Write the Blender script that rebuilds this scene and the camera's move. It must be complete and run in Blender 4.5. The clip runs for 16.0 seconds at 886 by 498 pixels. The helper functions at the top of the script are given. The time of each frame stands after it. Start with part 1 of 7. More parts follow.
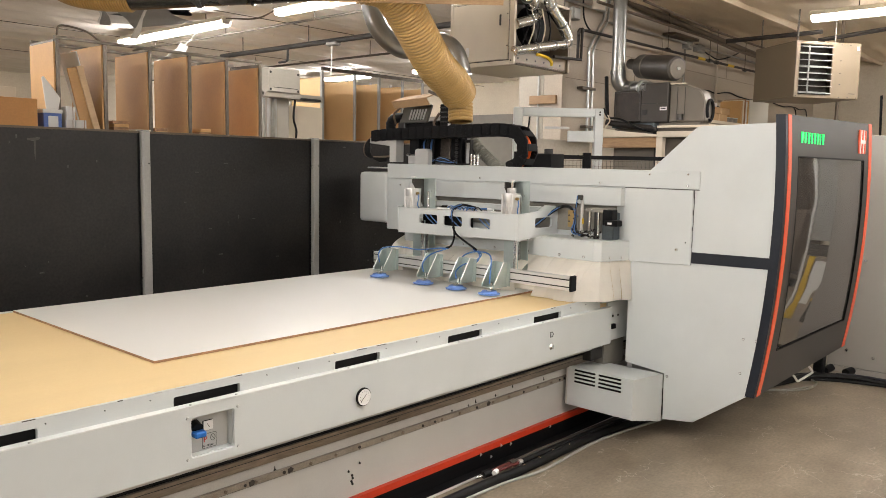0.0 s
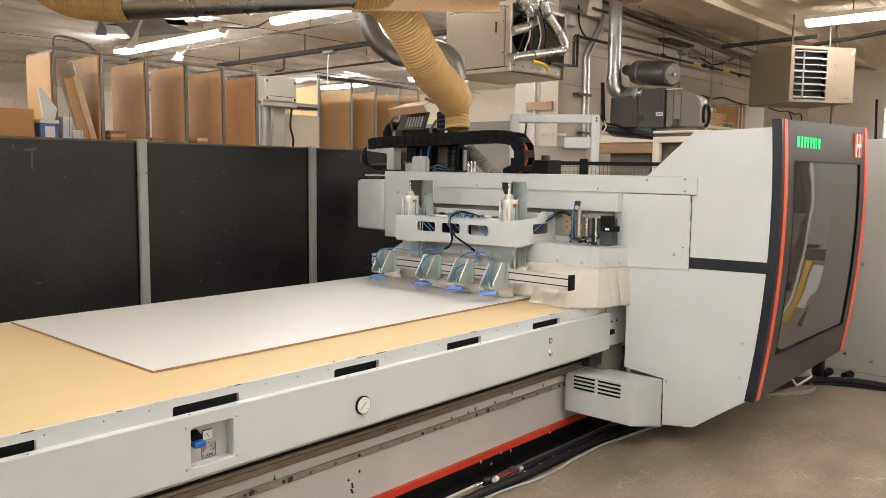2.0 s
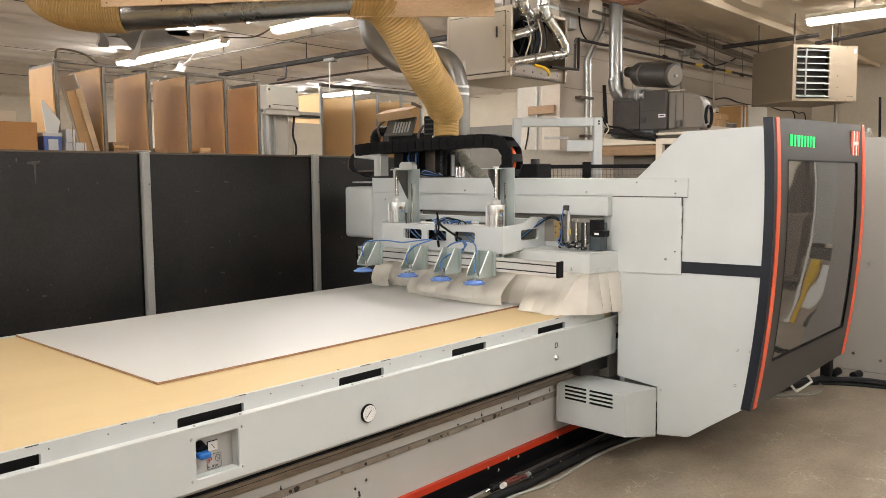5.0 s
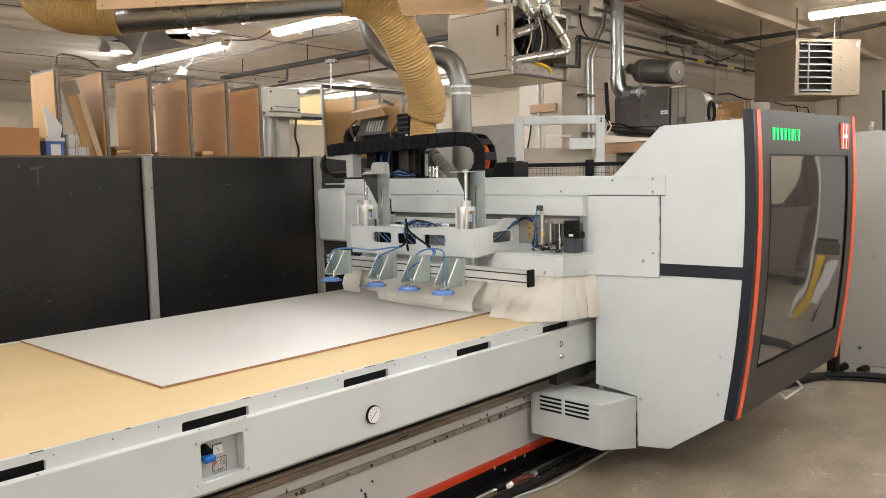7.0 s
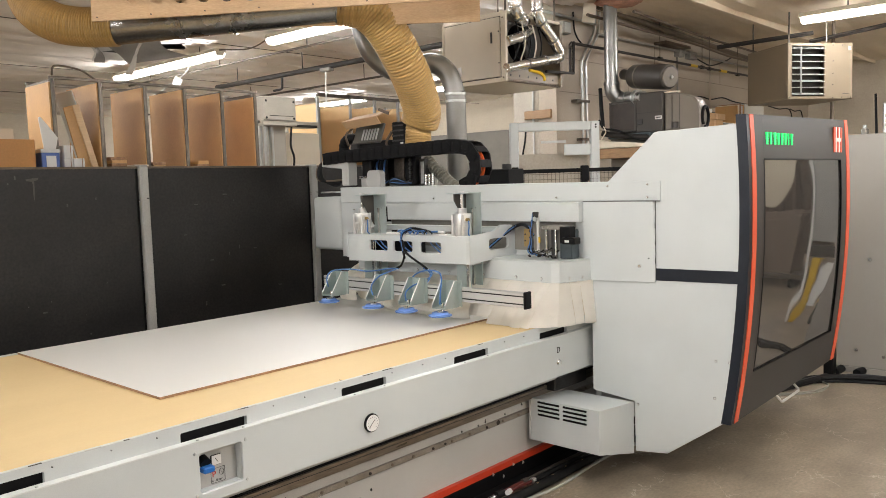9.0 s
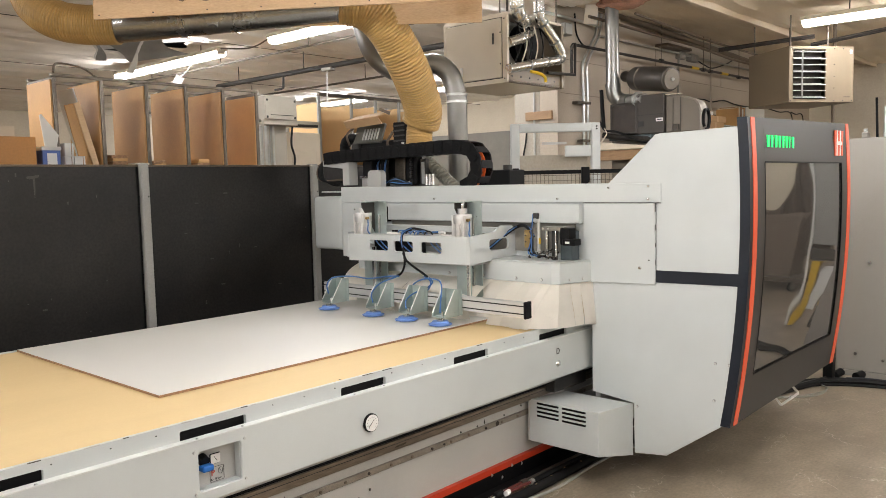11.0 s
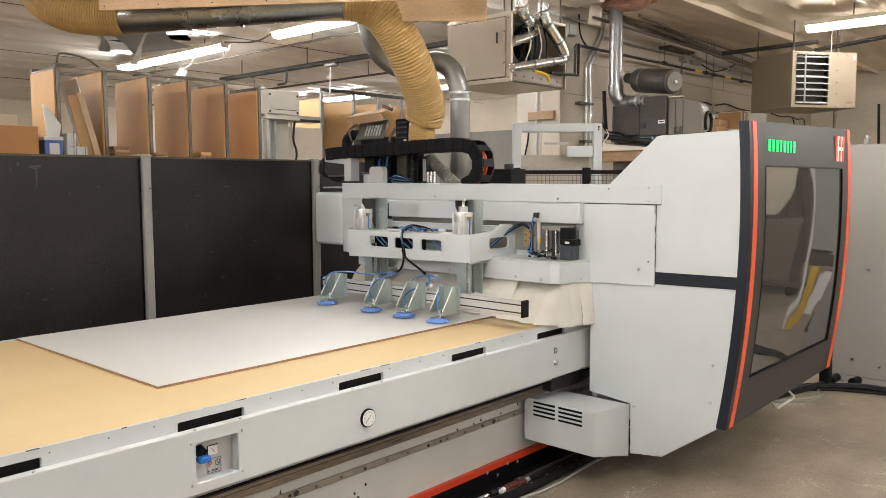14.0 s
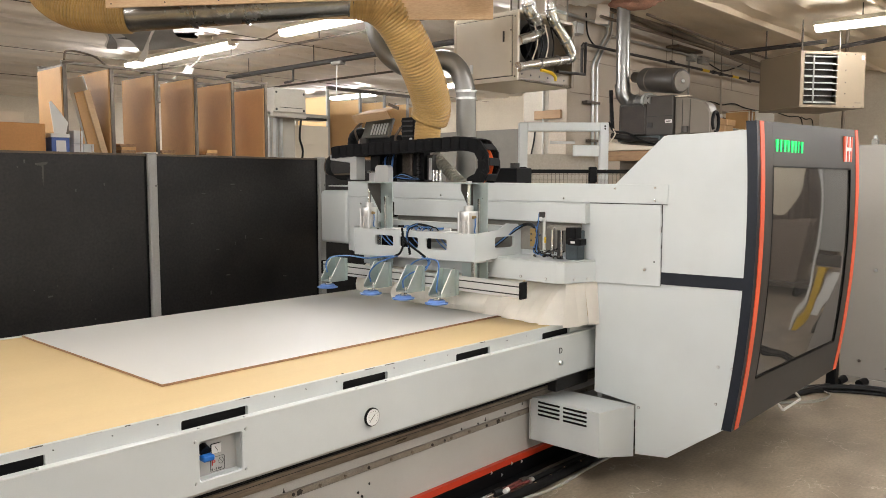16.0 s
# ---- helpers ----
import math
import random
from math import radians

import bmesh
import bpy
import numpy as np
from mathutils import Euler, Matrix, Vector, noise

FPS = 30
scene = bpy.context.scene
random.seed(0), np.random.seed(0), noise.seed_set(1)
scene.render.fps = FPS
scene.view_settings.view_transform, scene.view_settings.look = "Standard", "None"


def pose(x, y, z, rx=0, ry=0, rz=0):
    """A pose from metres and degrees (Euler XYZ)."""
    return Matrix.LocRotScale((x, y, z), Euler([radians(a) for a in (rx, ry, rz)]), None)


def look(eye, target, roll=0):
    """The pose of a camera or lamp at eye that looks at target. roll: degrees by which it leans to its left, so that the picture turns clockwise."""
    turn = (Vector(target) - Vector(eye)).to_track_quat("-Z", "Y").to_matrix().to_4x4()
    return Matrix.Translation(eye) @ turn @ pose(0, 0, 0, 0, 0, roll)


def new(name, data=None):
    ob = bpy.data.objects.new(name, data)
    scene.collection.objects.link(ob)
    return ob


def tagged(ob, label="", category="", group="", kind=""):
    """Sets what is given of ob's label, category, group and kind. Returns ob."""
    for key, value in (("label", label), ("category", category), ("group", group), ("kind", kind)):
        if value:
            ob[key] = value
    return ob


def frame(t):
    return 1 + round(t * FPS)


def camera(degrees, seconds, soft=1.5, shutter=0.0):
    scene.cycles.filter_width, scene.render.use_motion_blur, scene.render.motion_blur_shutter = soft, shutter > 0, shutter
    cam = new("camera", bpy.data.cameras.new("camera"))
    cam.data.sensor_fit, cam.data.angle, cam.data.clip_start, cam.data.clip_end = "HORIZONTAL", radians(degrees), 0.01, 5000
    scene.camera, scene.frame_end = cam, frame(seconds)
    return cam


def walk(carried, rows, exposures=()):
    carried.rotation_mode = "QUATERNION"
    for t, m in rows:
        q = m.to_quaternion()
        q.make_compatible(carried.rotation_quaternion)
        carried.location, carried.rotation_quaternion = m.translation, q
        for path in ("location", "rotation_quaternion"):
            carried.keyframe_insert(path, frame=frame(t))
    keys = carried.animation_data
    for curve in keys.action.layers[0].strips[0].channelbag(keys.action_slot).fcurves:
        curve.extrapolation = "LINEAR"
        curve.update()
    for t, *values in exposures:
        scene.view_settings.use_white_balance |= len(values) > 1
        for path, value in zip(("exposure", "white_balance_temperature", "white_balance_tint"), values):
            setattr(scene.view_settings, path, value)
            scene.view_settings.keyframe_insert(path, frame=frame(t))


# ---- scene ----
from collections import defaultdict

cam = camera(59.04, 16.0, soft=0.5)
walk(cam, [
    (0, look((-0.0000, -2.5623, 1.7257), (3.4448, 0.5648, 1.2185), 1.148)),
    (0.5, look((-0.0034, -2.5678, 1.7249), (3.4650, 0.5351, 1.2302), 1.022)),
    (1, look((-0.0012, -2.5682, 1.7236), (3.4740, 0.5290, 1.2410), 0.915)),
    (1.5, look((0.0005, -2.5656, 1.7231), (3.4697, 0.5395, 1.2481), 0.826)),
    (2, look((-0.0029, -2.5594, 1.7263), (3.4550, 0.5596, 1.2609), 0.679)),
    (2.5, look((0.0000, -2.5655, 1.7279), (3.4518, 0.5620, 1.2735), 0.518)),
    (3, look((0.0003, -2.5661, 1.7292), (3.4511, 0.5638, 1.2840), 0.328)),
    (3.5, look((0.0021, -2.5732, 1.7351), (3.4504, 0.5600, 1.2937), 0.205)),
    (4, look((0.0058, -2.5687, 1.7336), (3.4533, 0.5659, 1.2960), 0.058)),
    (6.5, look((0.0207, -2.5560, 1.7290), (3.4425, 0.6066, 1.2913), -0.966)),
    (7, look((0.0231, -2.5564, 1.7309), (3.4449, 0.6065, 1.2944), -1.132)),
    (7.5, look((0.0192, -2.5592, 1.7323), (3.4439, 0.6016, 1.3039), -1.269)),
    (8, look((0.0188, -2.5630, 1.7328), (3.4471, 0.5954, 1.3165), -1.461)),
    (8.5, look((0.0200, -2.5628, 1.7330), (3.4535, 0.5915, 1.3279), -1.639)),
    (9, look((0.0161, -2.5653, 1.7384), (3.4546, 0.5842, 1.3388), -1.728)),
    (11.5, look((0.0133, -2.5620, 1.7364), (3.4565, 0.5827, 1.3398), -1.011)),
    (12, look((0.0151, -2.5631, 1.7337), (3.4638, 0.5749, 1.3320), -0.643)),
    (12.5, look((0.0160, -2.5627, 1.7348), (3.4692, 0.5692, 1.3237), -0.375)),
    (13, look((0.0113, -2.5695, 1.7365), (3.4634, 0.5633, 1.3232), -0.266)),
    (13.5, look((0.0082, -2.5659, 1.7329), (3.4568, 0.5711, 1.3221), -0.226)),
    (14, look((0.0018, -2.5672, 1.7353), (3.4437, 0.5775, 1.3273), -0.143)),
    (14.5, look((0.0039, -2.5689, 1.7381), (3.4378, 0.5846, 1.3310), -0.063)),
    (15, look((0.0082, -2.5717, 1.7391), (3.4331, 0.5915, 1.3314), -0.029)),
    (15.5, look((0.0102, -2.5675, 1.7372), (3.4309, 0.6001, 1.3275), 0.021)),
    (16, look((0.0127, -2.5643, 1.7374), (3.4295, 0.6066, 1.3209), 0.103)),
], exposures=[(0, -0.23, 6680, 11), (4.2, -0.23, 6680, 11), (6.3, -0.23, 6480, 10), (16, -0.23, 6480, 10)])

# ---- light: fluorescent battens under a low foil-lined ceiling ----
world = bpy.data.worlds.new("world")
world.use_nodes = True
world.node_tree.nodes["Background"].inputs[0].default_value = (0.9, 0.95, 1.0, 1)
world.node_tree.nodes["Background"].inputs[1].default_value = 0.02
scene.world = world
scene.view_settings.exposure = -0.23
CEIL = 3.22
TUBE_W = 26.0
TUBE_COLOR = (1.0, 0.985, 0.99)
# x, y of the middle of each batten, all running along y; the unseen ones are added to balance the light
TUBES = [(4.79, 6.58), (4.77, 3.2), (4.77, -1.2), (4.77, -4.6), (9.15, 9.1), (9.15, 5.6), (9.3, 12.3), (8.08, -0.8), (8.08, -4.2), (11.4, -4.2),
         (0.7, 5.2), (1.6, -1.1), (3.0, -4.2), (-2.4, 2.6), (-4.6, 3.0), (-4.0, -0.8), (-4.0, -4.2),
         (-7.6, 3.0), (-7.6, -0.8), (-7.6, -4.2), (0.4, 9.6), (-11.2, -0.8), (-11.2, -4.2)]


# ---- helpers of this scene ----
ORG = {}
# The plan below is drawn in units of 1.17 m, with the floor at 0.16
UNIT, F = 1.17, 0.16


def metres(p):
    """A place of the plan in the world."""
    return Vector((p[0], p[1], p[2] - F)) * UNIT


def local(m, parent):
    """A pose of the plan in its thing's space."""
    return Matrix.LocRotScale((m.translation - ORG[parent]) * UNIT, m.to_quaternion(), None)


def thing(name, at, label, category, group="", kind=""):
    ob = new(name)
    ob.empty_display_size = 0.1
    ob.location = metres(at)
    ORG[ob] = Vector(at)
    return tagged(ob, label, category, group, kind)


def part(name, bm, mat, parent=None, label="", smooth=False, at=None):
    """Links a bmesh, built in world places, as one mesh under a thing or a part."""
    base = ORG[parent] if parent else Vector((0, 0, 0))
    own = Vector(at) if at is not None else base
    bmesh.ops.recalc_face_normals(bm, faces=bm.faces)
    bmesh.ops.transform(bm, matrix=Matrix.Scale(UNIT, 4) @ Matrix.Translation(-own), verts=bm.verts)
    me = bpy.data.meshes.new(name)
    bm.to_mesh(me)
    bm.free()
    if smooth:
        me.polygons.foreach_set("use_smooth", [True] * len(me.polygons))
        me.set_sharp_from_angle(angle=radians(35))
    for m in (mat if isinstance(mat, (list, tuple)) else [mat]):
        me.materials.append(m)
    ob = new(name, me)
    ob.parent = parent
    ob.location = (own - base) * UNIT if parent else metres(own)
    ORG[ob] = own
    if label:
        ob["label"] = label
    return ob


def solid(name, bm, mat, at, label, category, group="", kind="", smooth=False):
    """A thing that is one mesh."""
    return tagged(part(name, bm, mat, None, "", smooth, at), label, category, group, kind)


def box(x0, x1, y0, y1, z0, z1, bevel=0.0, bm=None, seg=1):
    b = bmesh.new()
    m = Matrix.LocRotScale(((x0 + x1) / 2, (y0 + y1) / 2, (z0 + z1) / 2), None, (abs(x1 - x0), abs(y1 - y0), abs(z1 - z0)))
    bmesh.ops.create_cube(b, size=1, matrix=m)
    if bevel:
        bmesh.ops.bevel(b, geom=b.edges[:], offset=bevel, segments=seg, affect="EDGES", profile=0.5)
    return merge(bm, b)


def merge(bm, b):
    if bm is None:
        return b
    me = bpy.data.meshes.new("tmp")
    b.to_mesh(me)
    b.free()
    bm.from_mesh(me)
    bpy.data.meshes.remove(me)
    return bm


def turned(b, m, bm=None):
    bmesh.ops.transform(b, matrix=m, verts=b.verts)
    return merge(bm, b)


def rod(p0, p1, r, seg=12, bm=None, r1=None, bevel=0.0):
    p0, p1 = Vector(p0), Vector(p1)
    b = bmesh.new()
    d = p1 - p0
    m = Matrix.Translation((p0 + p1) / 2) @ d.to_track_quat("Z", "Y").to_matrix().to_4x4()
    bmesh.ops.create_cone(b, cap_ends=True, segments=seg, radius1=r, radius2=r if r1 is None else r1, depth=d.length, matrix=m)
    if bevel:
        caps = [e for f in b.faces if len(f.verts) > 4 for e in f.edges]
        bmesh.ops.bevel(b, geom=caps, offset=bevel, segments=2, affect="EDGES", profile=0.5)
    return merge(bm, b)


def prism(poly, axis, a, b_, bevel=0.0, bm=None, holes=()):
    """A polygon in the plane across an axis (0: y, z; 1: x, z; 2: x, y), pulled from a to b_, with holes through it."""
    b = bmesh.new()

    def at(u, v, w):
        return ((w, u, v), (u, w, v), (u, v, w))[axis]

    edges = []
    for loop in (poly, *holes):
        vs = [b.verts.new(at(u, v, a)) for u, v in loop]
        edges += [b.edges.new((vs[i], vs[(i + 1) % len(vs)])) for i in range(len(vs))]
    if holes:
        bmesh.ops.triangle_fill(b, use_beauty=True, edges=edges)
    else:
        bmesh.ops.contextual_create(b, geom=edges)
    faces = b.faces[:]
    out = bmesh.ops.extrude_face_region(b, geom=faces)
    vec = [0, 0, 0]
    vec[axis] = b_ - a
    bmesh.ops.translate(b, verts=[v for v in out["geom"] if isinstance(v, bmesh.types.BMVert)], vec=vec)
    bmesh.ops.recalc_face_normals(b, faces=b.faces)
    if bevel:
        sharp = [e for e in b.edges if len(e.link_faces) == 2 and e.calc_face_angle(0) > 0.6]
        bmesh.ops.bevel(b, geom=sharp, offset=bevel, segments=1, affect="EDGES", profile=0.5)
    return merge(bm, b)


def round_rect(u0, u1, v0, v1, r, n=4):
    pts = []
    for cu, cv, a0 in ((u1 - r, v1 - r, 0), (u0 + r, v1 - r, 90), (u0 + r, v0 + r, 180), (u1 - r, v0 + r, 270)):
        for i in range(n + 1):
            a = radians(a0 + 90 * i / n)
            pts.append((cu + r * math.cos(a), cv + r * math.sin(a)))
    return pts


def smooth_path(points, n):
    """n places on a smooth curve through points, at even steps of its length."""
    p = [Vector(q) for q in points]
    p = [p[0] * 2 - p[1]] + p + [p[-1] * 2 - p[-2]]
    fine = []
    for i in range(1, len(p) - 2):
        for k in range(24):
            s = k / 24
            a, b, c, d = p[i - 1:i + 3]
            fine.append(0.5 * (2 * b + (c - a) * s + (2 * a - 5 * b + 4 * c - d) * s * s + (3 * b - 3 * c + d - a) * s ** 3))
    fine.append(p[-2])
    run = [0.0]
    for u, v in zip(fine, fine[1:]):
        run.append(run[-1] + (v - u).length)
    out = []
    for k in range(n):
        want = run[-1] * k / (n - 1)
        i = min(max(1, next((j for j, r in enumerate(run) if r >= want), len(run) - 1)), len(run) - 1)
        s = (want - run[i - 1]) / max(run[i] - run[i - 1], 1e-9)
        out.append(fine[i - 1].lerp(fine[i], s))
    return out


def sweep(points, r, seg=8, n=None, bm=None, radii=None, straight=False):
    """A round tube along a path."""
    path = [Vector(q) for q in points] if straight else smooth_path(points, n or len(points) * 5)
    b = bmesh.new()
    up = Vector((0, 0, 1))
    rings = []
    side = None
    for i, c in enumerate(path):
        d = (path[min(i + 1, len(path) - 1)] - path[max(i - 1, 0)]).normalized()
        if side is None:
            side = d.cross(up if abs(d.z) < 0.9 else Vector((1, 0, 0))).normalized()
        side = (side - d * side.dot(d)).normalized()
        other = d.cross(side)
        rr = radii[i] if radii else r
        rings.append([b.verts.new(c + (side * math.cos(2 * math.pi * k / seg) + other * math.sin(2 * math.pi * k / seg)) * rr) for k in range(seg)])
    for u, v in zip(rings, rings[1:]):
        for k in range(seg):
            b.faces.new((u[k], u[(k + 1) % seg], v[(k + 1) % seg], v[k]))
    b.faces.new(rings[0]), b.faces.new(rings[-1])
    return merge(bm, b)


def screw(at, axis, r=0.008, bm=None):
    """A round screw head that stands out along an axis."""
    p = Vector(at)
    return rod(p, p + Vector(axis) * 0.004, r, 10, bm, r * 0.7)


# ---- materials ----
def material(name, color, rough=0.5, metal=0.0, vary=0.06, scale=6.0, fine=90.0, bump=0.02, tint=None, spots=0.0, coat=0.0, stretch=(1, 1, 1), per_object=0.0, spec=0.5):
    """A surface with broad and fine variation of its colour and gloss, and a fine relief."""
    m = bpy.data.materials.new(name)
    m.use_nodes = True
    nt, b = m.node_tree, m.node_tree.nodes["Principled BSDF"]
    link = nt.links.new

    def node(kind, **values):
        n = nt.nodes.new(kind)
        for k, v in values.items():
            n.inputs[k].default_value = v
        return n

    co = nt.nodes.new("ShaderNodeTexCoord")
    mp = node("ShaderNodeMapping", Scale=stretch)
    link(co.outputs["Object"], mp.inputs["Vector"])
    broad = node("ShaderNodeTexNoise", Scale=scale, Detail=5.0, Roughness=0.6)
    grain = node("ShaderNodeTexNoise", Scale=fine, Detail=3.0)
    link(mp.outputs[0], broad.inputs["Vector"]), link(mp.outputs[0], grain.inputs["Vector"])
    dark = [c * (1 - vary * 1.6) for c in color]
    light = [min(1, c * (1 + vary)) for c in (tint or color)]
    ramp = nt.nodes.new("ShaderNodeValToRGB")
    ramp.color_ramp.elements[0].position, ramp.color_ramp.elements[1].position = 0.3, 0.7
    ramp.color_ramp.elements[0].color, ramp.color_ramp.elements[1].color = (*dark, 1), (*light, 1)
    link(broad.outputs["Fac"], ramp.inputs[0])
    mix = nt.nodes.new("ShaderNodeMix")
    mix.data_type, mix.blend_type = "RGBA", "OVERLAY"
    mix.inputs["Factor"].default_value = min(1.0, vary * 3)
    link(ramp.outputs[0], mix.inputs["A"]), link(grain.outputs["Fac"], mix.inputs["B"])
    out = mix.outputs["Result"]
    if spots:
        vor = node("ShaderNodeTexNoise", Scale=scale * 3.7, Detail=8.0, Roughness=0.75)
        link(co.outputs["Object"], vor.inputs["Vector"])
        r2 = nt.nodes.new("ShaderNodeValToRGB")
        r2.color_ramp.elements[0].position, r2.color_ramp.elements[1].position = 0.60, 0.72
        link(vor.outputs["Fac"], r2.inputs[0])
        m2 = nt.nodes.new("ShaderNodeMix")
        m2.data_type = "RGBA"
        mul = node("ShaderNodeMath")
        mul.operation = "MULTIPLY"
        mul.inputs[1].default_value = spots
        link(r2.outputs[0], mul.inputs[0]), link(mul.outputs[0], m2.inputs["Factor"]), link(out, m2.inputs["A"])
        m2.inputs["B"].default_value = (*[c * 0.35 for c in color], 1)
        out = m2.outputs["Result"]
    if per_object:
        info = nt.nodes.new("ShaderNodeObjectInfo")
        hsv = nt.nodes.new("ShaderNodeHueSaturation")
        rng = node("ShaderNodeMapRange")
        rng.inputs["To Min"].default_value, rng.inputs["To Max"].default_value = 1 - per_object, 1 + per_object
        link(info.outputs["Random"], rng.inputs["Value"]), link(rng.outputs[0], hsv.inputs["Value"]), link(out, hsv.inputs["Color"])
        out = hsv.outputs[0]
    link(out, b.inputs["Base Color"])
    rr = node("ShaderNodeMapRange")
    rr.inputs["To Min"].default_value, rr.inputs["To Max"].default_value = max(0.03, rough - 0.08), min(1, rough + 0.1)
    link(broad.outputs["Fac"], rr.inputs["Value"]), link(rr.outputs[0], b.inputs["Roughness"])
    b.inputs["Metallic"].default_value = metal
    b.inputs["Coat Weight"].default_value = coat
    b.inputs["Specular IOR Level"].default_value = spec
    if bump:
        bp = node("ShaderNodeBump", Strength=min(1.0, bump * 10), Distance=0.004)
        link(grain.outputs["Fac"], bp.inputs["Height"]), link(bp.outputs[0], b.inputs["Normal"])
    return m


def glow(name, color, strength):
    m = bpy.data.materials.new(name)
    m.use_nodes = True
    b = m.node_tree.nodes["Principled BSDF"]
    b.inputs["Base Color"].default_value = (*color, 1)
    b.inputs["Emission Color"].default_value = (*color, 1)
    b.inputs["Emission Strength"].default_value = strength
    return m


GREY = material("light_grey_paint", (0.535, 0.565, 0.56), 0.42, vary=0.03, scale=3, fine=400, bump=0.012)
GREY2 = material("mid_grey_paint", (0.45, 0.455, 0.44), 0.45, vary=0.04, scale=3, fine=300, bump=0.012)
LIP = material("highlight_grey_paint", (0.62, 0.64, 0.625), 0.36, vary=0.05, scale=9, fine=200, bump=0.004)
RAIL_BROWN = material("oily_brown_steel", (0.20, 0.165, 0.125), 0.3, 0.55, vary=0.16, scale=7, fine=120, bump=0.004, stretch=(0.15, 1, 1))
STRIP_TAN = material("worn_tan_steel", (0.30, 0.265, 0.22), 0.4, 0.35, vary=0.14, scale=12, fine=160, bump=0.004, spots=0.15)
BASE_GREY = material("worn_grey_paint", (0.50, 0.495, 0.47), 0.5, vary=0.04, scale=3, fine=200, bump=0.006, spots=0.06)
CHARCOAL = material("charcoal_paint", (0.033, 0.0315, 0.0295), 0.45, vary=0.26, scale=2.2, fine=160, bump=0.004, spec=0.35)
BLACK = material("black_plastic", (0.0055, 0.0055, 0.006), 0.5, vary=0.15, scale=8, fine=150, bump=0.006, spec=0.14)
NAVY = material("blue_black_paint", (0.013, 0.016, 0.023), 0.38, vary=0.08, bump=0.003, spec=0.3)
ORANGE = material("red_orange_paint", (0.72, 0.10, 0.035), 0.4, vary=0.04)
BOARD = material("spoilboard_mdf", (0.63, 0.475, 0.25), 0.6, vary=0.022, scale=1.6, fine=160, bump=0.002, stretch=(0.4, 1.6, 1), tint=(0.66, 0.505, 0.275), spots=0.03)
MELAMINE = material("white_melamine", (0.69, 0.69, 0.66), 0.36, vary=0.012, scale=2, fine=300, bump=0.002)
CHIP = material("chipboard_edge", (0.33, 0.19, 0.10), 0.8, vary=0.2, scale=60, fine=300)
STEEL = material("galvanised_steel", (0.55, 0.57, 0.56), 0.32, 0.9, vary=0.08, scale=9, fine=200)
BRIGHT = material("bright_steel", (0.72, 0.72, 0.71), 0.2, 1.0, vary=0.04, scale=9, fine=300)
ALU = material("anodised_aluminium", (0.66, 0.66, 0.65), 0.36, 0.7, vary=0.04, scale=6, fine=300, bump=0.004, stretch=(1, 0.1, 1))
ZINC = material("zinc_plated_steel", (0.47, 0.545, 0.53), 0.3, 0.72, vary=0.025, scale=6, fine=40, bump=0.001)
BLUE = material("blue_rubber", (0.13, 0.25, 0.60), 0.5, vary=0.06)
TUBE_BLUE = material("blue_air_tube", (0.055, 0.16, 0.40), 0.3, vary=0.05, bump=0)
CLOTH = material("cream_skirt_fabric", (0.95, 0.92, 0.85), 0.85, vary=0.03, scale=7, fine=160, bump=0.004, spots=0.10, per_object=0.02)
HOSE = material("amber_hose", (0.42, 0.265, 0.09), 0.4, vary=0.10, scale=5, fine=60, bump=0.006, per_object=0.06)
FENCE = material("black_panel", (0.0138, 0.0126, 0.0116), 0.42, vary=0.35, scale=1.6, fine=60, bump=0.006, spec=0.34)
POST = material("post_grey", (0.315, 0.315, 0.295), 0.45, vary=0.05, scale=4, bump=0.004)
MDF = material("brown_hardboard", (0.50, 0.285, 0.106), 0.45, vary=0.05, scale=1.5, fine=60, bump=0.003, tint=(0.58, 0.338, 0.130), per_object=0.08)
WOOD = material("pale_plywood", (0.62, 0.43, 0.25), 0.55, vary=0.08, scale=3, fine=50, stretch=(0.3, 1, 3))
RACK_STEEL = material("bare_steel_tube", (0.115, 0.098, 0.08), 0.35, 0.6, vary=0.2, scale=10, fine=100, bump=0.004, spots=0.2)
TUBE_STEEL = material("mill_finish_tube", (0.135, 0.115, 0.092), 0.32, 0.65, vary=0.15, scale=14, fine=120, bump=0.003, spots=0.08)
TAN = material("tan_enamel", (0.205, 0.160, 0.106), 0.42, vary=0.03, scale=4, fine=150, bump=0.004)
CREAM = material("cream_enamel", (0.66, 0.59, 0.475), 0.4, vary=0.03, scale=3, fine=200, bump=0.004)
WALL = material("painted_wall", (0.43, 0.375, 0.305), 0.75, vary=0.06, scale=0.9, fine=60, bump=0.004, spots=0.05)
PIER = material("chalky_white_paint", (0.42, 0.385, 0.325), 0.8, vary=0.06, scale=1.5, fine=50, bump=0.005, spots=0.08)
WALL_FAR = material("cream_wall", (0.62, 0.555, 0.445), 0.8, vary=0.06, scale=1.0, fine=40)
DARK_PIPE = material("black_iron_pipe", (0.022, 0.019, 0.017), 0.5, 0.0, spec=0.3, vary=0.25, scale=8)
DUCT = material("spiral_duct_steel", (0.29, 0.29, 0.278), 0.34, 0.9, vary=0.07, scale=4, fine=200, bump=0.005)
OLD_GREY = material("old_grey_enamel", (0.046, 0.040, 0.034), 0.42, vary=0.10, scale=5, fine=120, bump=0.004)
RUBBER = material("black_cable", (0.007, 0.007, 0.0075), 0.5, vary=0.2, scale=10, bump=0.004, spec=0.18)
PAPER = material("white_label", (0.75, 0.75, 0.73), 0.5, vary=0.02)
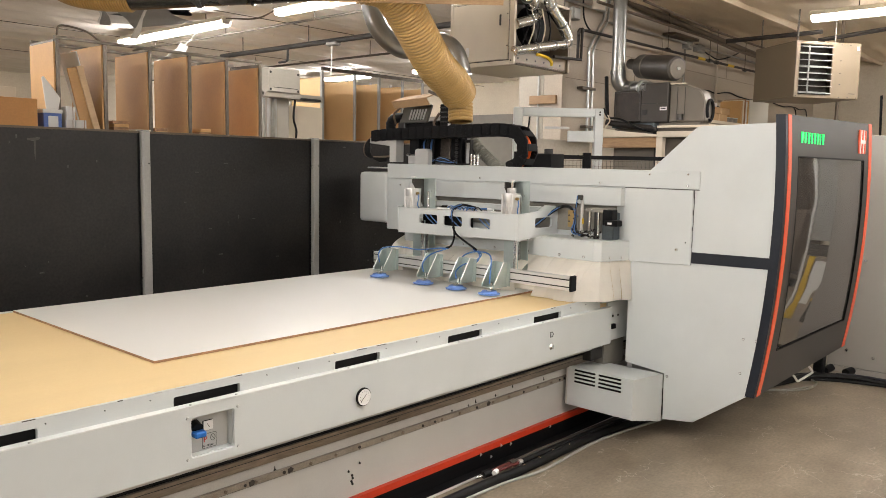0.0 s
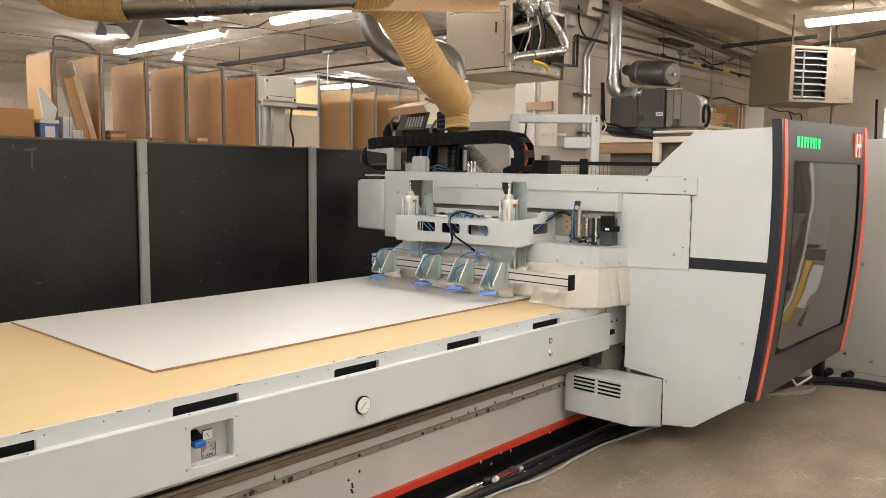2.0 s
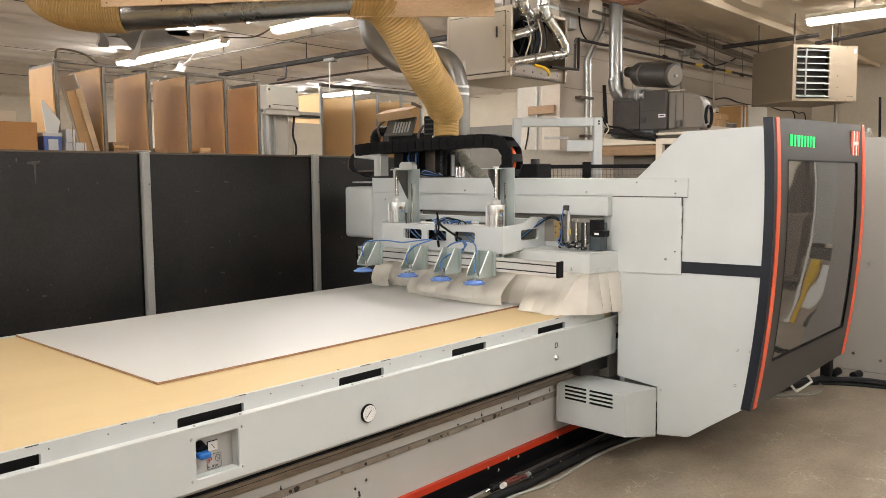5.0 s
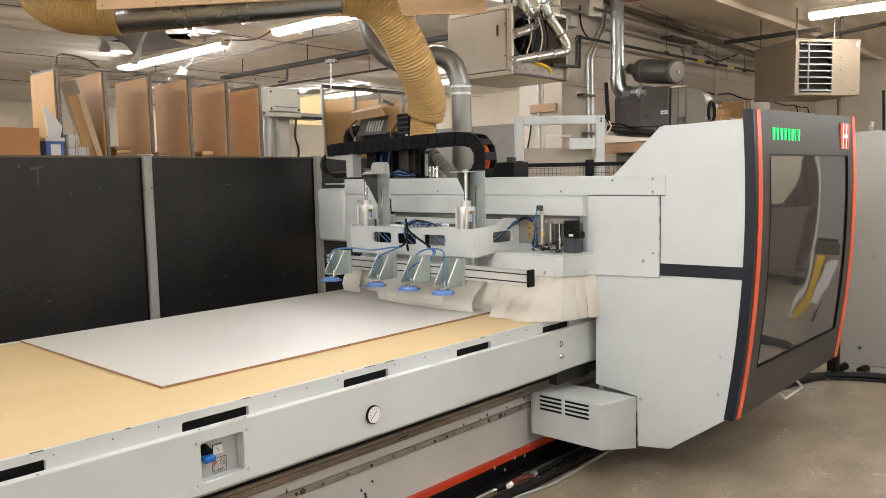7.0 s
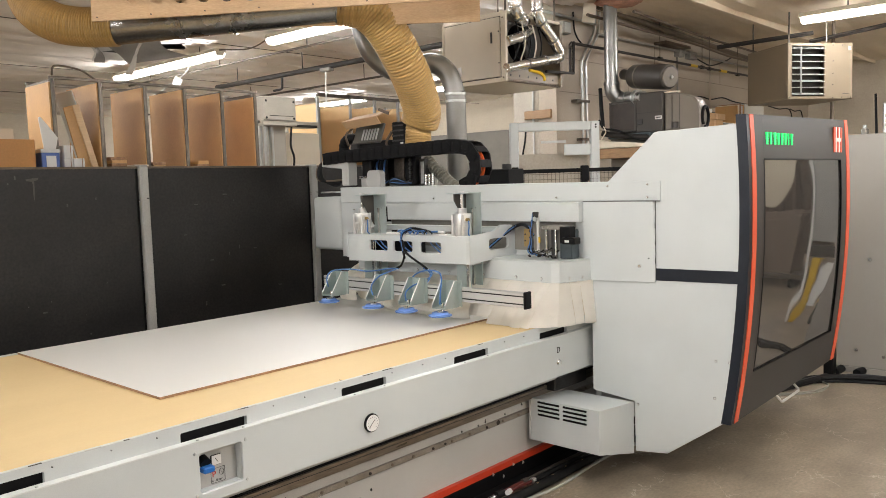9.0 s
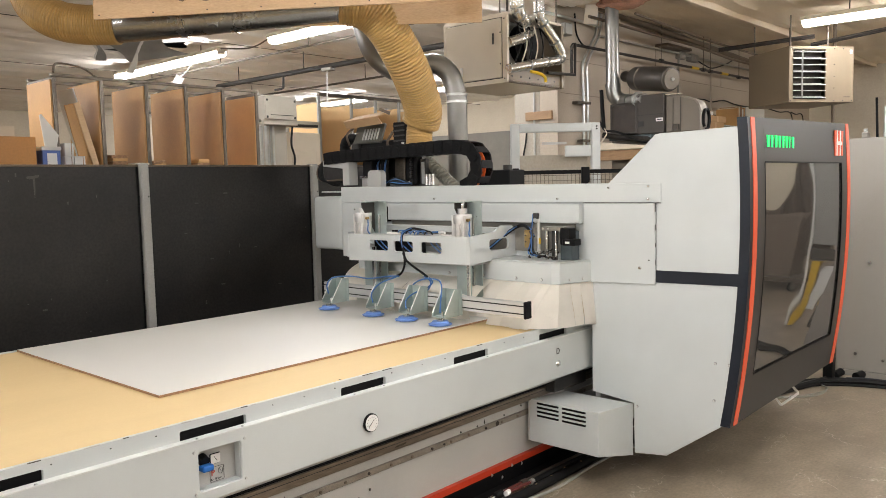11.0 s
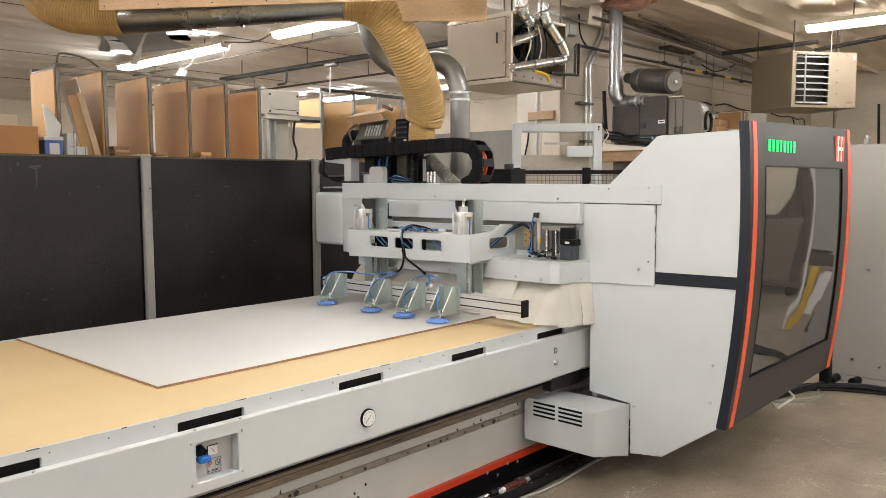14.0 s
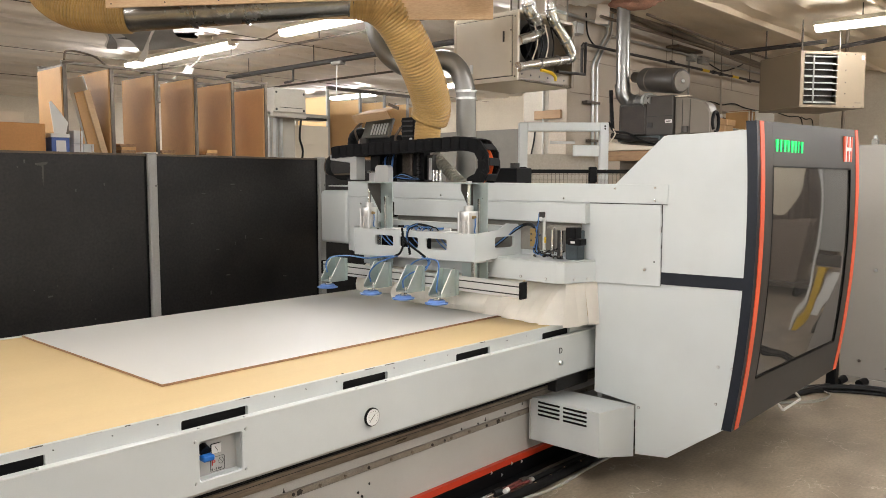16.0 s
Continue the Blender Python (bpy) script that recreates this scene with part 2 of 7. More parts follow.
INK = material("black_ink", (0.02, 0.02, 0.02), 0.5, vary=0.02, bump=0)
RED = material("red_ink", (0.50, 0.04, 0.03), 0.5, vary=0.05, bump=0)
CARDBOARD = material("cardboard", (0.50, 0.33, 0.18), 0.8, vary=0.08, scale=4)
KNOB = material("blue_knob", (0.01, 0.13, 0.45), 0.4, vary=0.04)
BRASS = material("brass", (0.35, 0.24, 0.10), 0.35, 0.8, vary=0.08)
DARK_DUCT = material("dark_spiral_duct", (0.285, 0.28, 0.265), 0.25, 0.9, vary=0.08, scale=3, fine=60, bump=0.003)
SCREW = material("screw_heads", (0.62, 0.62, 0.60), 0.35, 0.5, vary=0.05)
STEEL_BLUE = material("blue_grey_steel", (0.075, 0.095, 0.105), 0.35, 0.4, vary=0.08)
SCUFF = material("scuffed_black", (0.05, 0.048, 0.044), 0.6, vary=0.2, scale=20)
DULL_HOSE = material("dull_grey_hose", (0.145, 0.138, 0.112), 0.6, vary=0.1)
YELLOW = material("yellow_paint", (0.65, 0.42, 0.02), 0.5, vary=0.05)
COPPER = material("brown_pipe", (0.115, 0.085, 0.058), 0.5, 0.2, vary=0.1, bump=0.004)
ORANGE_CABLE = material("orange_cable", (0.75, 0.13, 0.02), 0.45, vary=0.05)
BLUE_PAPER = material("blue_carton", (0.10, 0.17, 0.45), 0.6, vary=0.05)
BOARD_GREEN = material("grey_green_plastic", (0.085, 0.085, 0.07), 0.45, vary=0.12, scale=10, bump=0.004)
STRIPE = material("red_stripe_paint", (0.56, 0.045, 0.014), 0.4, vary=0.05, bump=0.003)
PINK = material("glass_wool", (0.45, 0.24, 0.16), 0.9, vary=0.25, scale=9, fine=120, bump=0.03)
SEAM = material("dark_joint", (0.25, 0.215, 0.18), 0.9, vary=0.2, scale=5)
ORANGE_MDF = material("orange_brown_board", (0.50, 0.235, 0.065), 0.45, vary=0.05, scale=2, fine=60, bump=0.003)
PALE_MDF = material("pale_orange_board", (0.62, 0.41, 0.195), 0.5, vary=0.05, scale=1.5, fine=60, bump=0.003)
OLD_WOOD = material("aged_brown_wood", (0.30, 0.185, 0.095), 0.6, vary=0.12, scale=5, fine=60, bump=0.006, stretch=(1, 0.2, 1))
DARK_RED = material("dark_red_rubber", (0.11, 0.018, 0.014), 0.55, vary=0.1, bump=0.003)
EDGE = material("bright_cut_edge", (0.88, 0.90, 0.88), 0.3, 0.2, vary=0.03, bump=0)
CYLINDER = material("satin_cast_aluminium", (0.66, 0.66, 0.65), 0.36, 0.75, vary=0.05, scale=10, fine=200, bump=0.004)
CABINET = material("grey_beige_cabinet_paint", (0.27, 0.252, 0.228), 0.5, vary=0.035, scale=1.2, fine=150, bump=0.001)
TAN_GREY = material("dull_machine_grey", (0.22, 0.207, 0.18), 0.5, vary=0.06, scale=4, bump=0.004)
MACHINE_CREAM = material("cream_grey_machine_paint", (0.40, 0.375, 0.32), 0.45, vary=0.06, scale=4, bump=0.004)
BODY_TAN = material("warm_grey_enamel", (0.165, 0.145, 0.118), 0.45, vary=0.06, scale=4, fine=120, bump=0.004)
BROWN_BLACK = material("brown_black_surface", (0.035, 0.026, 0.02), 0.6, vary=0.25, scale=14, bump=0.01)
FELT = material("dark_brown_board", (0.15, 0.115, 0.09), 0.7, vary=0.15, scale=3)
GREEN_GLOW = glow("green_led", (0.01, 0.8, 0.16), 1.0)
LAMP = glow("fluorescent_tube", (1.0, 0.98, 0.97), 42.0)

SMOKED = bpy.data.materials.new("smoked_acrylic")
SMOKED.use_nodes = True
_b = SMOKED.node_tree.nodes["Principled BSDF"]
_b.inputs["Base Color"].default_value = (0.043, 0.041, 0.038, 1)
_b.inputs["Roughness"].default_value = 0.03
_b.inputs["IOR"].default_value = 1.75
_b.inputs["Specular IOR Level"].default_value = 0.9
_n = SMOKED.node_tree.nodes.new("ShaderNodeTexNoise")
_n.inputs["Scale"].default_value, _n.inputs["Detail"].default_value = 1.7, 1.5
_p = SMOKED.node_tree.nodes.new("ShaderNodeBump")
_p.inputs["Strength"].default_value, _p.inputs["Distance"].default_value = 0.28, 0.02
SMOKED.node_tree.links.new(_n.outputs["Fac"], _p.inputs["Height"])
SMOKED.node_tree.links.new(_p.outputs[0], _b.inputs["Normal"])


# ---- floor, ceiling and walls ----
def floor_material():
    m = material("polished_old_concrete", (0.182, 0.147, 0.107), 0.40, vary=0.13, scale=1.9, fine=38, bump=0.0, tint=(0.248, 0.203, 0.150), spots=0.55, stretch=(1, 1.7, 1))
    nt = m.node_tree
    b = nt.nodes["Principled BSDF"]
    src = b.inputs["Base Color"].links[0].from_socket
    co = nt.nodes.new("ShaderNodeTexCoord")
    warp = nt.nodes.new("ShaderNodeTexNoise")
    warp.inputs["Scale"].default_value, warp.inputs["Detail"].default_value = 6.0, 7.0
    add = nt.nodes.new("ShaderNodeMixRGB")
    add.inputs[0].default_value = 0.25
    vor = nt.nodes.new("ShaderNodeTexVoronoi")
    vor.feature = "DISTANCE_TO_EDGE"
    vor.inputs["Scale"].default_value = 4.0
    ramp = nt.nodes.new("ShaderNodeValToRGB")
    ramp.color_ramp.elements[0].color, ramp.color_ramp.elements[1].color = (1, 1, 1, 1), (0, 0, 0, 1)
    ramp.color_ramp.elements[1].position = 0.010
    gate = nt.nodes.new("ShaderNodeTexNoise")
    gate.inputs["Scale"].default_value = 3.1
    gr = nt.nodes.new("ShaderNodeValToRGB")
    gr.color_ramp.elements[0].position, gr.color_ramp.elements[1].position = 0.46, 0.56
    mul = nt.nodes.new("ShaderNodeMath")
    mul.operation = "MULTIPLY"
    half = nt.nodes.new("ShaderNodeMath")
    half.operation = "MULTIPLY"
    half.inputs[1].default_value = 0.7
    mix = nt.nodes.new("ShaderNodeMix")
    mix.data_type = "RGBA"
    mix.inputs["B"].default_value = (0.48, 0.43, 0.36, 1)
    link = nt.links.new
    link(co.outputs["Object"], warp.inputs["Vector"]), link(co.outputs["Object"], add.inputs[1]), link(warp.outputs["Color"], add.inputs[2])
    link(add.outputs[0], vor.inputs["Vector"]), link(vor.outputs["Distance"], ramp.inputs[0])
    link(co.outputs["Object"], gate.inputs["Vector"]), link(gate.outputs["Fac"], gr.inputs[0])
    link(ramp.outputs[0], mul.inputs[0]), link(gr.outputs[0], mul.inputs[1]), link(mul.outputs[0], half.inputs[0])
    link(half.outputs[0], mix.inputs["Factor"]), link(src, mix.inputs["A"]), link(mix.outputs["Result"], b.inputs["Base Color"])
    return m


def build_shell():
    x0, x1, y0, y1 = -14.0, 13.2, -6.5, 14.0
    solid("floor", box(x0, x1, y0, y1, F - 0.12, F), floor_material(), (0, 0, F), "worn brown-grey concrete floor with fine cracks", "floor", kind="structure")
    # the ceiling: film-faced insulation that sags between wires
    def film(xa, xb, ya, yb, nx, ny, sag_depth, rough):
        b = bmesh.new()
        rows = []
        for i in range(nx + 1):
            row = []
            for j in range(ny + 1):
                x, y = xa + (xb - xa) * i / nx, ya + (yb - ya) * j / ny
                sag = -sag_depth * abs(math.sin(math.pi * (y + 0.12 * math.sin(x * 0.8) + 0.1 * noise.noise(Vector((x * 0.7, y * 0.4, 9.0)))) / 0.62)) ** 0.7
                n = noise.noise(Vector((x * 0.5, y * 3.0, 0.3))) * 0.055 + noise.noise(Vector((x * 1.6, y * 6.5, 4.0))) * 0.022 + noise.noise(Vector((x * 2.4, y * 9.0, 7.0))) * 0.010 - 0.045 * max(0.0, 1 - 7 * abs(noise.noise(Vector((x * 0.30, y * 3.4, 12.0))))) - 0.030 * max(0.0, 1 - 6 * abs(noise.noise(Vector((x * 0.7, y * 5.5, 21.0)))))
                z = CEIL + 0.09 + sag + n * rough
                low = CEIL - 0.035
                row.append(b.verts.new((x, y, z if z > low + 0.03 else low + 0.03 * math.exp((z - low - 0.03) / 0.03))))
            rows.append(row)
        for u, v in zip(rows, rows[1:]):
            for j in range(ny):
                b.faces.new((u[j], u[j + 1], v[j + 1], v[j]))
        return b

    foil = material("insulation_film", (0.83, 0.775, 0.70), 0.33, 0.34, vary=0.05, scale=1.2, fine=30, bump=0.015, stretch=(0.5, 2.4, 1))
    taut = material("taut_tan_film", (0.74, 0.63, 0.475), 0.34, vary=0.06, scale=0.8, fine=30, bump=0.01)
    label = "wrinkled silvery white insulation film sagging between wires"
    solid("ceiling", film(x0, 6.15, y0, y1, 150, 640, 0.10, 1.0), foil, (0, 0, CEIL), label, "ceiling", kind="structure", smooth=True)
    solid("ceiling", film(6.15, x1, 2.1, y1, 80, 380, 0.10, 1.0), foil, (9, 8, CEIL), label, "ceiling", kind="structure", smooth=True)
    solid("ceiling", film(6.15, x1, y0, 2.1, 120, 220, 0.030, 0.42), taut, (9, -2, CEIL), "taut tan ceiling film with seams", "ceiling", kind="structure", smooth=True)
    for k in range(5):
        solid("ceiling_batten", box(6.2, x1, -3.6 + 1.15 * k, -3.57 + 1.15 * k, CEIL - 0.0, CEIL + 0.10, 0.003), taut, (10, -3.6 + 1.15 * k, CEIL), "thin seam strip under the ceiling film", "batten", kind="structure")
    solid("roof", box(x0, x1, y0, y1, CEIL + 0.3, CEIL + 0.4), WALL, (0, 0, CEIL + 0.3), "plain roof deck over the insulation", "roof", kind="structure")
    for name, e in (("wall_west", (x0 - 0.15, x0, y0, y1)), ("wall_south", (x0, x1, y0 - 0.15, y0)), ("wall_north", (x0, x1, y1, y1 + 0.15)), ("wall_east", (x1, x1 + 0.15, y0, y1))):
        solid(name, box(*e, F, CEIL + 0.3), WALL_FAR, ((e[0] + e[1]) / 2, (e[2] + e[3]) / 2, 0), "plain cream-painted workshop wall", "wall", kind="structure")
    w = solid("wall_far", box(12.0, 12.15, 2.15, y1, F, CEIL + 0.3), WALL_FAR, (12.1, 8, 0), "cream-painted block wall with a grey lower band", "wall", kind="structure")
    part("dado", box(11.985, 12.0, 3.4, y1, F, 2.60), TAN_GREY, w, "grey painted lower band")
    for k in range(3):
        part("course_joint", box(11.997, 12.0, 2.16, y1, 2.70 + 0.17 * k, 2.7025 + 0.17 * k), CREAM, w)
    # the wall behind the machine's far side, and the pier at its end
    w = solid("wall_pipes", prism([(6.15, F), (8.3, F), (8.3, 2.47), (11.1, 2.52), (11.1, F), (x1, F), (x1, CEIL + 0.1), (6.15, CEIL + 0.1)], 1, 1.95, 2.15), WALL, (10, 2.05, 0), "grey-beige painted wall carrying pipes", "wall", kind="structure")
    for z in (2.11, 2.45, 2.763):
        part("joint", box(6.2, 12.5 if z > 2.6 else 8.28, 1.946, 1.95, z, z + 0.005), SEAM, w)
    for k in range(10):
        z = (2.11, 2.45, 2.763)[k % 3]
        u = 6.9 + 0.58 * k
        if u > 8.2 and k % 3 < 2:
            continue
        part("joint", box(u, u + 0.004, 1.946, 1.95, z, z + 0.32), SEAM, w)
    pipe("conduit", [(6.13, 2.20, F), (6.13, 2.20, 2.62)], 0.010, STEEL, "thin steel conduit on the pier")
    pipe("cable_drop", [(6.14, 2.30, 2.10), (6.13, 2.305, 2.0), (6.12, 2.33, 1.85), (6.12, 2.34, 1.6), (6.12, 2.34, 1.2)], 0.008, RUBBER, "black cable hanging down the pier", straight=False)
    b = box(6.15, 6.6, 2.15, 2.45, F, CEIL + 0.1, 0.01)
    solid("pier", b, PIER, (6.3, 2.3, 0), "painted masonry pier at the end of the wall", "pier", kind="structure")


def build_tubes():
    for k, (x, y) in enumerate(TUBES):
        at = (x, y, 3.1)
        t = thing("fluorescent_batten", at, "glowing white fluorescent ceiling batten, added where out of view", "ceiling light", "ceiling lights")
        part("housing", prism([(x - 0.05, 3.16), (x + 0.05, 3.16), (x + 0.075, 3.115), (x - 0.075, 3.115)], 1, y - 1.22, y + 1.22), CREAM, t)
        part("diffuser", prism([(x - 0.062, 3.113), (x + 0.062, 3.113), (x + 0.055, 3.075), (x + 0.03, 3.06), (x - 0.03, 3.06), (x - 0.055, 3.075)], 1, y - 1.2, y + 1.2), LAMP, t, "glowing white diffuser")
        for e in (-1.2, 1.2):
            part("end_cap", box(x - 0.05, x + 0.05, y + e - 0.012, y + e + 0.012, 3.08, 3.125, 0.004), CREAM, t)
        for e in (-0.8, 0.8):
            part("hanger", rod((x, y + e, 3.16), (x, y + e, CEIL + 0.32), 0.006, 6), RACK_STEEL, t)
        # each batten shines to both sides, as a bare tube does
        for s in (-1, 1):
            la = bpy.data.lights.new("batten_light", "AREA")
            la.shape, la.size, la.size_y, la.energy, la.color = "RECTANGLE", 0.12, 2.75, TUBE_W, TUBE_COLOR
            lo = new("batten_light", la)
            lo.location = metres((x + 0.11 * s, y, 3.06))
            lo.rotation_euler = (0, -s * radians(60), 0)


# ---- the machine's table ----
def build_table():
    t = thing("machining_table", (2.2, 0.9, F), "long light-grey nesting machine table with a pale board top", "machine")
    x0, x1 = -1.2, 5.6
    part("base_body", prism([(0.16, F), (0.16, 0.20), (0.15, 0.47), (0.15, 0.62), (1.55, 0.62), (1.55, F)], 0, x0, x1), BASE_GREY, t, "scuffed grey machine base")
    part("plinth", box(x0, x1, 0.135, 0.16, F, 0.231), BLACK, t, "black plinth strip")
    part("red_stripe", box(x0, x1, 0.136, 0.16, 0.2315, 0.262), STRIPE, t, "red-orange stripe")
    xf = 3.827
    # front fascia with the recess for the pressure panel
    part("fascia", prism([(x0, 0.652), (xf, 0.652), (xf, 0.8585), (x0, 0.8585)], 1, 0, 0.012, 0.003, holes=[round_rect(1.248, 1.402, 0.689, 0.817, 0.008)]), GREY, t)
    # paler than the fascia: the lip's bright highlight is in its colour
    part("fascia_lip", box(x0, xf, -0.001, 0.03, 0.8555, 0.861, 0.0015), LIP, t, "folded lip along the fascia with its highlight painted pale")
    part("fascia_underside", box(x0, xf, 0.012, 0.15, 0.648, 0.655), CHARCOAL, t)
    slots = [(0.56, 0.80), (1.204, 1.445), (1.857, 2.085), (2.49, 2.722), (3.124, 3.362)]
    holes = [round_rect(a, b, 0.852, 0.890, 0.006) for a, b in slots]
    part("rim", prism([(x0, 0.842), (xf - 0.08, 0.842), (xf - 0.08, 0.916), (x0, 0.916)], 1, 0.03, 0.045, 0.0, holes=holes), GREY, t, "grey rim with a worn top edge")
    for a, b in slots:
        part("grip_slot", box(a - 0.01, b + 0.01, 0.0452, 0.0465, 0.846, 0.894), BLACK, t, "black recessed slot")
        for u in (a + 0.045, b - 0.03):
            part("screw", rod((u, 0.006, 0.8595), (u, 0.006, 0.865), 0.0056, 10, None, 0.004), STEEL, t)
    random.seed(4)
    for k in range(26):
        u = 0.1 + k * 0.145 + random.uniform(-0.02, 0.02)
        if not any(a - 0.02 < u < b + 0.02 for a, b in slots):
            part("rivet", screw((u, 0.03, 0.897), (0, -1, 0), 0.0021), CHARCOAL, t)
    part("bed_frame", box(x0, x1, 0.06, 1.62, 0.62, 0.85), GREY2, t)
    part("back_rim", box(x0, x1, 1.655, 1.68, 0.80, 0.918, 0.002), GREY, t)
    # board top
    part("spoilboard", box(x0, x1, 0.047, 1.653, 0.85, 0.915, 0.002), BOARD, t, "pale yellow fibreboard top")
    part("joint", box(1.872, 1.875, 0.0445, 0.06, 0.88, 0.9165), CHARCOAL, t)
    # worn spots where the rim's top has lost its paint
    for k in range(24):
        u = random.uniform(0.2, 2.2) if k < 18 else random.uniform(2.2, 3.6)
        w = random.uniform(0.006, 0.06)
        part("worn_patch", box(u, u + w, 0.0292, 0.034, 0.9145, 0.9165), OLD_GREY if k % 3 == 0 else GREY2, t)
    # guide rails along the base
    part("upper_rail", box(x0, x1, 0.112, 0.15, 0.538, 0.582, 0.003), RAIL_BROWN, t, "oily brown steel guide rail")
    # added black strip: the shade between fascia and rail, put in as colour
    part("rail_seal", box(x0, x1, 0.118, 0.15, 0.5825, 0.64), BLACK, t, "black strip standing in for shade above the guide rail")
    part("rail_groove", box(x0, x1, 0.1105, 0.114, 0.5655, 0.5675), CHARCOAL, t)
    part("rack_strip", box(x0, x1, 0.135, 0.15, 0.462, 0.486, 0.002), STRIP_TAN, t, "worn tan steel strip with bolts")
    # another black band for the same shade, higher under the fascia
    part("shadow_gap", box(x0, x1, 0.100, 0.152, 0.597, 0.648), BLACK, t, "black band in place of the shade under the fascia")
    # charcoal line drawn as the shadow below the rack strip
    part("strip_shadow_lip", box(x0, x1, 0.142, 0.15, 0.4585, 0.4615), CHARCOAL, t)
    for k in range(36):
        u = 0.2 + k * 0.125
        part("bolt", rod((u, 0.135, 0.474), (u, 0.131, 0.474), 0.0065, 10), BROWN_BLACK if k % 3 == 0 else RAIL_BROWN, t)
        if k % 8 == 3:
            part("bolt", rod((u - 0.045, 0.135, 0.474), (u - 0.045, 0.131, 0.474), 0.0055, 8), CHARCOAL, t)
    for u in (1.55, 1.72, 2.905):
        part("grease_patch", prism([(u, 0.463), (u + 0.018, 0.466), (u + 0.024, 0.478), (u + 0.012, 0.486), (u - 0.004, 0.480)], 1, 0.1335, 0.136), BROWN_BLACK, t, "dark grease")
    for k, (u, v) in enumerate(((2.661, 0.492), (2.833, 0.495), (2.986, 0.496), (3.125, 0.512), (1.869, 0.480), (1.669, 0.488), (2.78, 0.49), (3.40, 0.497))):
        part("oil_run", prism([(u - 0.006, v), (u - 0.003, v + 0.004), (u, v + 0.006 + 0.010 * (k % 2)), (u + 0.002, v + 0.004), (u + 0.006, v - 0.001), (u + 0.001, v - 0.006)], 1, 0.1478, 0.152), CHARCOAL, t, "dark oil drip")
    for u, v in ((2.05, 0.35), (2.053, 0.338), (2.047, 0.325), (2.052, 0.314), (2.03, 0.372), (2.09, 0.392)):
        part("scuff", prism([(u, v), (u + 0.004, v + 0.004), (u + 0.002, v + 0.011), (u - 0.002, v + 0.005)], 1, 0.146, 0.158), CHARCOAL, t)
    for u, v in ((2.86, 0.222), (2.94, 0.19), (3.10, 0.215), (3.02, 0.226), (3.45, 0.222)):
        part("chipped_paint", prism([(u, v), (u + 0.014, v + 0.006), (u + 0.003, v + 0.017)], 1, 0.132, 0.14), GREY2, t)
    # pressure gauge
    gx, gz = 1.97, 0.738
    g = part("pressure_gauge", rod((gx, 0.002, gz), (gx, -0.010, gz), 0.036, 32, None, None, 0.003), BLACK, t, "round black-rimmed pressure gauge", True)
    part("dial", rod((gx, -0.0095, gz), (gx, -0.0115, gz), 0.0318, 32), PAPER, g, "white dial")
    for k in range(11):
        a = radians(-45 + 27 * k)
        p = Vector((gx - 0.025 * math.cos(a), -0.0118, gz + 0.025 * math.sin(a)))
        q = Vector((gx - 0.021 * math.cos(a), -0.0118, gz + 0.021 * math.sin(a)))
        part("mark", rod(p, q, 0.0008, 5), INK, g)
    part("needle", rod((gx + 0.010, -0.0125, gz + 0.012), (gx - 0.018, -0.0125, gz - 0.014), 0.001, 6), INK, g)
    # pressure panel
    p = part("pressure_panel", box(1.235, 1.415, 0.040, 0.044, 0.68, 0.83), GREY2, t, "recessed panel with a blue valve knob")
    for e in ((1.240, 1.248, 0.012, 0.042, 0.685, 0.82), (1.402, 1.410, 0.012, 0.042, 0.685, 0.82), (1.24, 1.41, 0.012, 0.042, 0.817, 0.825), (1.24, 1.41, 0.012, 0.042, 0.681, 0.689)):
        part("recess_side", box(*e), GREY, p)
    part("valve_body", rod((1.279, 0.042, 0.784), (1.279, 0.018, 0.775), 0.018, 14), BLACK, p, "black valve")
    part("knob", box(1.260, 1.300, -0.004, 0.028, 0.748, 0.768, 0.004), KNOB, p, "bright blue knob")
    part("small_gauge", box(1.308, 1.346, 0.036, 0.041, 0.753, 0.788, 0.002), BLACK, p)
    part("small_dial", box(1.310, 1.344, 0.0345, 0.037, 0.755, 0.786), PAPER, p)
    part("small_needle", rod((1.322, 0.034, 0.778), (1.332, 0.034, 0.763), 0.001, 5), INK, p)
    part("label_edge", prism(round_rect(1.306, 1.358, 0.694, 0.743, 0.004), 1, 0.0375, 0.0385, holes=[round_rect(1.3072, 1.3568, 0.6952, 0.7418, 0.003)]), INK, p)
    text("P", 0.028, (1.310, 0.0375, 0.715), RED, p)
    text("6 - 8 bar", 0.011, (1.309, 0.0375, 0.699), INK, p)
    ring = prism([(1.345 + 0.009 * math.cos(a), 0.726 + 0.011 * math.sin(a)) for a in np.linspace(0, 6.28, 17)[:-1]], 1, 0.0375, 0.0385,
                 holes=[[(1.345 + 0.0078 * math.cos(a), 0.726 + 0.0098 * math.sin(a)) for a in np.linspace(0, 6.28, 17)[:-1]]])
    part("symbol", rod((1.339, 0.0375, 0.734), (1.351, 0.0375, 0.718), 0.0007, 5, ring), INK, p)
    for u in (1.233, 1.416):
        for v in (0.687, 0.822):
            part("screw", screw((u, 0, v), (0, -1, 0), 0.0056), STEEL, t)
    text("D", 0.042, (3.224, -0.001, 0.777), INK, t)
    part("push_button", rod((3.241, 0.0, 0.728), (3.241, -0.010, 0.728), 0.017, 18, None, 0.011), BRIGHT, t, "round steel button", True)
    # end plate beyond the fascia
    part("end_plate", box(3.836, 4.06, 0.032, 0.044, 0.655, 0.878, 0.002), GREY, t, "grey end plate with bolts")
    part("end_bracket", box(3.84, 4.06, 0.05, 0.11, 0.50, 0.65), TAN_GREY, t)
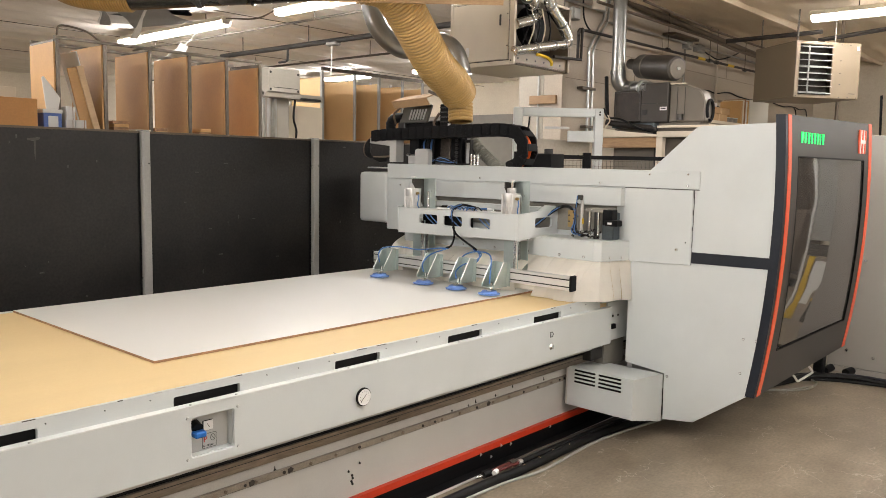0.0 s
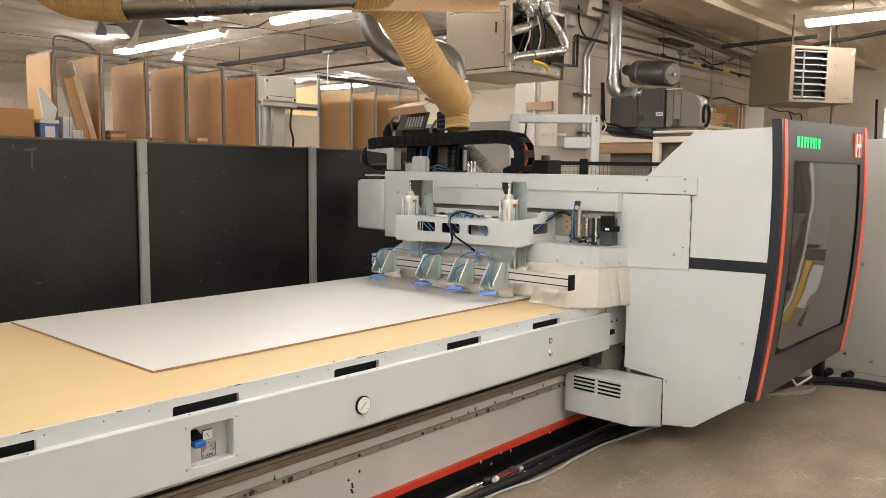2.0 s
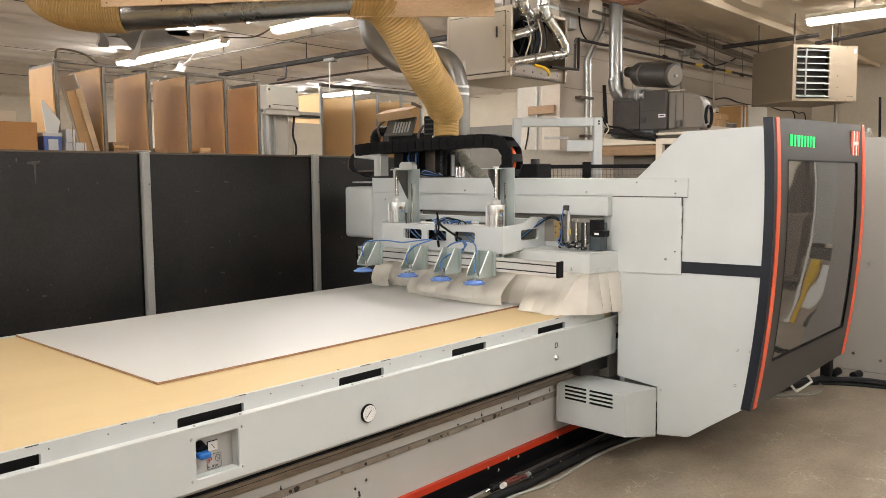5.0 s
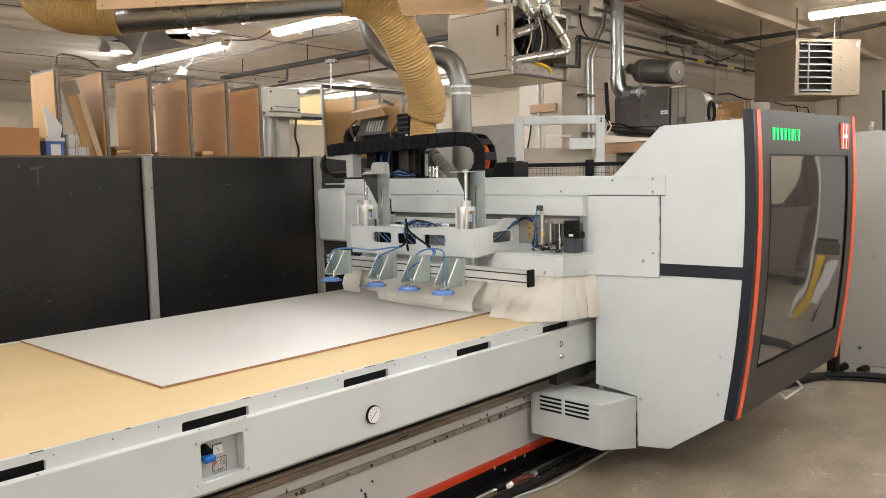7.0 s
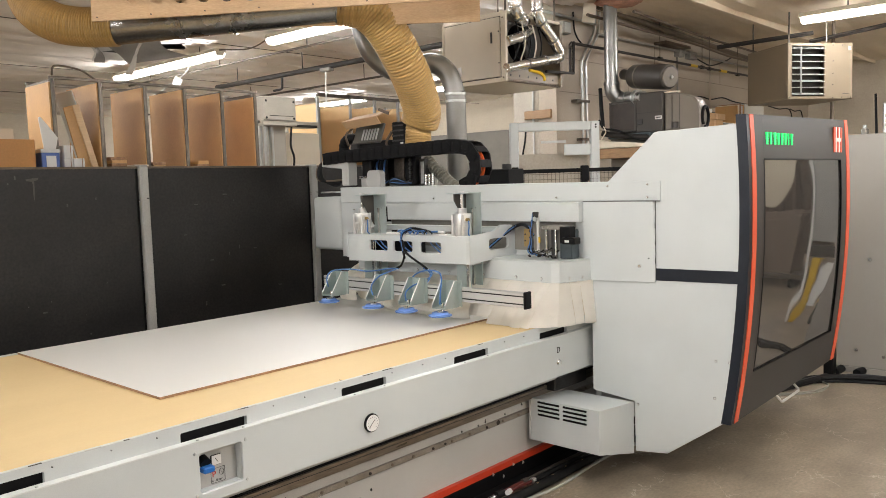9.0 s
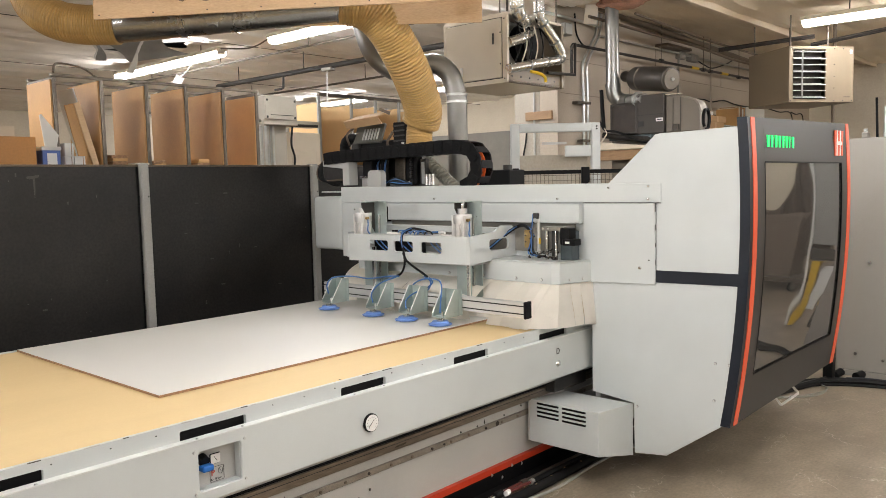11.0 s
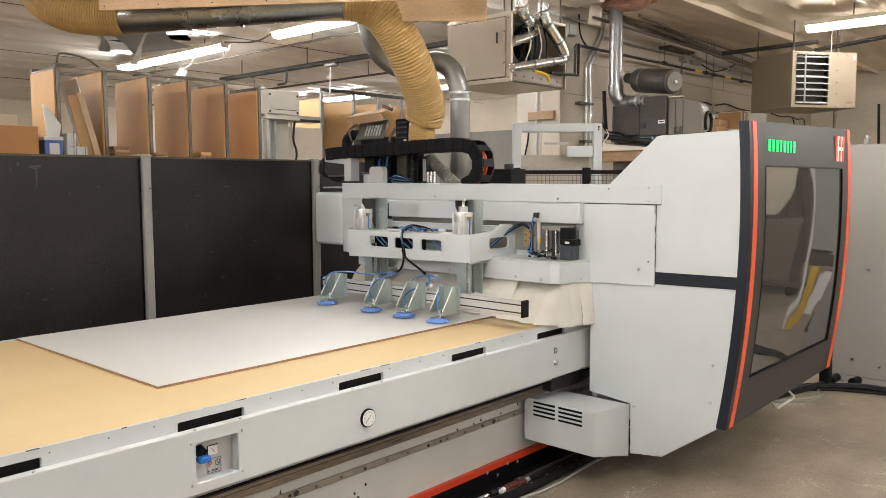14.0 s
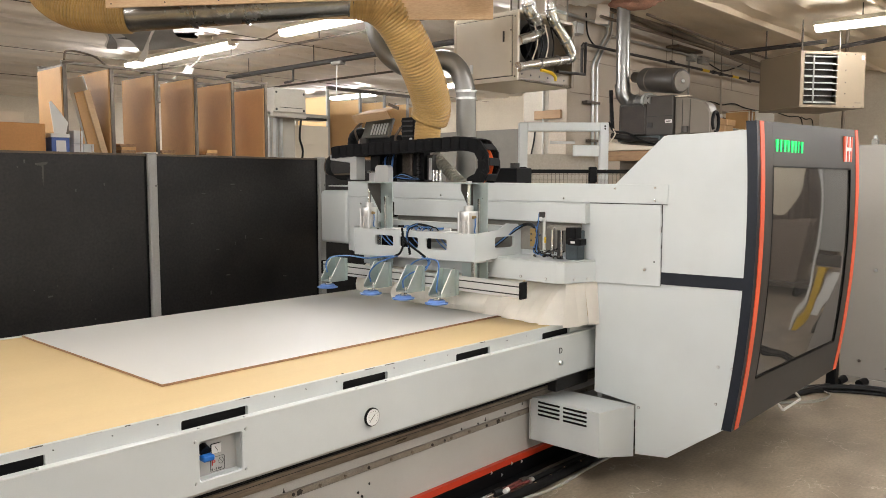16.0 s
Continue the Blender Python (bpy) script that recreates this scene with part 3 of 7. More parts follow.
    for u, v in ((3.868, 0.795), (3.892, 0.795), (3.868, 0.69), (3.95, 0.795)):
        part("bolt", screw((u, 0.032, v), (0, -1, 0), 0.007), CHARCOAL, t)
    part("black_clamp", box(3.86, 3.905, 0.014, 0.032, 0.725, 0.752, 0.003), BLACK, t)
    part("ledge", box(3.745, 3.9, 0.02, 0.3, 0.885, 0.893, 0.001), GREY, t)
    return t


def text(words, size, at, mat, parent, facing=(90, 0, 0)):
    """Raised lettering in the built-in font, turned into a mesh."""
    cu = bpy.data.curves.new("lettering", "FONT")
    cu.body, cu.size, cu.extrude = words, size, 0.0006
    tmp = bpy.data.objects.new("tmp", cu)
    me = bpy.data.meshes.new_from_object(tmp)
    bpy.data.objects.remove(tmp)
    b = bmesh.new()
    b.from_mesh(me)
    bpy.data.meshes.remove(me)
    bmesh.ops.transform(b, matrix=pose(*at, *facing), verts=b.verts)
    return part("lettering", b, mat, parent)


def build_sheet():
    # it lies a little askew on the table
    b = turned(box(0, 2.48, 0, 1.288, 0.9165, 0.9257, 0.0005), pose(1.313, 0.360, 0, 0, 0, 0.75))
    b.faces.ensure_lookup_table()
    for f in b.faces:
        f.material_index = 0 if abs(f.normal.z) > 0.9 else 1
    return solid("melamine_sheet", b, [MELAMINE, CHIP], (2.52, 0.95, 0.9165), "white melamine-faced chipboard sheet on the table", "panel")


def build_floor_cables():
    t = thing("cable_channel", (3.4, 0.05, F), "black hoses and a pale strip along the machine's foot", "cable")
    part("strip", box(1.0, 5.6, 0.064, 0.074, F, F + 0.010, 0.002), ALU, t, "pale metal strip")
    part("channel", box(1.0, 5.6, 0.074, 0.134, F, F + 0.004), BLACK, t, "black floor channel")
    def hose(name, pts, r, mat, label, n=50):
        part(name, sweep(pts, r, 12, n), mat, t, label, True)
    hose("hose", [(1.0, -0.02, F + 0.022), (2.0, -0.03, F + 0.022), (2.678, -0.037, F + 0.022), (2.82, -0.050, F + 0.022), (3.087, -0.052, F + 0.022), (3.569, -0.045, F + 0.022), (3.835, -0.065, F + 0.022), (4.3, -0.10, F + 0.022), (5.5, 0.0, F + 0.022)], 0.022, RUBBER, "thick black hose")
    hose("hose", [(2.98, -0.012, F + 0.035), (3.103, -0.014, F + 0.037), (3.352, -0.016, F + 0.037), (3.6, -0.02, F + 0.035), (4.2, -0.03, F + 0.03), (5.5, 0.03, F + 0.03)], 0.015, RUBBER, "black hose")
    hose("hose", [(2.95, 0.02, F + 0.03), (3.2, 0.022, F + 0.032), (3.5, 0.018, F + 0.03), (4.2, 0.01, F + 0.03), (5.5, 0.05, F + 0.03)], 0.012, OLD_GREY, "dull grey hose")
    hose("red_hose", [(2.785, 0.004, F + 0.042), (2.87, 0.012, F + 0.040), (2.96, 0.018, F + 0.034)], 0.009, DARK_RED, "dark red hose", 20)
    hose("red_hose", [(2.80, -0.016, F + 0.045), (2.89, -0.012, F + 0.042), (2.985, -0.01, F + 0.036)], 0.008, DARK_RED, "", 20)
    part("coupling", rod((2.74, 0.016, F + 0.036), (2.785, 0.008, F + 0.04), 0.018, 14), RUBBER, t, "", True)
    part("coupling_stem", rod((2.70, 0.026, F + 0.03), (2.74, 0.018, F + 0.034), 0.007, 10), BRIGHT, t, "", True)
    part("hose_end", rod((2.805, -0.014, F + 0.046), (2.775, -0.02, F + 0.046), 0.0125, 14), PAPER, t, "white hose end", True)
    part("coupling", rod((2.94, 0.017, F + 0.035), (2.985, 0.02, F + 0.032), 0.016, 14), OLD_GREY, t, "grey coupling", True)
    part("coupling", rod((2.975, -0.012, F + 0.037), (3.00, -0.012, F + 0.036), 0.015, 14), STEEL, t, "grey coupling", True)
    hose("thin_cable", [(2.2, -0.05, F + 0.007), (2.744, -0.066, F + 0.007), (2.977, -0.100, F + 0.007), (3.148, -0.105, F + 0.007), (3.35, -0.088, F + 0.007), (3.60, -0.080, F + 0.007), (3.80, -0.098, F + 0.007), (3.993, -0.125, F + 0.007), (4.3, -0.16, F + 0.007), (4.7, -0.13, F + 0.007), (5.2, 0.0, F + 0.007)], 0.007, POST, "thin grey cable", 70)
    random.seed(31)
    for k in range(9):
        u, v = random.uniform(2.75, 3.4), random.uniform(-0.075, -0.02)
        part("sawdust_chip", turned(box(-0.006, 0.006, -0.002, 0.002, 0, 0.002), pose(u, v, F + 0.0425 if v > -0.06 else F + 0.001, 0, 0, random.uniform(0, 180))), WOOD, t)


# ---- the gantry that travels along the table ----
GX = 3.921  # its front face at the start


def curve_front(z):
    """How far the hood reaches towards the aisle at a height."""
    return -0.8575 + 0.0905 * (z - 1.45) ** 2


def build_gantry():
    g = thing("machine_gantry", (GX, 0, F), "light-grey travelling machine gantry with a dark-windowed hood", "machine")
    X = GX
    # beam across the table
    part("beam", box(X, X + 0.34, -0.10, 1.92, 1.18, 1.5245), GREY, g)
    part("beam_cover", prism([(1.92, 1.526), (1.92, 1.628), (-0.139, 1.620), (-0.43, 1.620), (-0.43, 1.526)], 0, X - 0.006, X + 0.30, 0.002), GREY, g, "folded grey top cover")
    part("front_rail", box(X - 0.05, X - 0.002, 0.0, 1.42, 1.418, 1.520, 0.003), GREY, g)
    # flat darker sheet on the beam; its grey holds the shade behind the bracket
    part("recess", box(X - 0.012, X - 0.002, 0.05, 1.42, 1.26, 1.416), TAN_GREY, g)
    part("end_box", box(X - 0.01, X + 0.26, 1.925, 2.22, 1.20, 1.565, 0.025, seg=3), GREY, g, "rounded grey end cover", True)
    part("end_plate", box(X - 0.004, X + 0.02, 1.45, 1.92, 1.16, 1.524, 0.002), GREY, g)
    # side panel next to the hood
    part("side_panel", prism([(0.0, 1.115), (-0.403, 1.127), (-0.396, 1.522), (0.0, 1.522)], 0, X - 0.010, X + 0.02, 0.002), GREY, g)
    for v in (1.16, 1.25, 1.33, 1.42):
        part("hinge", rod((X - 0.010, -0.4015, v), (X - 0.010, -0.4015, v + 0.06), 0.0042, 8), GREY, g)
    part("panel_gap", box(X - 0.0035, X - 0.001, -0.4045, -0.4, 1.130, 1.523), CHARCOAL, g, "dark gap beside the hinged panel")
    part("cover_seam", box(X - 0.0095, X - 0.004, -0.43, 0.0, 1.5225, 1.5255), CHARCOAL, g)
    part("vent_hole", rod((X - 0.0095, -0.37, 1.245), (X - 0.0115, -0.37, 1.245), 0.004, 8), CHARCOAL, g)
    part("limit_switch", box(X - 0.045, X - 0.006, 1.425, 1.475, 1.405, 1.50, 0.005), BLACK, g, "black limit switch")
    part("switch_plate", box(X - 0.05, X - 0.046, 1.43, 1.47, 1.41, 1.44, 0.001), STEEL, g)
    for y, z in ((0.002, 1.202), (-0.32, 1.204), (-0.366, 1.605), (-0.366, 1.543), (-0.147, 1.60), (0.16, 1.545), (1.05, 1.548), (1.78, 1.48)):
        big = 1.45 if z < 1.3 else 1.0
        part("washer", rod((X - 0.0085, y, z), (X - 0.0105, y, z), 0.0076 * big, 14), STEEL, g)
        part("screw", screw((X - 0.0105, y, z), (-1, 0, 0), 0.0060 * big), BRIGHT, g)
    # hood
    n = 14
    prof = [(curve_front(0.489 + (1.866 - 0.489) * k / n) + 0.033, 0.489 + (1.866 - 0.489) * k / n) for k in range(n + 1)]
    body = [(-0.042, 0.541), (-0.28, 0.517), (-0.285, 0.262), (-0.458, 0.284)] + prof + [(-0.398, 1.852), (-0.139, 1.619), (-0.042, 1.55)]
    part("hood_side", prism(body, 0, X, X + 0.03, 0.002), GREY, g, "light-grey sheet side of the hood")
    part("hood_far_side", prism(body, 0, X + 1.475, X + 1.50), GREY, g)
    part("hood_top", prism([(X + 0.03, 1.832), (X + 1.475, 1.86), (X + 1.475, 1.885), (X + 0.03, 1.858)], 1, -0.80, -0.40), GREY, g)
    part("hood_slope", prism([(-0.40, 1.848), (-0.145, 1.619), (-0.145, 1.60), (-0.40, 1.828)], 0, X + 0.03, X + 1.475), GREY, g)
    part("hood_bottom", prism([(-0.458, 0.285), (-0.72, 0.489), (-0.72, 0.51), (-0.458, 0.305)], 0, X + 0.03, X + 1.475), GREY, g)
    part("hood_inner", box(X + 0.05, X + 1.45, -0.06, -0.03, 0.3, 1.6), GREY2, g)
    part("black_band", prism([(-0.402, 1.138), (-0.402, 1.197), (-0.820, 1.203), (-0.820, 1.146)], 0, X - 0.003, X + 0.002), NAVY, g, "black band")
    for y, z in ((-0.702, 0.779), (-0.768, 0.778), (-0.696, 0.601), (-0.30, 0.505)):
        # dark ring painted round each screw head as its small shadow
        part("washer", rod((X + 0.001, y, z), (X - 0.0012, y, z), 0.0068, 10), OLD_GREY, g)
        part("screw", screw((X - 0.0012, y, z), (-1, 0, 0), 0.0052), SCREW, g)

    # curved front: strips of one profile along the machine
    def strip(name, xa, xb, za, zb, out, mat, label="", thick=0.02, n=16):
        b = bmesh.new()
        f, r = [], []
        for k in range(n + 1):
            s = k / n
            row_f, row_r = [], []
            for x in (xa, xb):
                z = za(x) + (zb(x) - za(x)) * s
                row_f.append(b.verts.new((x, curve_front(z) - out, z)))
                row_r.append(b.verts.new((x, curve_front(z) - out + thick, z)))
            f.append(row_f), r.append(row_r)
        for k in range(n):
            b.faces.new((f[k][0], f[k][1], f[k + 1][1], f[k + 1][0]))
            b.faces.new((r[k][0], r[k + 1][0], r[k + 1][1], r[k][1]))
            b.faces.new((f[k][0], f[k + 1][0], r[k + 1][0], r[k][0]))
            b.faces.new((f[k][1], r[k][1], r[k + 1][1], f[k + 1][1]))
        for k in (0, n):
            b.faces.new((f[k][0], r[k][0], r[k][1], f[k][1]))
        return part(name, b, mat, g, label, True)

    top = lambda x: 1.905 + 0.018 * (x - X)
    low = lambda x: 0.487 + 0.02 * (x - X)
    w0, w1, wz0, wz1 = X + 0.180, X + 1.350, 0.712, 1.703
    strip("edge_trim", X - 0.004, X + 0.03, low, top, 0.0, NAVY, "blue-black edge trim", 0.046)
    strip("orange_stripe", X + 0.030, X + 0.075, low, top, 0.003, ORANGE, "red-orange stripe")
    strip("front_frame", X + 0.075, w0, low, top, 0.0, CHARCOAL, "charcoal front frame")
    strip("front_frame", w1, X + 1.455, low, top, 0.0, CHARCOAL)
    strip("front_frame", w0, w1, lambda x: wz1, top, 0.0, CHARCOAL)
    strip("front_frame", w0, w1, low, lambda x: wz0, 0.0, CHARCOAL)
    strip("orange_stripe", X + 1.455, X + 1.51, low, top, 0.003, ORANGE, "red-orange stripe")
    strip("window", w0 - 0.005, w1 + 0.005, lambda x: wz0 - 0.005, lambda x: wz1 + 0.005, -0.006, SMOKED, "smoked see-through window", 0.006)
    for a, b_, c, d in ((w0 - 0.006, w0, wz0, wz1), (w1, w1 + 0.006, wz0, wz1), (w0, w1, wz1, wz1 + 0.006), (w0, w1, wz0 - 0.006, wz0)):
        strip("window_seal", a, b_, lambda x: c, lambda x: d, 0.002, BLACK)
    # the lit maker's mark and the badge, as plain shapes
    y = curve_front(1.80) - 0.004
    for k in range(8):
        xx = X + 0.215 + k * 0.052 * (1 - 0.012 * k)
        hgt = 0.055
        wd = (0.022, 0.018, 0.022, 0.016, 0.019, 0.016, 0.009, 0.020)[k]
        part("lit_mark", prism([(xx, 1.775), (xx + wd, 1.775), (xx + wd, 1.775 + hgt), (xx, 1.775 + hgt)], 1, y, y + 0.006), GREEN_GLOW, g, "glowing green mark")
    for k, m in enumerate((ORANGE, PAPER, ORANGE, PAPER, ORANGE)):
        xx = X + 1.225 + k * 0.03
        part("badge_bar", box(xx, xx + (0.028 if k % 2 == 0 else 0.02), y - 0.002, y + 0.006, 1.745, 1.885), m, g)
    part("badge_bar", box(X + 1.25, X + 1.35, y - 0.0035, y + 0.005, 1.805, 1.825), PAPER, g)
    hb = sweep([(X + 0.605, -0.755, 0.50), (X + 0.63, -0.765, 0.475), (X + 0.66, -0.772, 0.446), (X + 0.675, -0.772, 0.442), (X + 0.925, -0.772, 0.447), (X + 0.93, -0.768, 0.455), (X + 0.868, -0.755, 0.505)], 0.0065, 8, straight=True)
    part("pull_handle", hb, SCREW, g, "bright steel pull handle", True)

    # louvred motor box under the hood
    vb = part("motor_box", prism([(X - 0.335, 0.329), (X - 0.335, 0.545), (X - 0.003, 0.5145), (X - 0.003, 0.2485)], 1, -0.279, 0.12, 0.0015), GREY, g, "louvred grey motor box")
    for c in range(2):
        for r in range(4):
            ya, yb = (0.075, -0.055) if c == 0 else (-0.075, -0.21)
            z = 0.530 - r * 0.021
            part("louvre", box(X - 0.339, X - 0.33, yb, ya, z - 0.005, z + 0.005, 0.002), BLACK, vb, "dark louvre slot")
    part("flange", box(X - 0.34, X - 0.04, 0.12, 0.128, 0.33, 0.62, 0.002), BASE_GREY, g)
    part("side_arm", box(X - 0.20, X + 0.1, 0.06, 0.13, 0.555, 0.63, 0.004), CHARCOAL, g)
    for k in range(3):
        part("bolt", screw((X - 0.28 + 0.04 * k, 0.12, 0.60), (0, -1, 0), 0.007), BRIGHT, g)

    # shroud over the cutter and its skirt
    shroud = [(X, -0.045), (X - 0.20, 0.02), (X - 0.22, 0.06), (X - 0.22, 1.52), (X - 0.02, 1.60), (X, 1.60)]
    part("shroud", prism(shroud, 2, 1.118, 1.225, 0.003), GREY, g, "bent grey shroud")
    for y_ in (0.12, 0.28, 0.5, 0.75, 1.0, 1.25):
        # dark rings again give the shroud's screws a painted shadow
        part("washer", rod((X - 0.219, y_, 1.138), (X - 0.2215, y_, 1.138), 0.0077, 10), OLD_GREY, g)
        part("screw", screw((X - 0.2215, y_, 1.138), (-1, 0, 0), 0.006), SCREW, g)
    for u in (0.3, 0.7):
        part("screw", screw((X - 0.20 * (1 - u) - 0.004, 0.02 - 0.065 * u - 0.002, 1.138), (-0.3, -0.95, 0), 0.007), SCREW, g)
    part("shroud_lid", prism([(X, -0.045), (X - 0.20, 0.02), (X - 0.22, 0.06), (X - 0.22, 0.5), (X, 0.5)], 2, 1.226, 1.231), GREY, g)
    random.seed(11)
    # how the fabric falls from the shroud: out and down
    roll = [(-0.05, 0.02), (0.0, 0.0), (0.05, -0.018), (0.145, -0.055), (0.225, -0.105), (0.265, -0.150), (0.250, -0.190)]
    tuck = [(-0.05, 0.02), (0.0, 0.0), (0.045, -0.03), (0.075, -0.09), (0.055, -0.15), (0.025, -0.190)]
    flare = [(-0.05, 0.02), (0.0, 0.0), (0.045, -0.025), (0.10, -0.085), (0.125, -0.145), (0.115, -0.190)]
    slack = [(-0.05, 0.02), (0.0, 0.0), (0.04, -0.05), (0.095, -0.12), (0.130, -0.190)]
    slope = [(-0.05, 0.02), (0.0, 0.0), (0.05, -0.035), (0.125, -0.10), (0.195, -0.170), (0.222, -0.205)]
    hang = [(-0.05, 0.02), (0.0, 0.0), (0.012, -0.05), (0.035, -0.12), (0.055, -0.18), (0.060, -0.215)]
    fabric = [(1.585, 1.51, flare, 1.0), (1.51, 1.45, flare, 0.8), (1.50, 1.40, tuck, 1.0), (1.40, 1.31, tuck, 0.9), (1.31, 1.22, tuck, 1.05), (1.22, 1.15, tuck, 1.2),
              (1.16, 1.075, roll, 0.84), (1.075, 0.98, roll, 0.94), (0.98, 0.885, roll, 1.0), (0.885, 0.79, roll, 1.03), (0.79, 0.70, roll, 1.04), (0.70, 0.61, roll, 1.0),
              (0.61, 0.52, roll, 0.95), (0.52, 0.435, roll, 0.84), (0.53, 0.45, slack, 1.05), (0.45, 0.37, slack, 1.0), (0.37, 0.285, slack, 0.95),
              (0.310, 0.232, slope, 1.0), (0.232, 0.163, slope, 1.0), (0.163, 0.108, slope, 1.0), (0.108, 0.055, slope, 1.0)]
    flaps = []
    n, mm = 14, 5

    def flap(ends, at, swing):
        """One strip of fabric between two edges; each edge: its place, the way outwards, the fall."""
        b = bmesh.new()
        ph, lift, grid = random.uniform(0, 6), random.uniform(-0.003, 0.002), []
        falls = [smooth_path([(u, 0, v) for u, v in e[2]], n + 1) for e in ends]
        for i in range(n + 1):
            s_, row = i / n, []
            for j in range(mm + 1):
                w_ = j / mm
                q = Vector((0, 0, 0))
                for f_, e, fall in ((1 - w_, ends[0], falls[0]), (w_, ends[1], falls[1])):
                    o = fall[i].x + 0.006 * s_ * math.sin(math.pi * w_) + (0.009 * (len(flaps) % 2) * min(1.0, 2 * s_) if e[1][0] < -0.9 else 0)
                    q += f_ * Vector((e[0][0] + e[1][0] * o, e[0][1] + e[1][1] * o, 1.125 + fall[i].z + lift * s_))
                q += Vector((-0.003 * math.sin(4 * s_ + ph) * s_ * math.sin(math.pi * w_), 0.003 * s_ * math.sin(2.5 * s_ + ph), 0))
                row.append(b.verts.new(q))
            grid.append(row)
        for u, v in zip(grid, grid[1:]):
            for j in range(mm):
                b.faces.new((u[j], u[j + 1], v[j + 1], v[j]))
        bmesh.ops.solidify(b, geom=b.faces[:], thickness=0.0035)
        o_ = part("skirt_flap", b, CLOTH, g, "cream fabric skirt flap", True, at=at)
        flaps.append((o_, swing))

    last = None
    for ya, yb, fall, k_ in fabric:
        own = edge if last is fall else [(u * k_, v) for u, v in fall]
        edge = [(u * k_ * random.uniform(0.985, 1.015), v) for u, v in fall]
        last = fall
        flap([((X - 0.203, ya + 0.004), (-1, 0), own), ((X - 0.203, yb - 0.003), (-1, 0), edge)], (X - 0.203, (ya + yb) / 2, 1.125), 0.2 if fall is slack else 0.8 if fall is tuck else 1.0)
    wide = [(u * 0.98, v) for u, v in slope]
    bent = [(-0.05, 0.02), (0.0, 0.0), (0.035, -0.04), (0.085, -0.11), (0.125, -0.175), (0.135, -0.208)]
    corner = [((X - 0.203, 0.064), (-1.0, 0.0), wide), ((X - 0.19, 0.030), (-0.86, -0.50), bent), ((X - 0.128, 0.012), (-0.55, -0.83), [(u * 1.3, v * 1.0) for u, v in hang]), ((X - 0.065, -0.010), (-0.42, -0.90), [(u * 0.75, v * 1.02) for u, v in hang]), ((X - 0.001, -0.047), (-0.10, -0.99), [(u * 0.3, v * 1.05) for u, v in hang])]
    for e, f_, swing in zip(corner, corner[1:], (0.75, 0.2, 0.0, 0.0)):
        flap([e, f_], ((e[0][0] + f_[0][0]) / 2, (e[0][1] + f_[0][1]) / 2, 1.125), swing)

    # bracket that carries the suction bar
    fx = X - 0.40
    wins = [round_rect(1.061, 1.212, 1.262, 1.321, 0.012), round_rect(0.861, 1.008, 1.262, 1.321, 0.012), round_rect(0.644, 0.798, 1.262, 1.321, 0.012)]
    part("bracket_front", prism([(0.455, 1.212), (0.455, 1.360), (1.40, 1.350), (1.40, 1.192)], 0, fx, fx + 0.012, 0.002, holes=wins), GREY, g, "grey sheet bracket with three windows")
    part("bracket_top", box(fx, fx + 0.12, 0.455, 1.40, 1.346, 1.352), GREY, g)
    arm = [(fx, 1.212), (fx, 1.360), (fx + 0.20, 1.372), (fx + 0.27, 1.405), (fx + 0.36, 1.40), (X, 1.36), (X, 1.235)]
    for ya, yb in ((0.44, 0.455), (1.40, 1.415)):
        part("bracket_arm", prism(arm, 1, ya, yb, 0.0, holes=[round_rect(fx + 0.16, fx + 0.33, 1.275, 1.335, 0.015)]), GREY, g)
    part("bracket_bar", box(fx + 0.25, fx + 0.29, 0.455, 1.40, 1.36, 1.395, 0.003), GREY, g)
    part("bracket_floor", box(fx + 0.012, X - 0.23, 0.455, 1.40, 1.205, 1.212), GREY2, g)
    for y_ in (1.317, 0.531):
        c = part("air_cylinder", rod((fx + 0.05, y_, 1.352), (fx + 0.05, y_, 1.475), 0.049, 32, None, None, 0.003), CYLINDER, g, "aluminium pneumatic cylinder", True)
        part("cylinder_cap", rod((fx + 0.05, y_, 1.465), (fx + 0.05, y_, 1.505), 0.026, 20), CYLINDER, c, "", True)
        part("cylinder_head", rod((fx + 0.05, y_, 1.425), (fx + 0.05, y_, 1.476), 0.0505, 32, None, None, 0.002), CYLINDER, c, "", True)
        for q in range(-100, 101, 25):
            w = radians(180 + q)
            part("flute", rod((fx + 0.05 + 0.0492 * math.cos(w), y_ + 0.0492 * math.sin(w), 1.353), (fx + 0.05 + 0.0492 * math.cos(w), y_ + 0.0492 * math.sin(w), 1.424), 0.0045, 6), CYLINDER, c)
        for o in (-0.036, 0.036):
            part("tie_rod", rod((fx + 0.012, y_ + o, 1.354), (fx + 0.012, y_ + o, 1.47), 0.007, 8), CYLINDER, c)
        part("air_fitting", rod((fx + 0.03, y_ - 0.048, 1.445), (fx + 0.03, y_ - 0.064, 1.445), 0.009, 8), BRASS, c)
        part("air_line", sweep([(fx + 0.03, y_ - 0.062, 1.44), (fx + 0.028, y_ - 0.066, 1.41), (fx + 0.03, y_ - 0.06, 1.37), (fx + 0.05, y_ - 0.055, 1.352)], 0.0036, 6, 16), TUBE_BLUE, c, "", True)
    # clutter of valves and air lines on the bracket
    v = part("valve_block", box(fx + 0.05, fx + 0.09, 0.70, 1.02, 1.352, 1.362, 0.003), ALU, g, "small pneumatic valves")
    for k in range(8):
        y_ = 0.66 + 0.052 * k
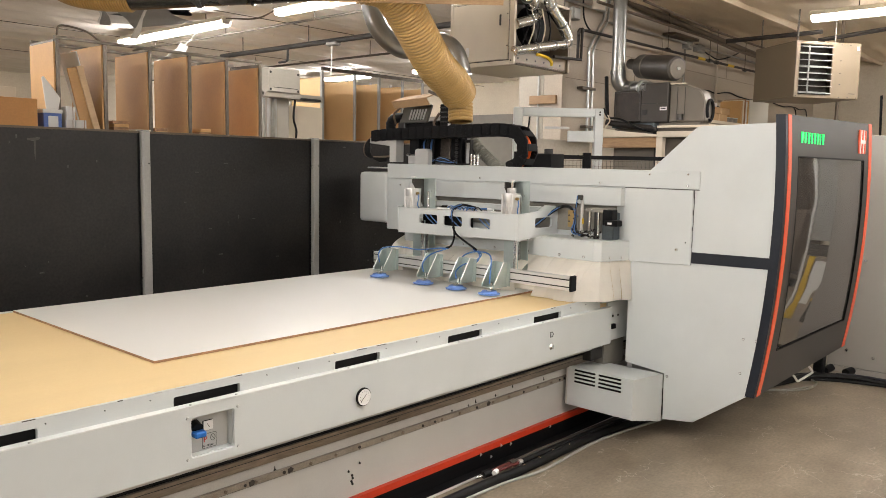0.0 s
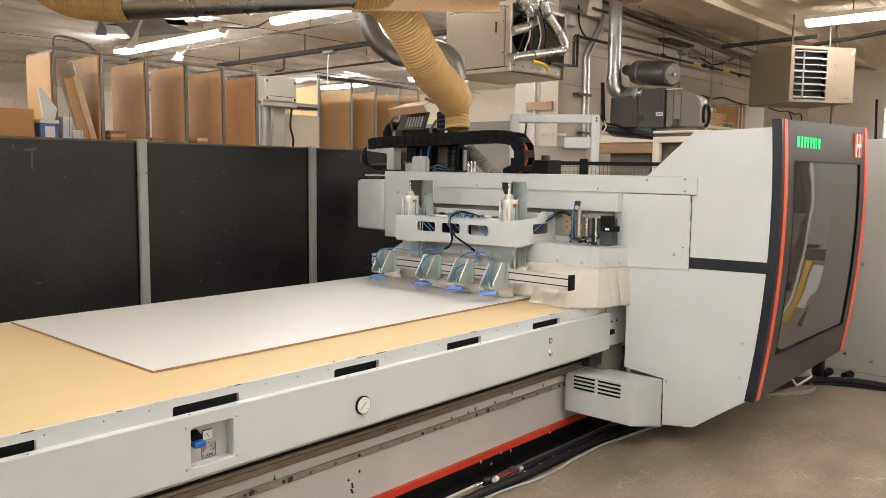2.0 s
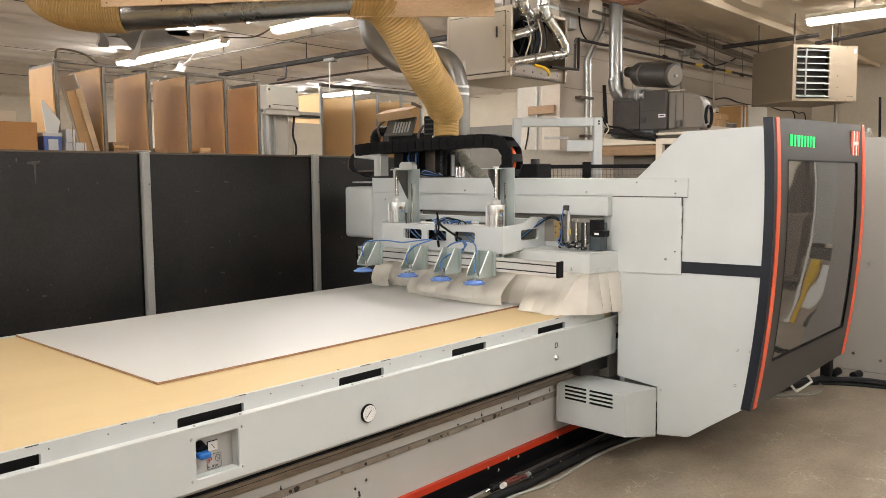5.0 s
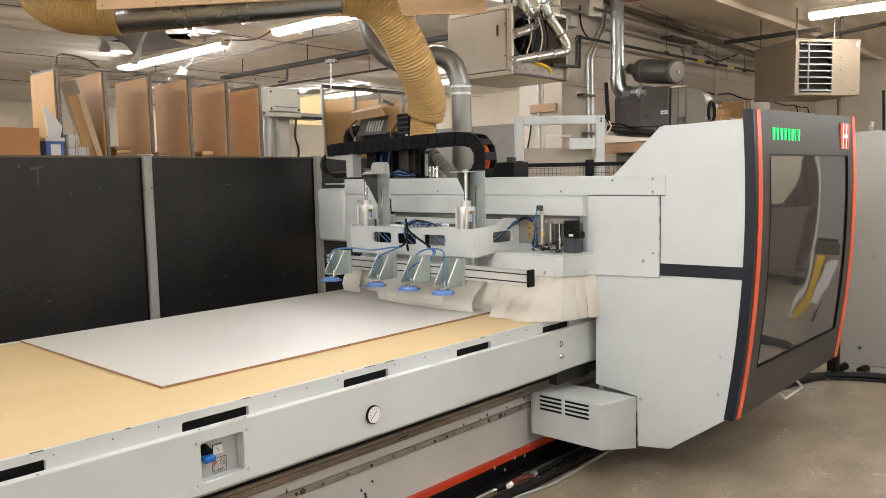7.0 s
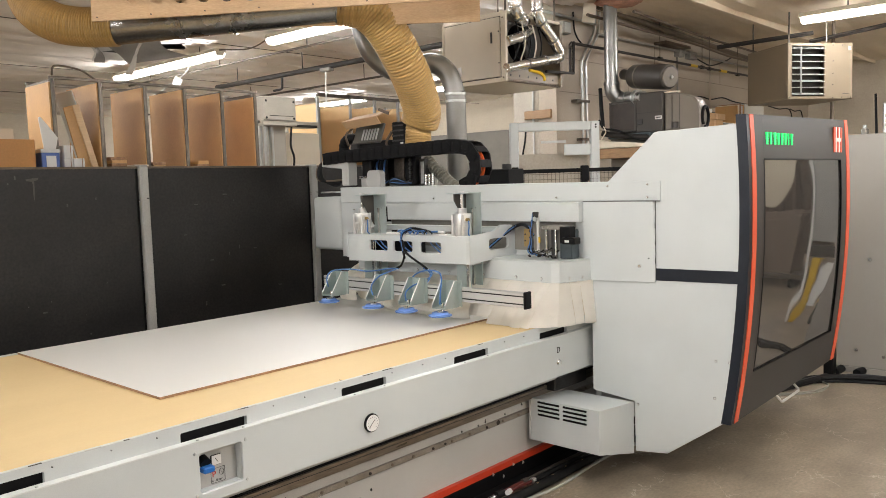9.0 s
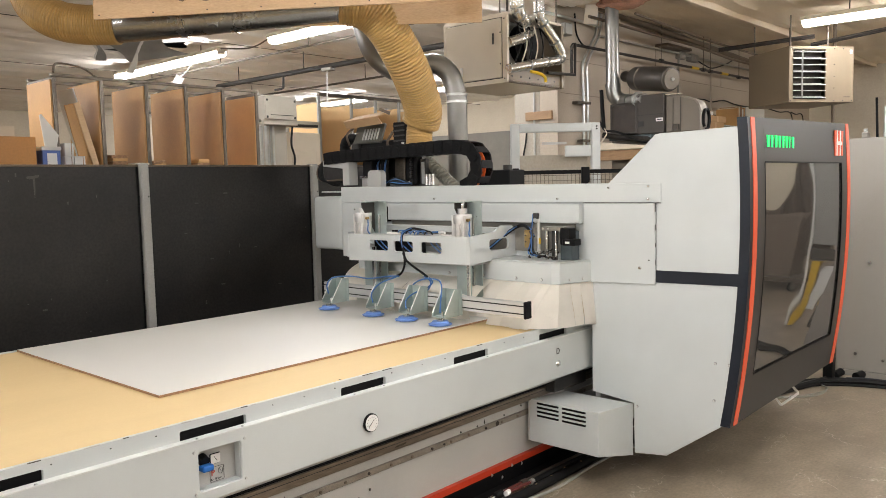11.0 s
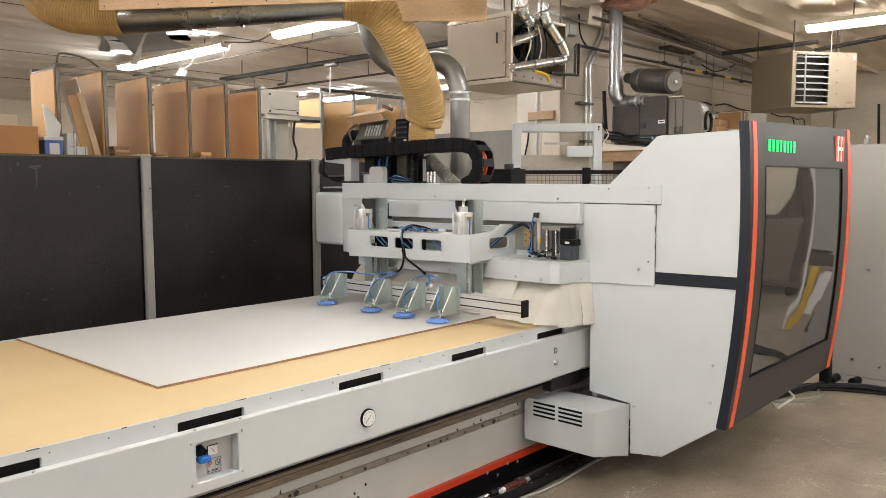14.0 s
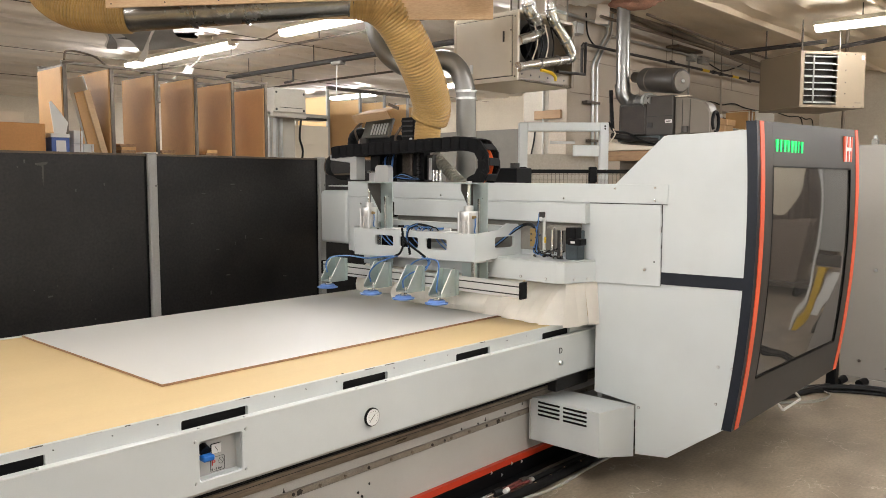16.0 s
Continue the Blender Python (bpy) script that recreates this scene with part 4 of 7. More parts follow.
        part("valve", rod((fx + 0.05, y_, 1.372 + 0.004 * (k % 2)), (fx + 0.05, y_ + 0.044, 1.374), 0.0055 if k % 3 else 0.0075, 10), (PAPER, TUBE_BLUE, STEEL, BLACK)[k % 4], v, "", True)
    part("valve", rod((fx + 0.02, 1.08, 1.362), (fx + 0.02, 0.98, 1.362), 0.006, 10), PAPER, v, "white push fitting", True)
    part("valve", rod((fx + 0.03, 0.68, 1.36), (fx + 0.03, 0.58, 1.36), 0.006, 10), PAPER, v, "white push fitting", True)
    random.seed(41)
    for k in range(7):
        y_ = 0.74 + 0.036 * k
        u_, r_ = fx + 0.03 + 0.02 * random.random(), random.uniform(0.03, 0.05)
        part("air_line", sweep([(u_, y_, 1.362), (u_ - 0.004, y_ + 0.008, 1.374), (u_ - 0.01, y_ + 0.5 * r_, 1.381), (u_ - 0.016, y_ + r_, 1.376), (u_ - 0.02, y_ + 1.25 * r_, 1.36)], 0.0036, 6, 20), TUBE_BLUE if k % 4 else RUBBER, v, "", True)
    part("dark_manifold", box(fx + 0.06, fx + 0.10, 0.85, 1.24, 1.225, 1.335, 0.004), BLACK, g, "black valve manifold behind the windows")
    part("manifold_valve", rod((fx + 0.045, 0.90, 1.29), (fx + 0.06, 0.90, 1.29), 0.018, 14), RACK_STEEL, g, "", True)
    wrap = [(fx + 0.06, 0.80, 1.378), (fx + 0.0, 0.86, 1.395), (fx - 0.03, 0.90, 1.37), (fx - 0.04, 0.905, 1.325), (fx - 0.045, 0.885, 1.264), (fx - 0.055, 0.868, 1.232)]
    part("corrugated_tube", sweep(wrap, 0.0068, 8, 50, radii=[0.0062 + 0.0014 * (k % 2) for k in range(50)]), BLACK, g, "black spiral-wrapped air lines", True)
    part("wrapped_line", sweep([(u - 0.006, v_ - 0.004, w + 0.003) for u, v_, w in wrap[1:-1]], 0.003, 6, 40), TUBE_BLUE, g, "", True)
    for k in range(6):
        y_ = (1.16, 1.12, 0.96, 0.90, 0.72, 0.68)[k]
        part("air_line", sweep([(fx + 0.03, y_ + 0.04, 1.33), (fx + 0.02, y_, 1.30), (fx + 0.04, y_ - 0.04, 1.26), (fx + 0.08, y_ - 0.06, 1.23)], 0.0034, 6, 16), TUBE_BLUE, g, "blue air line", True)
    arm_run = [(fx + 0.10, 0.475, 1.235), (fx + 0.17, 0.468, 1.275), (fx + 0.25, 0.455, 1.320), (fx + 0.33, 0.437, 1.368), (X - 0.045, 0.39, 1.398), (X - 0.07, 0.33, 1.402), (X - 0.11, 0.27, 1.385), (X - 0.125, 0.235, 1.35)]
    part("arm_hose", sweep(arm_run, 0.009, 8, 60, radii=[0.0084 + 0.0018 * (k % 2) for k in range(60)]), RUBBER, g, "black spiral-wrapped air lines", True)
    part("arm_line", sweep([(u_ - 0.004, v_ - 0.007, w_ + 0.004) for u_, v_, w_ in arm_run], 0.0035, 6, 50), TUBE_BLUE, g, "blue air line", True)
    # locating cylinder unit
    u = part("locating_unit", box(X - 0.13, X - 0.02, 0.045, 0.175, 1.383, 1.404, 0.002), TAN_GREY, g, "locating cylinder with air lines")
    for y_ in (0.17, 0.135):
        part("screw", screw((X - 0.13, y_, 1.394), (-1, 0, 0), 0.007), BRIGHT, u)
    part("cylinder_rod", rod((X - 0.12, 0.205, 1.24), (X - 0.12, 0.205, 1.46), 0.009, 12), CYLINDER, u, "", True)
    part("cylinder_head", box(X - 0.14, X - 0.12, 0.198, 0.226, 1.445, 1.475, 0.002), CHARCOAL, u)
    part("head_nut", rod((X - 0.142, 0.212, 1.438), (X - 0.125, 0.212, 1.438), 0.013, 6), STEEL, u)
    part("guide_rod", rod((X - 0.11, 0.158, 1.232), (X - 0.11, 0.158, 1.385), 0.009, 12), BRIGHT, u, "chrome guide rod", True)
    part("guide_rod", rod((X - 0.10, 0.118, 1.232), (X - 0.10, 0.118, 1.385), 0.016, 14), CHARCOAL, u, "", True)
    part("guide_rod", rod((X - 0.122, 0.094, 1.25), (X - 0.122, 0.094, 1.385), 0.006, 8), BRIGHT, u, "", True)
    part("end_block", box(X - 0.10, X - 0.03, 0.012, 0.085, 1.232, 1.383, 0.004), STEEL_BLUE, u, "blue-grey steel block")
    part("tag", box(X - 0.146, X - 0.142, 0.176, 0.186, 1.315, 1.345), YELLOW, u)
    part("black_sensor", box(X - 0.14, X - 0.08, 0.0, 0.06, 1.315, 1.40, 0.004), BLACK, u)
    part("black_sensor", box(X - 0.15, X - 0.09, -0.037, 0.04, 1.312, 1.345, 0.004), BLACK, u)
    part("sensor_label", box(X - 0.152, X - 0.149, -0.005, 0.02, 1.322, 1.333), PAPER, u)
    part("brass_plate", box(X - 0.125, X - 0.12, 0.245, 0.295, 1.29, 1.385, 0.002), BRASS, u)
    for k in range(5):
        part("rivet", screw((X - 0.125, 0.255 + 0.03 * (k % 2), 1.305 + 0.017 * k), (-1, 0, 0), 0.005), CHARCOAL, u)
    random.seed(23)
    for k in range(5):
        part("loose_cable", sweep([(X - 0.125, 0.235 - 0.004 * k, 1.47 - 0.01 * k), (X - 0.14, 0.232 + 0.006 * math.sin(k), 1.40), (X - 0.145, 0.24 - 0.005 * k, 1.32), (X - 0.15, 0.25 - 0.012 * k, 1.265), (X - 0.13, 0.20 - 0.03 * k, 1.245)], 0.0035, 6, 24), (TUBE_BLUE, RUBBER, TUBE_BLUE, RUBBER, OLD_GREY)[k], u, "", True)
    for k in range(44):
        y_ = 0.055 + 0.185 * random.random()
        x_, z_ = X - 0.15 - 0.02 * random.random(), 1.242 + 0.045 * random.random()
        part("loose_fitting", rod((x_, y_, z_), (x_ + random.uniform(-0.012, 0.012), y_ + random.uniform(-0.02, 0.02), z_ + random.uniform(-0.008, 0.012)), 0.0042, 7), (BLACK, OLD_GREY, BLACK, STEEL, OLD_GREY)[k % 5], u, "", True)

    # what rides on top of the beam
    part("chain_arm", prism([(2.14, 1.775), (2.14, 1.815), (1.86, 1.80), (1.86, 1.64), (1.93, 1.64), (1.93, 1.755)], 0, X + 0.02, X + 0.10, 0.004), GREY2, g, "grey arm under the cable chain")
    part("small_ledge", box(X + 0.02, X + 0.12, 1.99, 2.16, 1.592, 1.602), ALU, g)
    ch = part("cable_chain", box(X + 0.025, X + 0.095, 0.88, 2.05, 1.834, 1.842), BLACK, g, "black plastic cable chain")
    bm = bmesh.new()
    for xa, o_ in ((-0.056, 0.004), (0.046, -0.004)):
        bm = prism([(0.024, -0.040), (0.078, -0.040), (0.085, -0.030), (0.085, 0.030), (0.078, 0.040), (0.024, 0.040)], 0, xa, xa + 0.010, 0.001, bm)
        bm = prism([(-0.012, -0.038), (0.026, -0.039), (0.026, 0.039), (-0.012, 0.038)], 0, xa + o_, xa + 0.010 + o_, 0.0, bm)
        bm = rod((xa - 0.003, 0.054, 0.0), (xa + 0.013, 0.054, 0.0), 0.027, 20, bm, None, 0.001)
        bm = rod((xa - 0.0045, 0.054, 0.0), (xa + 0.0145, 0.054, 0.0), 0.009, 10, bm)
    for za in (-0.042, 0.036):
        bm = box(-0.045, 0.045, 0.014, 0.060, za, za + 0.006, 0.002, bm)
    me = bpy.data.meshes.new("chain_link")
    bmesh.ops.scale(bm, vec=(UNIT, UNIT, UNIT), verts=bm.verts)
    bm.to_mesh(me)
    bm.free()
    me.materials.append(BLACK)
    run = [(2.10, 1.826), (2.0, 1.833), (1.70, 1.842), (1.40, 1.849), (1.10, 1.855), (0.94, 1.857), (0.86, 1.850)]
    cy, cz, rr = 0.845, 1.735, 0.118
    run += [(cy + rr * math.cos(radians(q)), cz + rr * math.sin(radians(q))) for q in (115, 145, 175, 205, 235, 265)]
    links = smooth_path([(X + 0.06, u, v) for u, v in run], 23)
    for p_, q_ in zip(links, links[1:]):
        o = new("chain_link", me)
        o.parent = ch
        d = q_ - p_
        o.matrix_local = local(pose(*p_, math.degrees(math.atan2(d.z, d.y)), 0, 0), ch)
        ORG[o] = p_
    for k in range(4):
        part("orange_cable", sweep([(X + 0.035 + 0.017 * k, cy + (rr - 0.012 + 0.01 * (k % 2)) * math.cos(radians(q)), cz + (rr - 0.012 + 0.01 * (k % 2)) * math.sin(radians(q))) for q in range(85, 285, 14)], 0.009, 6, 28), ORANGE_CABLE if k else BLACK, ch, "orange cable", True)
    # spindle carriage behind the chain
    C = X + 0.22
    h = part("spindle_carriage", box(C, C + 0.16, 1.40, 1.86, 1.63, 1.80, 0.006), CHARCOAL, g, "dark spindle carriage with motors")
    part("carriage_block", box(C - 0.06, C, 1.36, 1.46, 1.64, 1.85, 0.004), BLACK, h)
    part("carriage_block", box(C - 0.05, C, 1.56, 1.63, 1.64, 1.85, 0.004), BLACK, h)
    part("slide_plate", box(C - 0.07, C - 0.05, 1.46, 1.55, 1.66, 1.82, 0.003), RACK_STEEL, h)
    part("slide_foot", box(C - 0.10, C - 0.05, 1.42, 1.57, 1.63, 1.66, 0.003), ALU, h)
    for k in range(7):
        part("roller", rod((C - 0.055, 1.40 + 0.0 * k, 1.66 + 0.027 * k), (C - 0.075, 1.40, 1.66 + 0.027 * k), 0.011, 8), CHARCOAL, h)
    part("motor", box(X + 0.06, X + 0.14, 1.68, 1.77, 1.70, 1.84, 0.008), BLACK, h, "black motor")
    part("motor_flange", box(X + 0.05, X + 0.15, 1.665, 1.79, 1.685, 1.70, 0.003), BRIGHT, h)
    part("motor_foot", box(X + 0.055, X + 0.145, 1.675, 1.775, 1.628, 1.685, 0.004), ALU, h)
    part("grey_cover", prism(round_rect(1.53, 1.66, 1.60, 1.735, 0.03, 5), 0, X + 0.005, X + 0.05, 0.003), GREY2, h, "rounded grey cover", True)
    part("black_motor", box(C - 0.04, C + 0.06, 1.475, 1.59, 1.86, 2.05, 0.006), BLACK, h, "black servo motor")
    for k in range(5):
        part("motor_fin", box(C - 0.045, C - 0.038, 1.48, 1.585, 1.89 + 0.033 * k, 1.90 + 0.033 * k), CHARCOAL, h)
    part("motor_label", box(C - 0.0415, C - 0.039, 1.485, 1.51, 1.885, 1.915), PAPER, h)
    part("black_housing", box(C - 0.02, C + 0.12, 1.62, 1.98, 1.87, 1.94, 0.008), BLACK, h)
    part("black_housing", box(C - 0.05, C + 0.0, 1.93, 2.0, 1.84, 1.93, 0.006), CHARCOAL, h)
    part("elbow_conduit", sweep([(C, 2.12, 1.83), (C, 2.125, 1.92), (C, 2.08, 1.965), (C, 1.98, 1.965)], 0.036, 12, 20, radii=[0.036 + 0.004 * (k % 2) for k in range(20)]), BLACK, h, "black corrugated conduit", True)
    cov = turned(box(-0.07, 0.07, -0.14, 0.14, -0.01, 0.01, 0.004), pose(C - 0.01, 1.85, 1.99, 0, -68, 0))
    part("circuit_cover", cov, BOARD_GREEN, h, "ribbed dark green-grey cover")
    for k in range(6):
        part("rib", turned(box(-0.05, 0.03, -0.006, 0.006, 0.010, 0.016), pose(C - 0.01, 1.75 + 0.028 * k, 1.99, 0, -68, 0)), GREY2, h)
    part("cardboard_flap", turned(box(-0.12, 0.02, -0.20, 0.16, -0.003, 0.003), pose(C - 0.02, 1.83, 2.118, -3, -18, 0)), CARDBOARD, h, "cut piece of cardboard lying on top")
    part("cardboard_edge", turned(box(-0.003, 0.003, -0.20, 0.16, -0.06, 0.0), pose(C - 0.133, 1.83, 2.083, -3, -38, 0)), CARDBOARD, h, "folded cardboard edge")
    part("paper_tag", turned(box(-0.004, 0.004, -0.05, 0.05, -0.008, 0.012), pose(C - 0.1, 1.60, 2.12, 20, 0, 0)), COPPER, h)
    part("copper_lead", sweep([(C - 0.03, 1.62, 1.87), (C - 0.05, 1.635, 1.92), (C - 0.03, 1.60, 1.99)], 0.010, 6, 14), COPPER, h, "", True)
    part("copper_lead", sweep([(C - 0.05, 2.02, 1.92), (C - 0.07, 2.02, 1.99), (C - 0.03, 1.99, 2.04)], 0.008, 6, 14), COPPER, h, "", True)
    for k in range(7):
        o = 0.018 * k
        part("dark_cable", sweep([(C - 0.06, 1.72 - o, 1.82), (C - 0.12, 1.68 - o, 1.76), (C - 0.15, 1.60 - o * 0.5, 1.68 - o * 0.3), (C - 0.14, 1.48, 1.645 + 0.006 * k), (C - 0.1, 1.36, 1.64)], 0.007, 6, 24), (RUBBER, TUBE_BLUE, RUBBER, NAVY)[k % 4], h, "", True)
    for k in range(5):
        o = 0.012 * k
        part("dark_cable", sweep([(X + 0.05, 2.13, 1.83), (X + 0.03, 2.155 + o, 1.76), (X + 0.03, 2.13 + o, 1.68), (X + 0.06, 2.03 - o, 1.64 + 0.01 * k), (X + 0.1, 1.95, 1.70)], 0.008, 6, 24), COPPER if k == 4 else RUBBER, h, "", True)
    for k in range(3):
        part("coupling", rod((C - 0.06, 1.27 - 0.028 * k, 1.63), (C - 0.06, 1.27 - 0.028 * k, 1.70), 0.011, 10), BRIGHT, h, "", True)
    part("valve_stack", box(C - 0.04, C + 0.02, 1.30, 1.35, 1.63, 1.80, 0.004), CHARCOAL, h)
    part("valve_plate", box(C - 0.046, C - 0.041, 1.305, 1.33, 1.64, 1.78, 0.001), STEEL, h)
    part("side_hose", sweep([(C + 0.02, 1.34, 1.80), (C + 0.03, 1.28, 1.74), (C + 0.04, 1.17, 1.65), (C + 0.05, 1.10, 1.60)], 0.04, 14, 64, radii=[0.036 + 0.004 * (0, 1, 1, 0)[k % 4] for k in range(64)]), DULL_HOSE, h, "grey ribbed hose", True)
    part("drive_box", box(X + 0.36, X + 0.52, 0.76, 0.98, 1.60, 1.715, 0.006), BLACK, g, "black drive box")
    part("drive_cap", rod((X + 0.42, 0.82, 1.715), (X + 0.42, 0.82, 1.745), 0.03, 12), CHARCOAL, g, "", True)

    # the suction bar, which rises and falls
    sb = part("suction_bar", box(3.40, 3.44, 0.01, 1.50, 0.995, 1.067, 0.003), ALU, g, "aluminium profile bar with blue suction cups", at=(3.42, 0.75, 1.03))
    for z in (1.012, 1.050):
        part("groove", box(3.3985, 3.402, 0.012, 1.498, z - 0.003, z + 0.003), CHARCOAL, sb)
    part("end_cap", box(3.395, 3.445, -0.004, 0.01, 0.99, 1.072, 0.003), BLACK, sb, "black end cap")
    part("end_cap", box(3.395, 3.445, 1.50, 1.514, 0.99, 1.072, 0.003), BLACK, sb)
    for y_ in (1.333, 0.956, 0.700, 0.459):
        cx = 3.30
        tri = [(3.398, 0.972), (3.398, 1.102), (3.366, 1.106), (cx - 0.012, 0.988), (cx - 0.012, 0.972)]
        br = part("cup_bracket", box(cx - 0.012, 3.398, y_ - 0.045, y_ + 0.045, 0.967, 0.972, 0.001), ZINC, sb, "zinc-plated cup bracket")
        for s in (-0.045, 0.041):
            part("gusset", prism(tri, 1, y_ + s, y_ + s + 0.004), ZINC, br)
            part("bent_edge", rod((3.365, y_ + s + 0.002, 1.104), (cx - 0.011, y_ + s + 0.002, 0.987), 0.0032, 6), EDGE, br, "bright folded edge")
        part("back_plate", box(3.392, 3.398, y_ - 0.065, y_ + 0.045, 0.972, 1.102), ZINC, br)
        for z in (1.015, 1.05):
            part("bolt", screw((3.392, y_ - 0.02, z), (-1, 0, 0), 0.008), BRIGHT, br)
        part("stem", rod((cx + 0.02, y_, 0.955), (cx + 0.02, y_, 0.995), 0.010, 12), BRIGHT, br, "", True)
        cb = rod((cx, y_, 0.9315), (cx, y_, 0.937), 0.058, 32, None, 0.061)
        cb = rod((cx, y_, 0.937), (cx, y_, 0.940), 0.061, 32, cb, 0.050)
        cb = rod((cx, y_, 0.940), (cx, y_, 0.951), 0.046, 32, cb, 0.040)
        part("cup_hub", rod((cx, y_, 0.950), (cx, y_, 0.958), 0.018, 16), BRIGHT, br, "", True)
        part("suction_cup", cb, BLUE, br, "blue rubber suction cup", True)
    runs = [[(3.30, 1.333, 1.02), (3.30, 1.345, 1.07), (3.34, 1.34, 1.108), (3.39, 1.24, 1.118), (3.42, 1.12, 1.11), (3.42, 0.95, 1.133), (3.43, 0.88, 1.137)],
            [(3.30, 0.956, 1.0), (3.30, 0.965, 1.05), (3.35, 0.95, 1.10), (3.42, 0.89, 1.135)],
            [(3.30, 0.700, 0.99), (3.32, 0.72, 1.03), (3.38, 0.72, 1.06), (3.42, 0.66, 1.09), (3.42, 0.62, 1.122), (3.42, 0.64, 1.145)],
            [(3.30, 0.459, 0.99), (3.31, 0.462, 1.05), (3.36, 0.50, 1.12), (3.40, 0.57, 1.142), (3.41, 0.68, 1.135), (3.41, 0.755, 1.10), (3.41, 0.755, 1.065), (3.41, 0.69, 1.06), (3.41, 0.635, 1.09), (3.42, 0.635, 1.13), (3.42, 0.68, 1.15)]]
    for run_ in runs:
        part("air_line", sweep(run_, 0.0042, 6, 40), TUBE_BLUE, sb, "blue air line", True)
    for run_ in ([(3.43, 0.90, 1.137), (3.435, 0.865, 1.155), (3.45, 0.855, 1.20), (3.462, 0.868, 1.25), (3.47, 0.885, 1.29)], [(3.42, 0.655, 1.148), (3.425, 0.70, 1.168), (3.435, 0.77, 1.195), (3.45, 0.84, 1.225), (3.462, 0.875, 1.26)]):
        part("wrapped_lines", sweep(run_, 0.0060, 8, 36, radii=[0.0056 + 0.0014 * (k % 2) for k in range(36)]), BLACK, sb, "black spiral-wrapped air lines", True)
    plates = []
    for y_ in (1.275, 0.545):
        px = X - 0.29
        gp = part("guide_plate", box(px, px + 0.006, y_ - 0.095, y_ + 0.012, 1.0, 1.545, 0.002), ZINC, g, "zinc-plated guide plate", at=(px, y_, 1.27))
        plates.append(gp)
        part("lower_plate", box(X - 0.378, X - 0.372, y_ - 0.09, y_ + 0.01, 1.02, 1.28, 0.001), ZINC, gp)
        part("lower_rail", box(X - 0.392, X - 0.379, y_ - 0.088, y_ - 0.07, 1.02, 1.28, 0.001), BRIGHT, gp)
        part("guide_rail", box(px - 0.012, px - 0.001, y_ - 0.048, y_ - 0.034, 1.0, 1.46, 0.001), BRIGHT, gp)
        part("top_gusset", prism([(X - 0.385, 1.538), (X - 0.385, 1.505), (X - 0.36, 1.47), (px, 1.36), (px, 1.538)], 1, y_ + 0.006, y_ + 0.012), OLD_GREY, gp)
        part("top_tab", box(X - 0.395, px, y_ - 0.03, y_ + 0.055, 1.538, 1.543, 0.001), ZINC, gp)
        yr = y_ + 0.042 if y_ > 1 else y_ - 0.014
        part("piston_rod", rod((X - 0.35, yr, 1.38), (X - 0.35, yr, 1.55), 0.010, 12), BRIGHT, gp, "chrome piston rod", True)
        part("rod_nut", rod((X - 0.35, yr, 1.536), (X - 0.35, yr, 1.552), 0.016, 6), CYLINDER, gp)
        part("foot", box(3.44, px, y_ - 0.04, y_ + 0.04, 1.005, 1.013, 0.001), ZINC, gp)
        for z in (1.10, 1.17):
            part("bolt", screw((px, y_, z), (-1, 0, 0), 0.008), BRIGHT, gp)
    return g, sb, plates, flaps


# ---- the extraction boom and its ribbed hose ----
HOSE_FAR = [(3.044, 1.242, 2.648), (3.175, 1.17, 2.627), (3.307, 1.161, 2.534), (3.501, 1.192, 2.363), (3.676, 1.237, 2.246), (3.891, 1.286, 2.152), (4.032, 1.344, 2.072), (4.028, 1.33, 1.93)]
HOSE_NEAR = [(3.049, 1.338, 2.683), (3.155, 1.249, 2.659), (3.27, 1.199, 2.555), (3.42, 1.187, 2.357), (3.561, 1.234, 2.204), (3.644, 1.278, 2.09), (3.658, 1.324, 1.998), (3.643, 1.323, 1.86)]
RINGS = 64


def ring_mesh(name, r, length, mat):
    """One rib of a hose: a short bellows ring along z."""
    b = bmesh.new()
    seg = 28
    prof = [(-0.62, 0.93), (-0.42, 0.968), (-0.18, 1.0), (0.12, 1.0), (0.34, 0.968), (0.62, 0.93)]
    rings = [[b.verts.new((r * k * math.cos(2 * math.pi * i / seg), r * k * math.sin(2 * math.pi * i / seg), h * length)) for i in range(seg)] for h, k in prof]
    for u, v in zip(rings, rings[1:]):
        for i in range(seg):
            b.faces.new((u[i], u[(i + 1) % seg], v[(i + 1) % seg], v[i]))
    bmesh.ops.recalc_face_normals(b, faces=b.faces)
    bmesh.ops.scale(b, vec=(UNIT, UNIT, UNIT), verts=b.verts)
    me = bpy.data.meshes.new(name)
    b.to_mesh(me)
    b.free()
    me.polygons.foreach_set("use_smooth", [True] * len(me.polygons))
    me.materials.append(mat)
    return me


def hose_poses(points, n):
    path = smooth_path(points, n)
    out = []
    for i, c in enumerate(path):
        d = path[min(i + 1, n - 1)] - path[max(i - 1, 0)]
        q = Vector((0, 0, 1)).rotation_difference(d.normalized())
        out.append(Matrix.LocRotScale(c, q, None))
    return out


def build_hose():
    t = thing("extraction_hose", (3.5, 1.2, 2.3), "thick amber ribbed extraction hose curving down to the gantry", "hose")
    me = ring_mesh("hose_rib", 0.122, 1.25 / (RINGS - 1), HOSE)
    me2 = ring_mesh("hose_rib", 0.085, 1.25 / (RINGS - 1), HOSE)
    rings = []
    for k in range(RINGS):
        o = new("hose_rib", me if k < RINGS - 9 else me2)
        o.parent = t
        rings.append(o)
    return t, rings


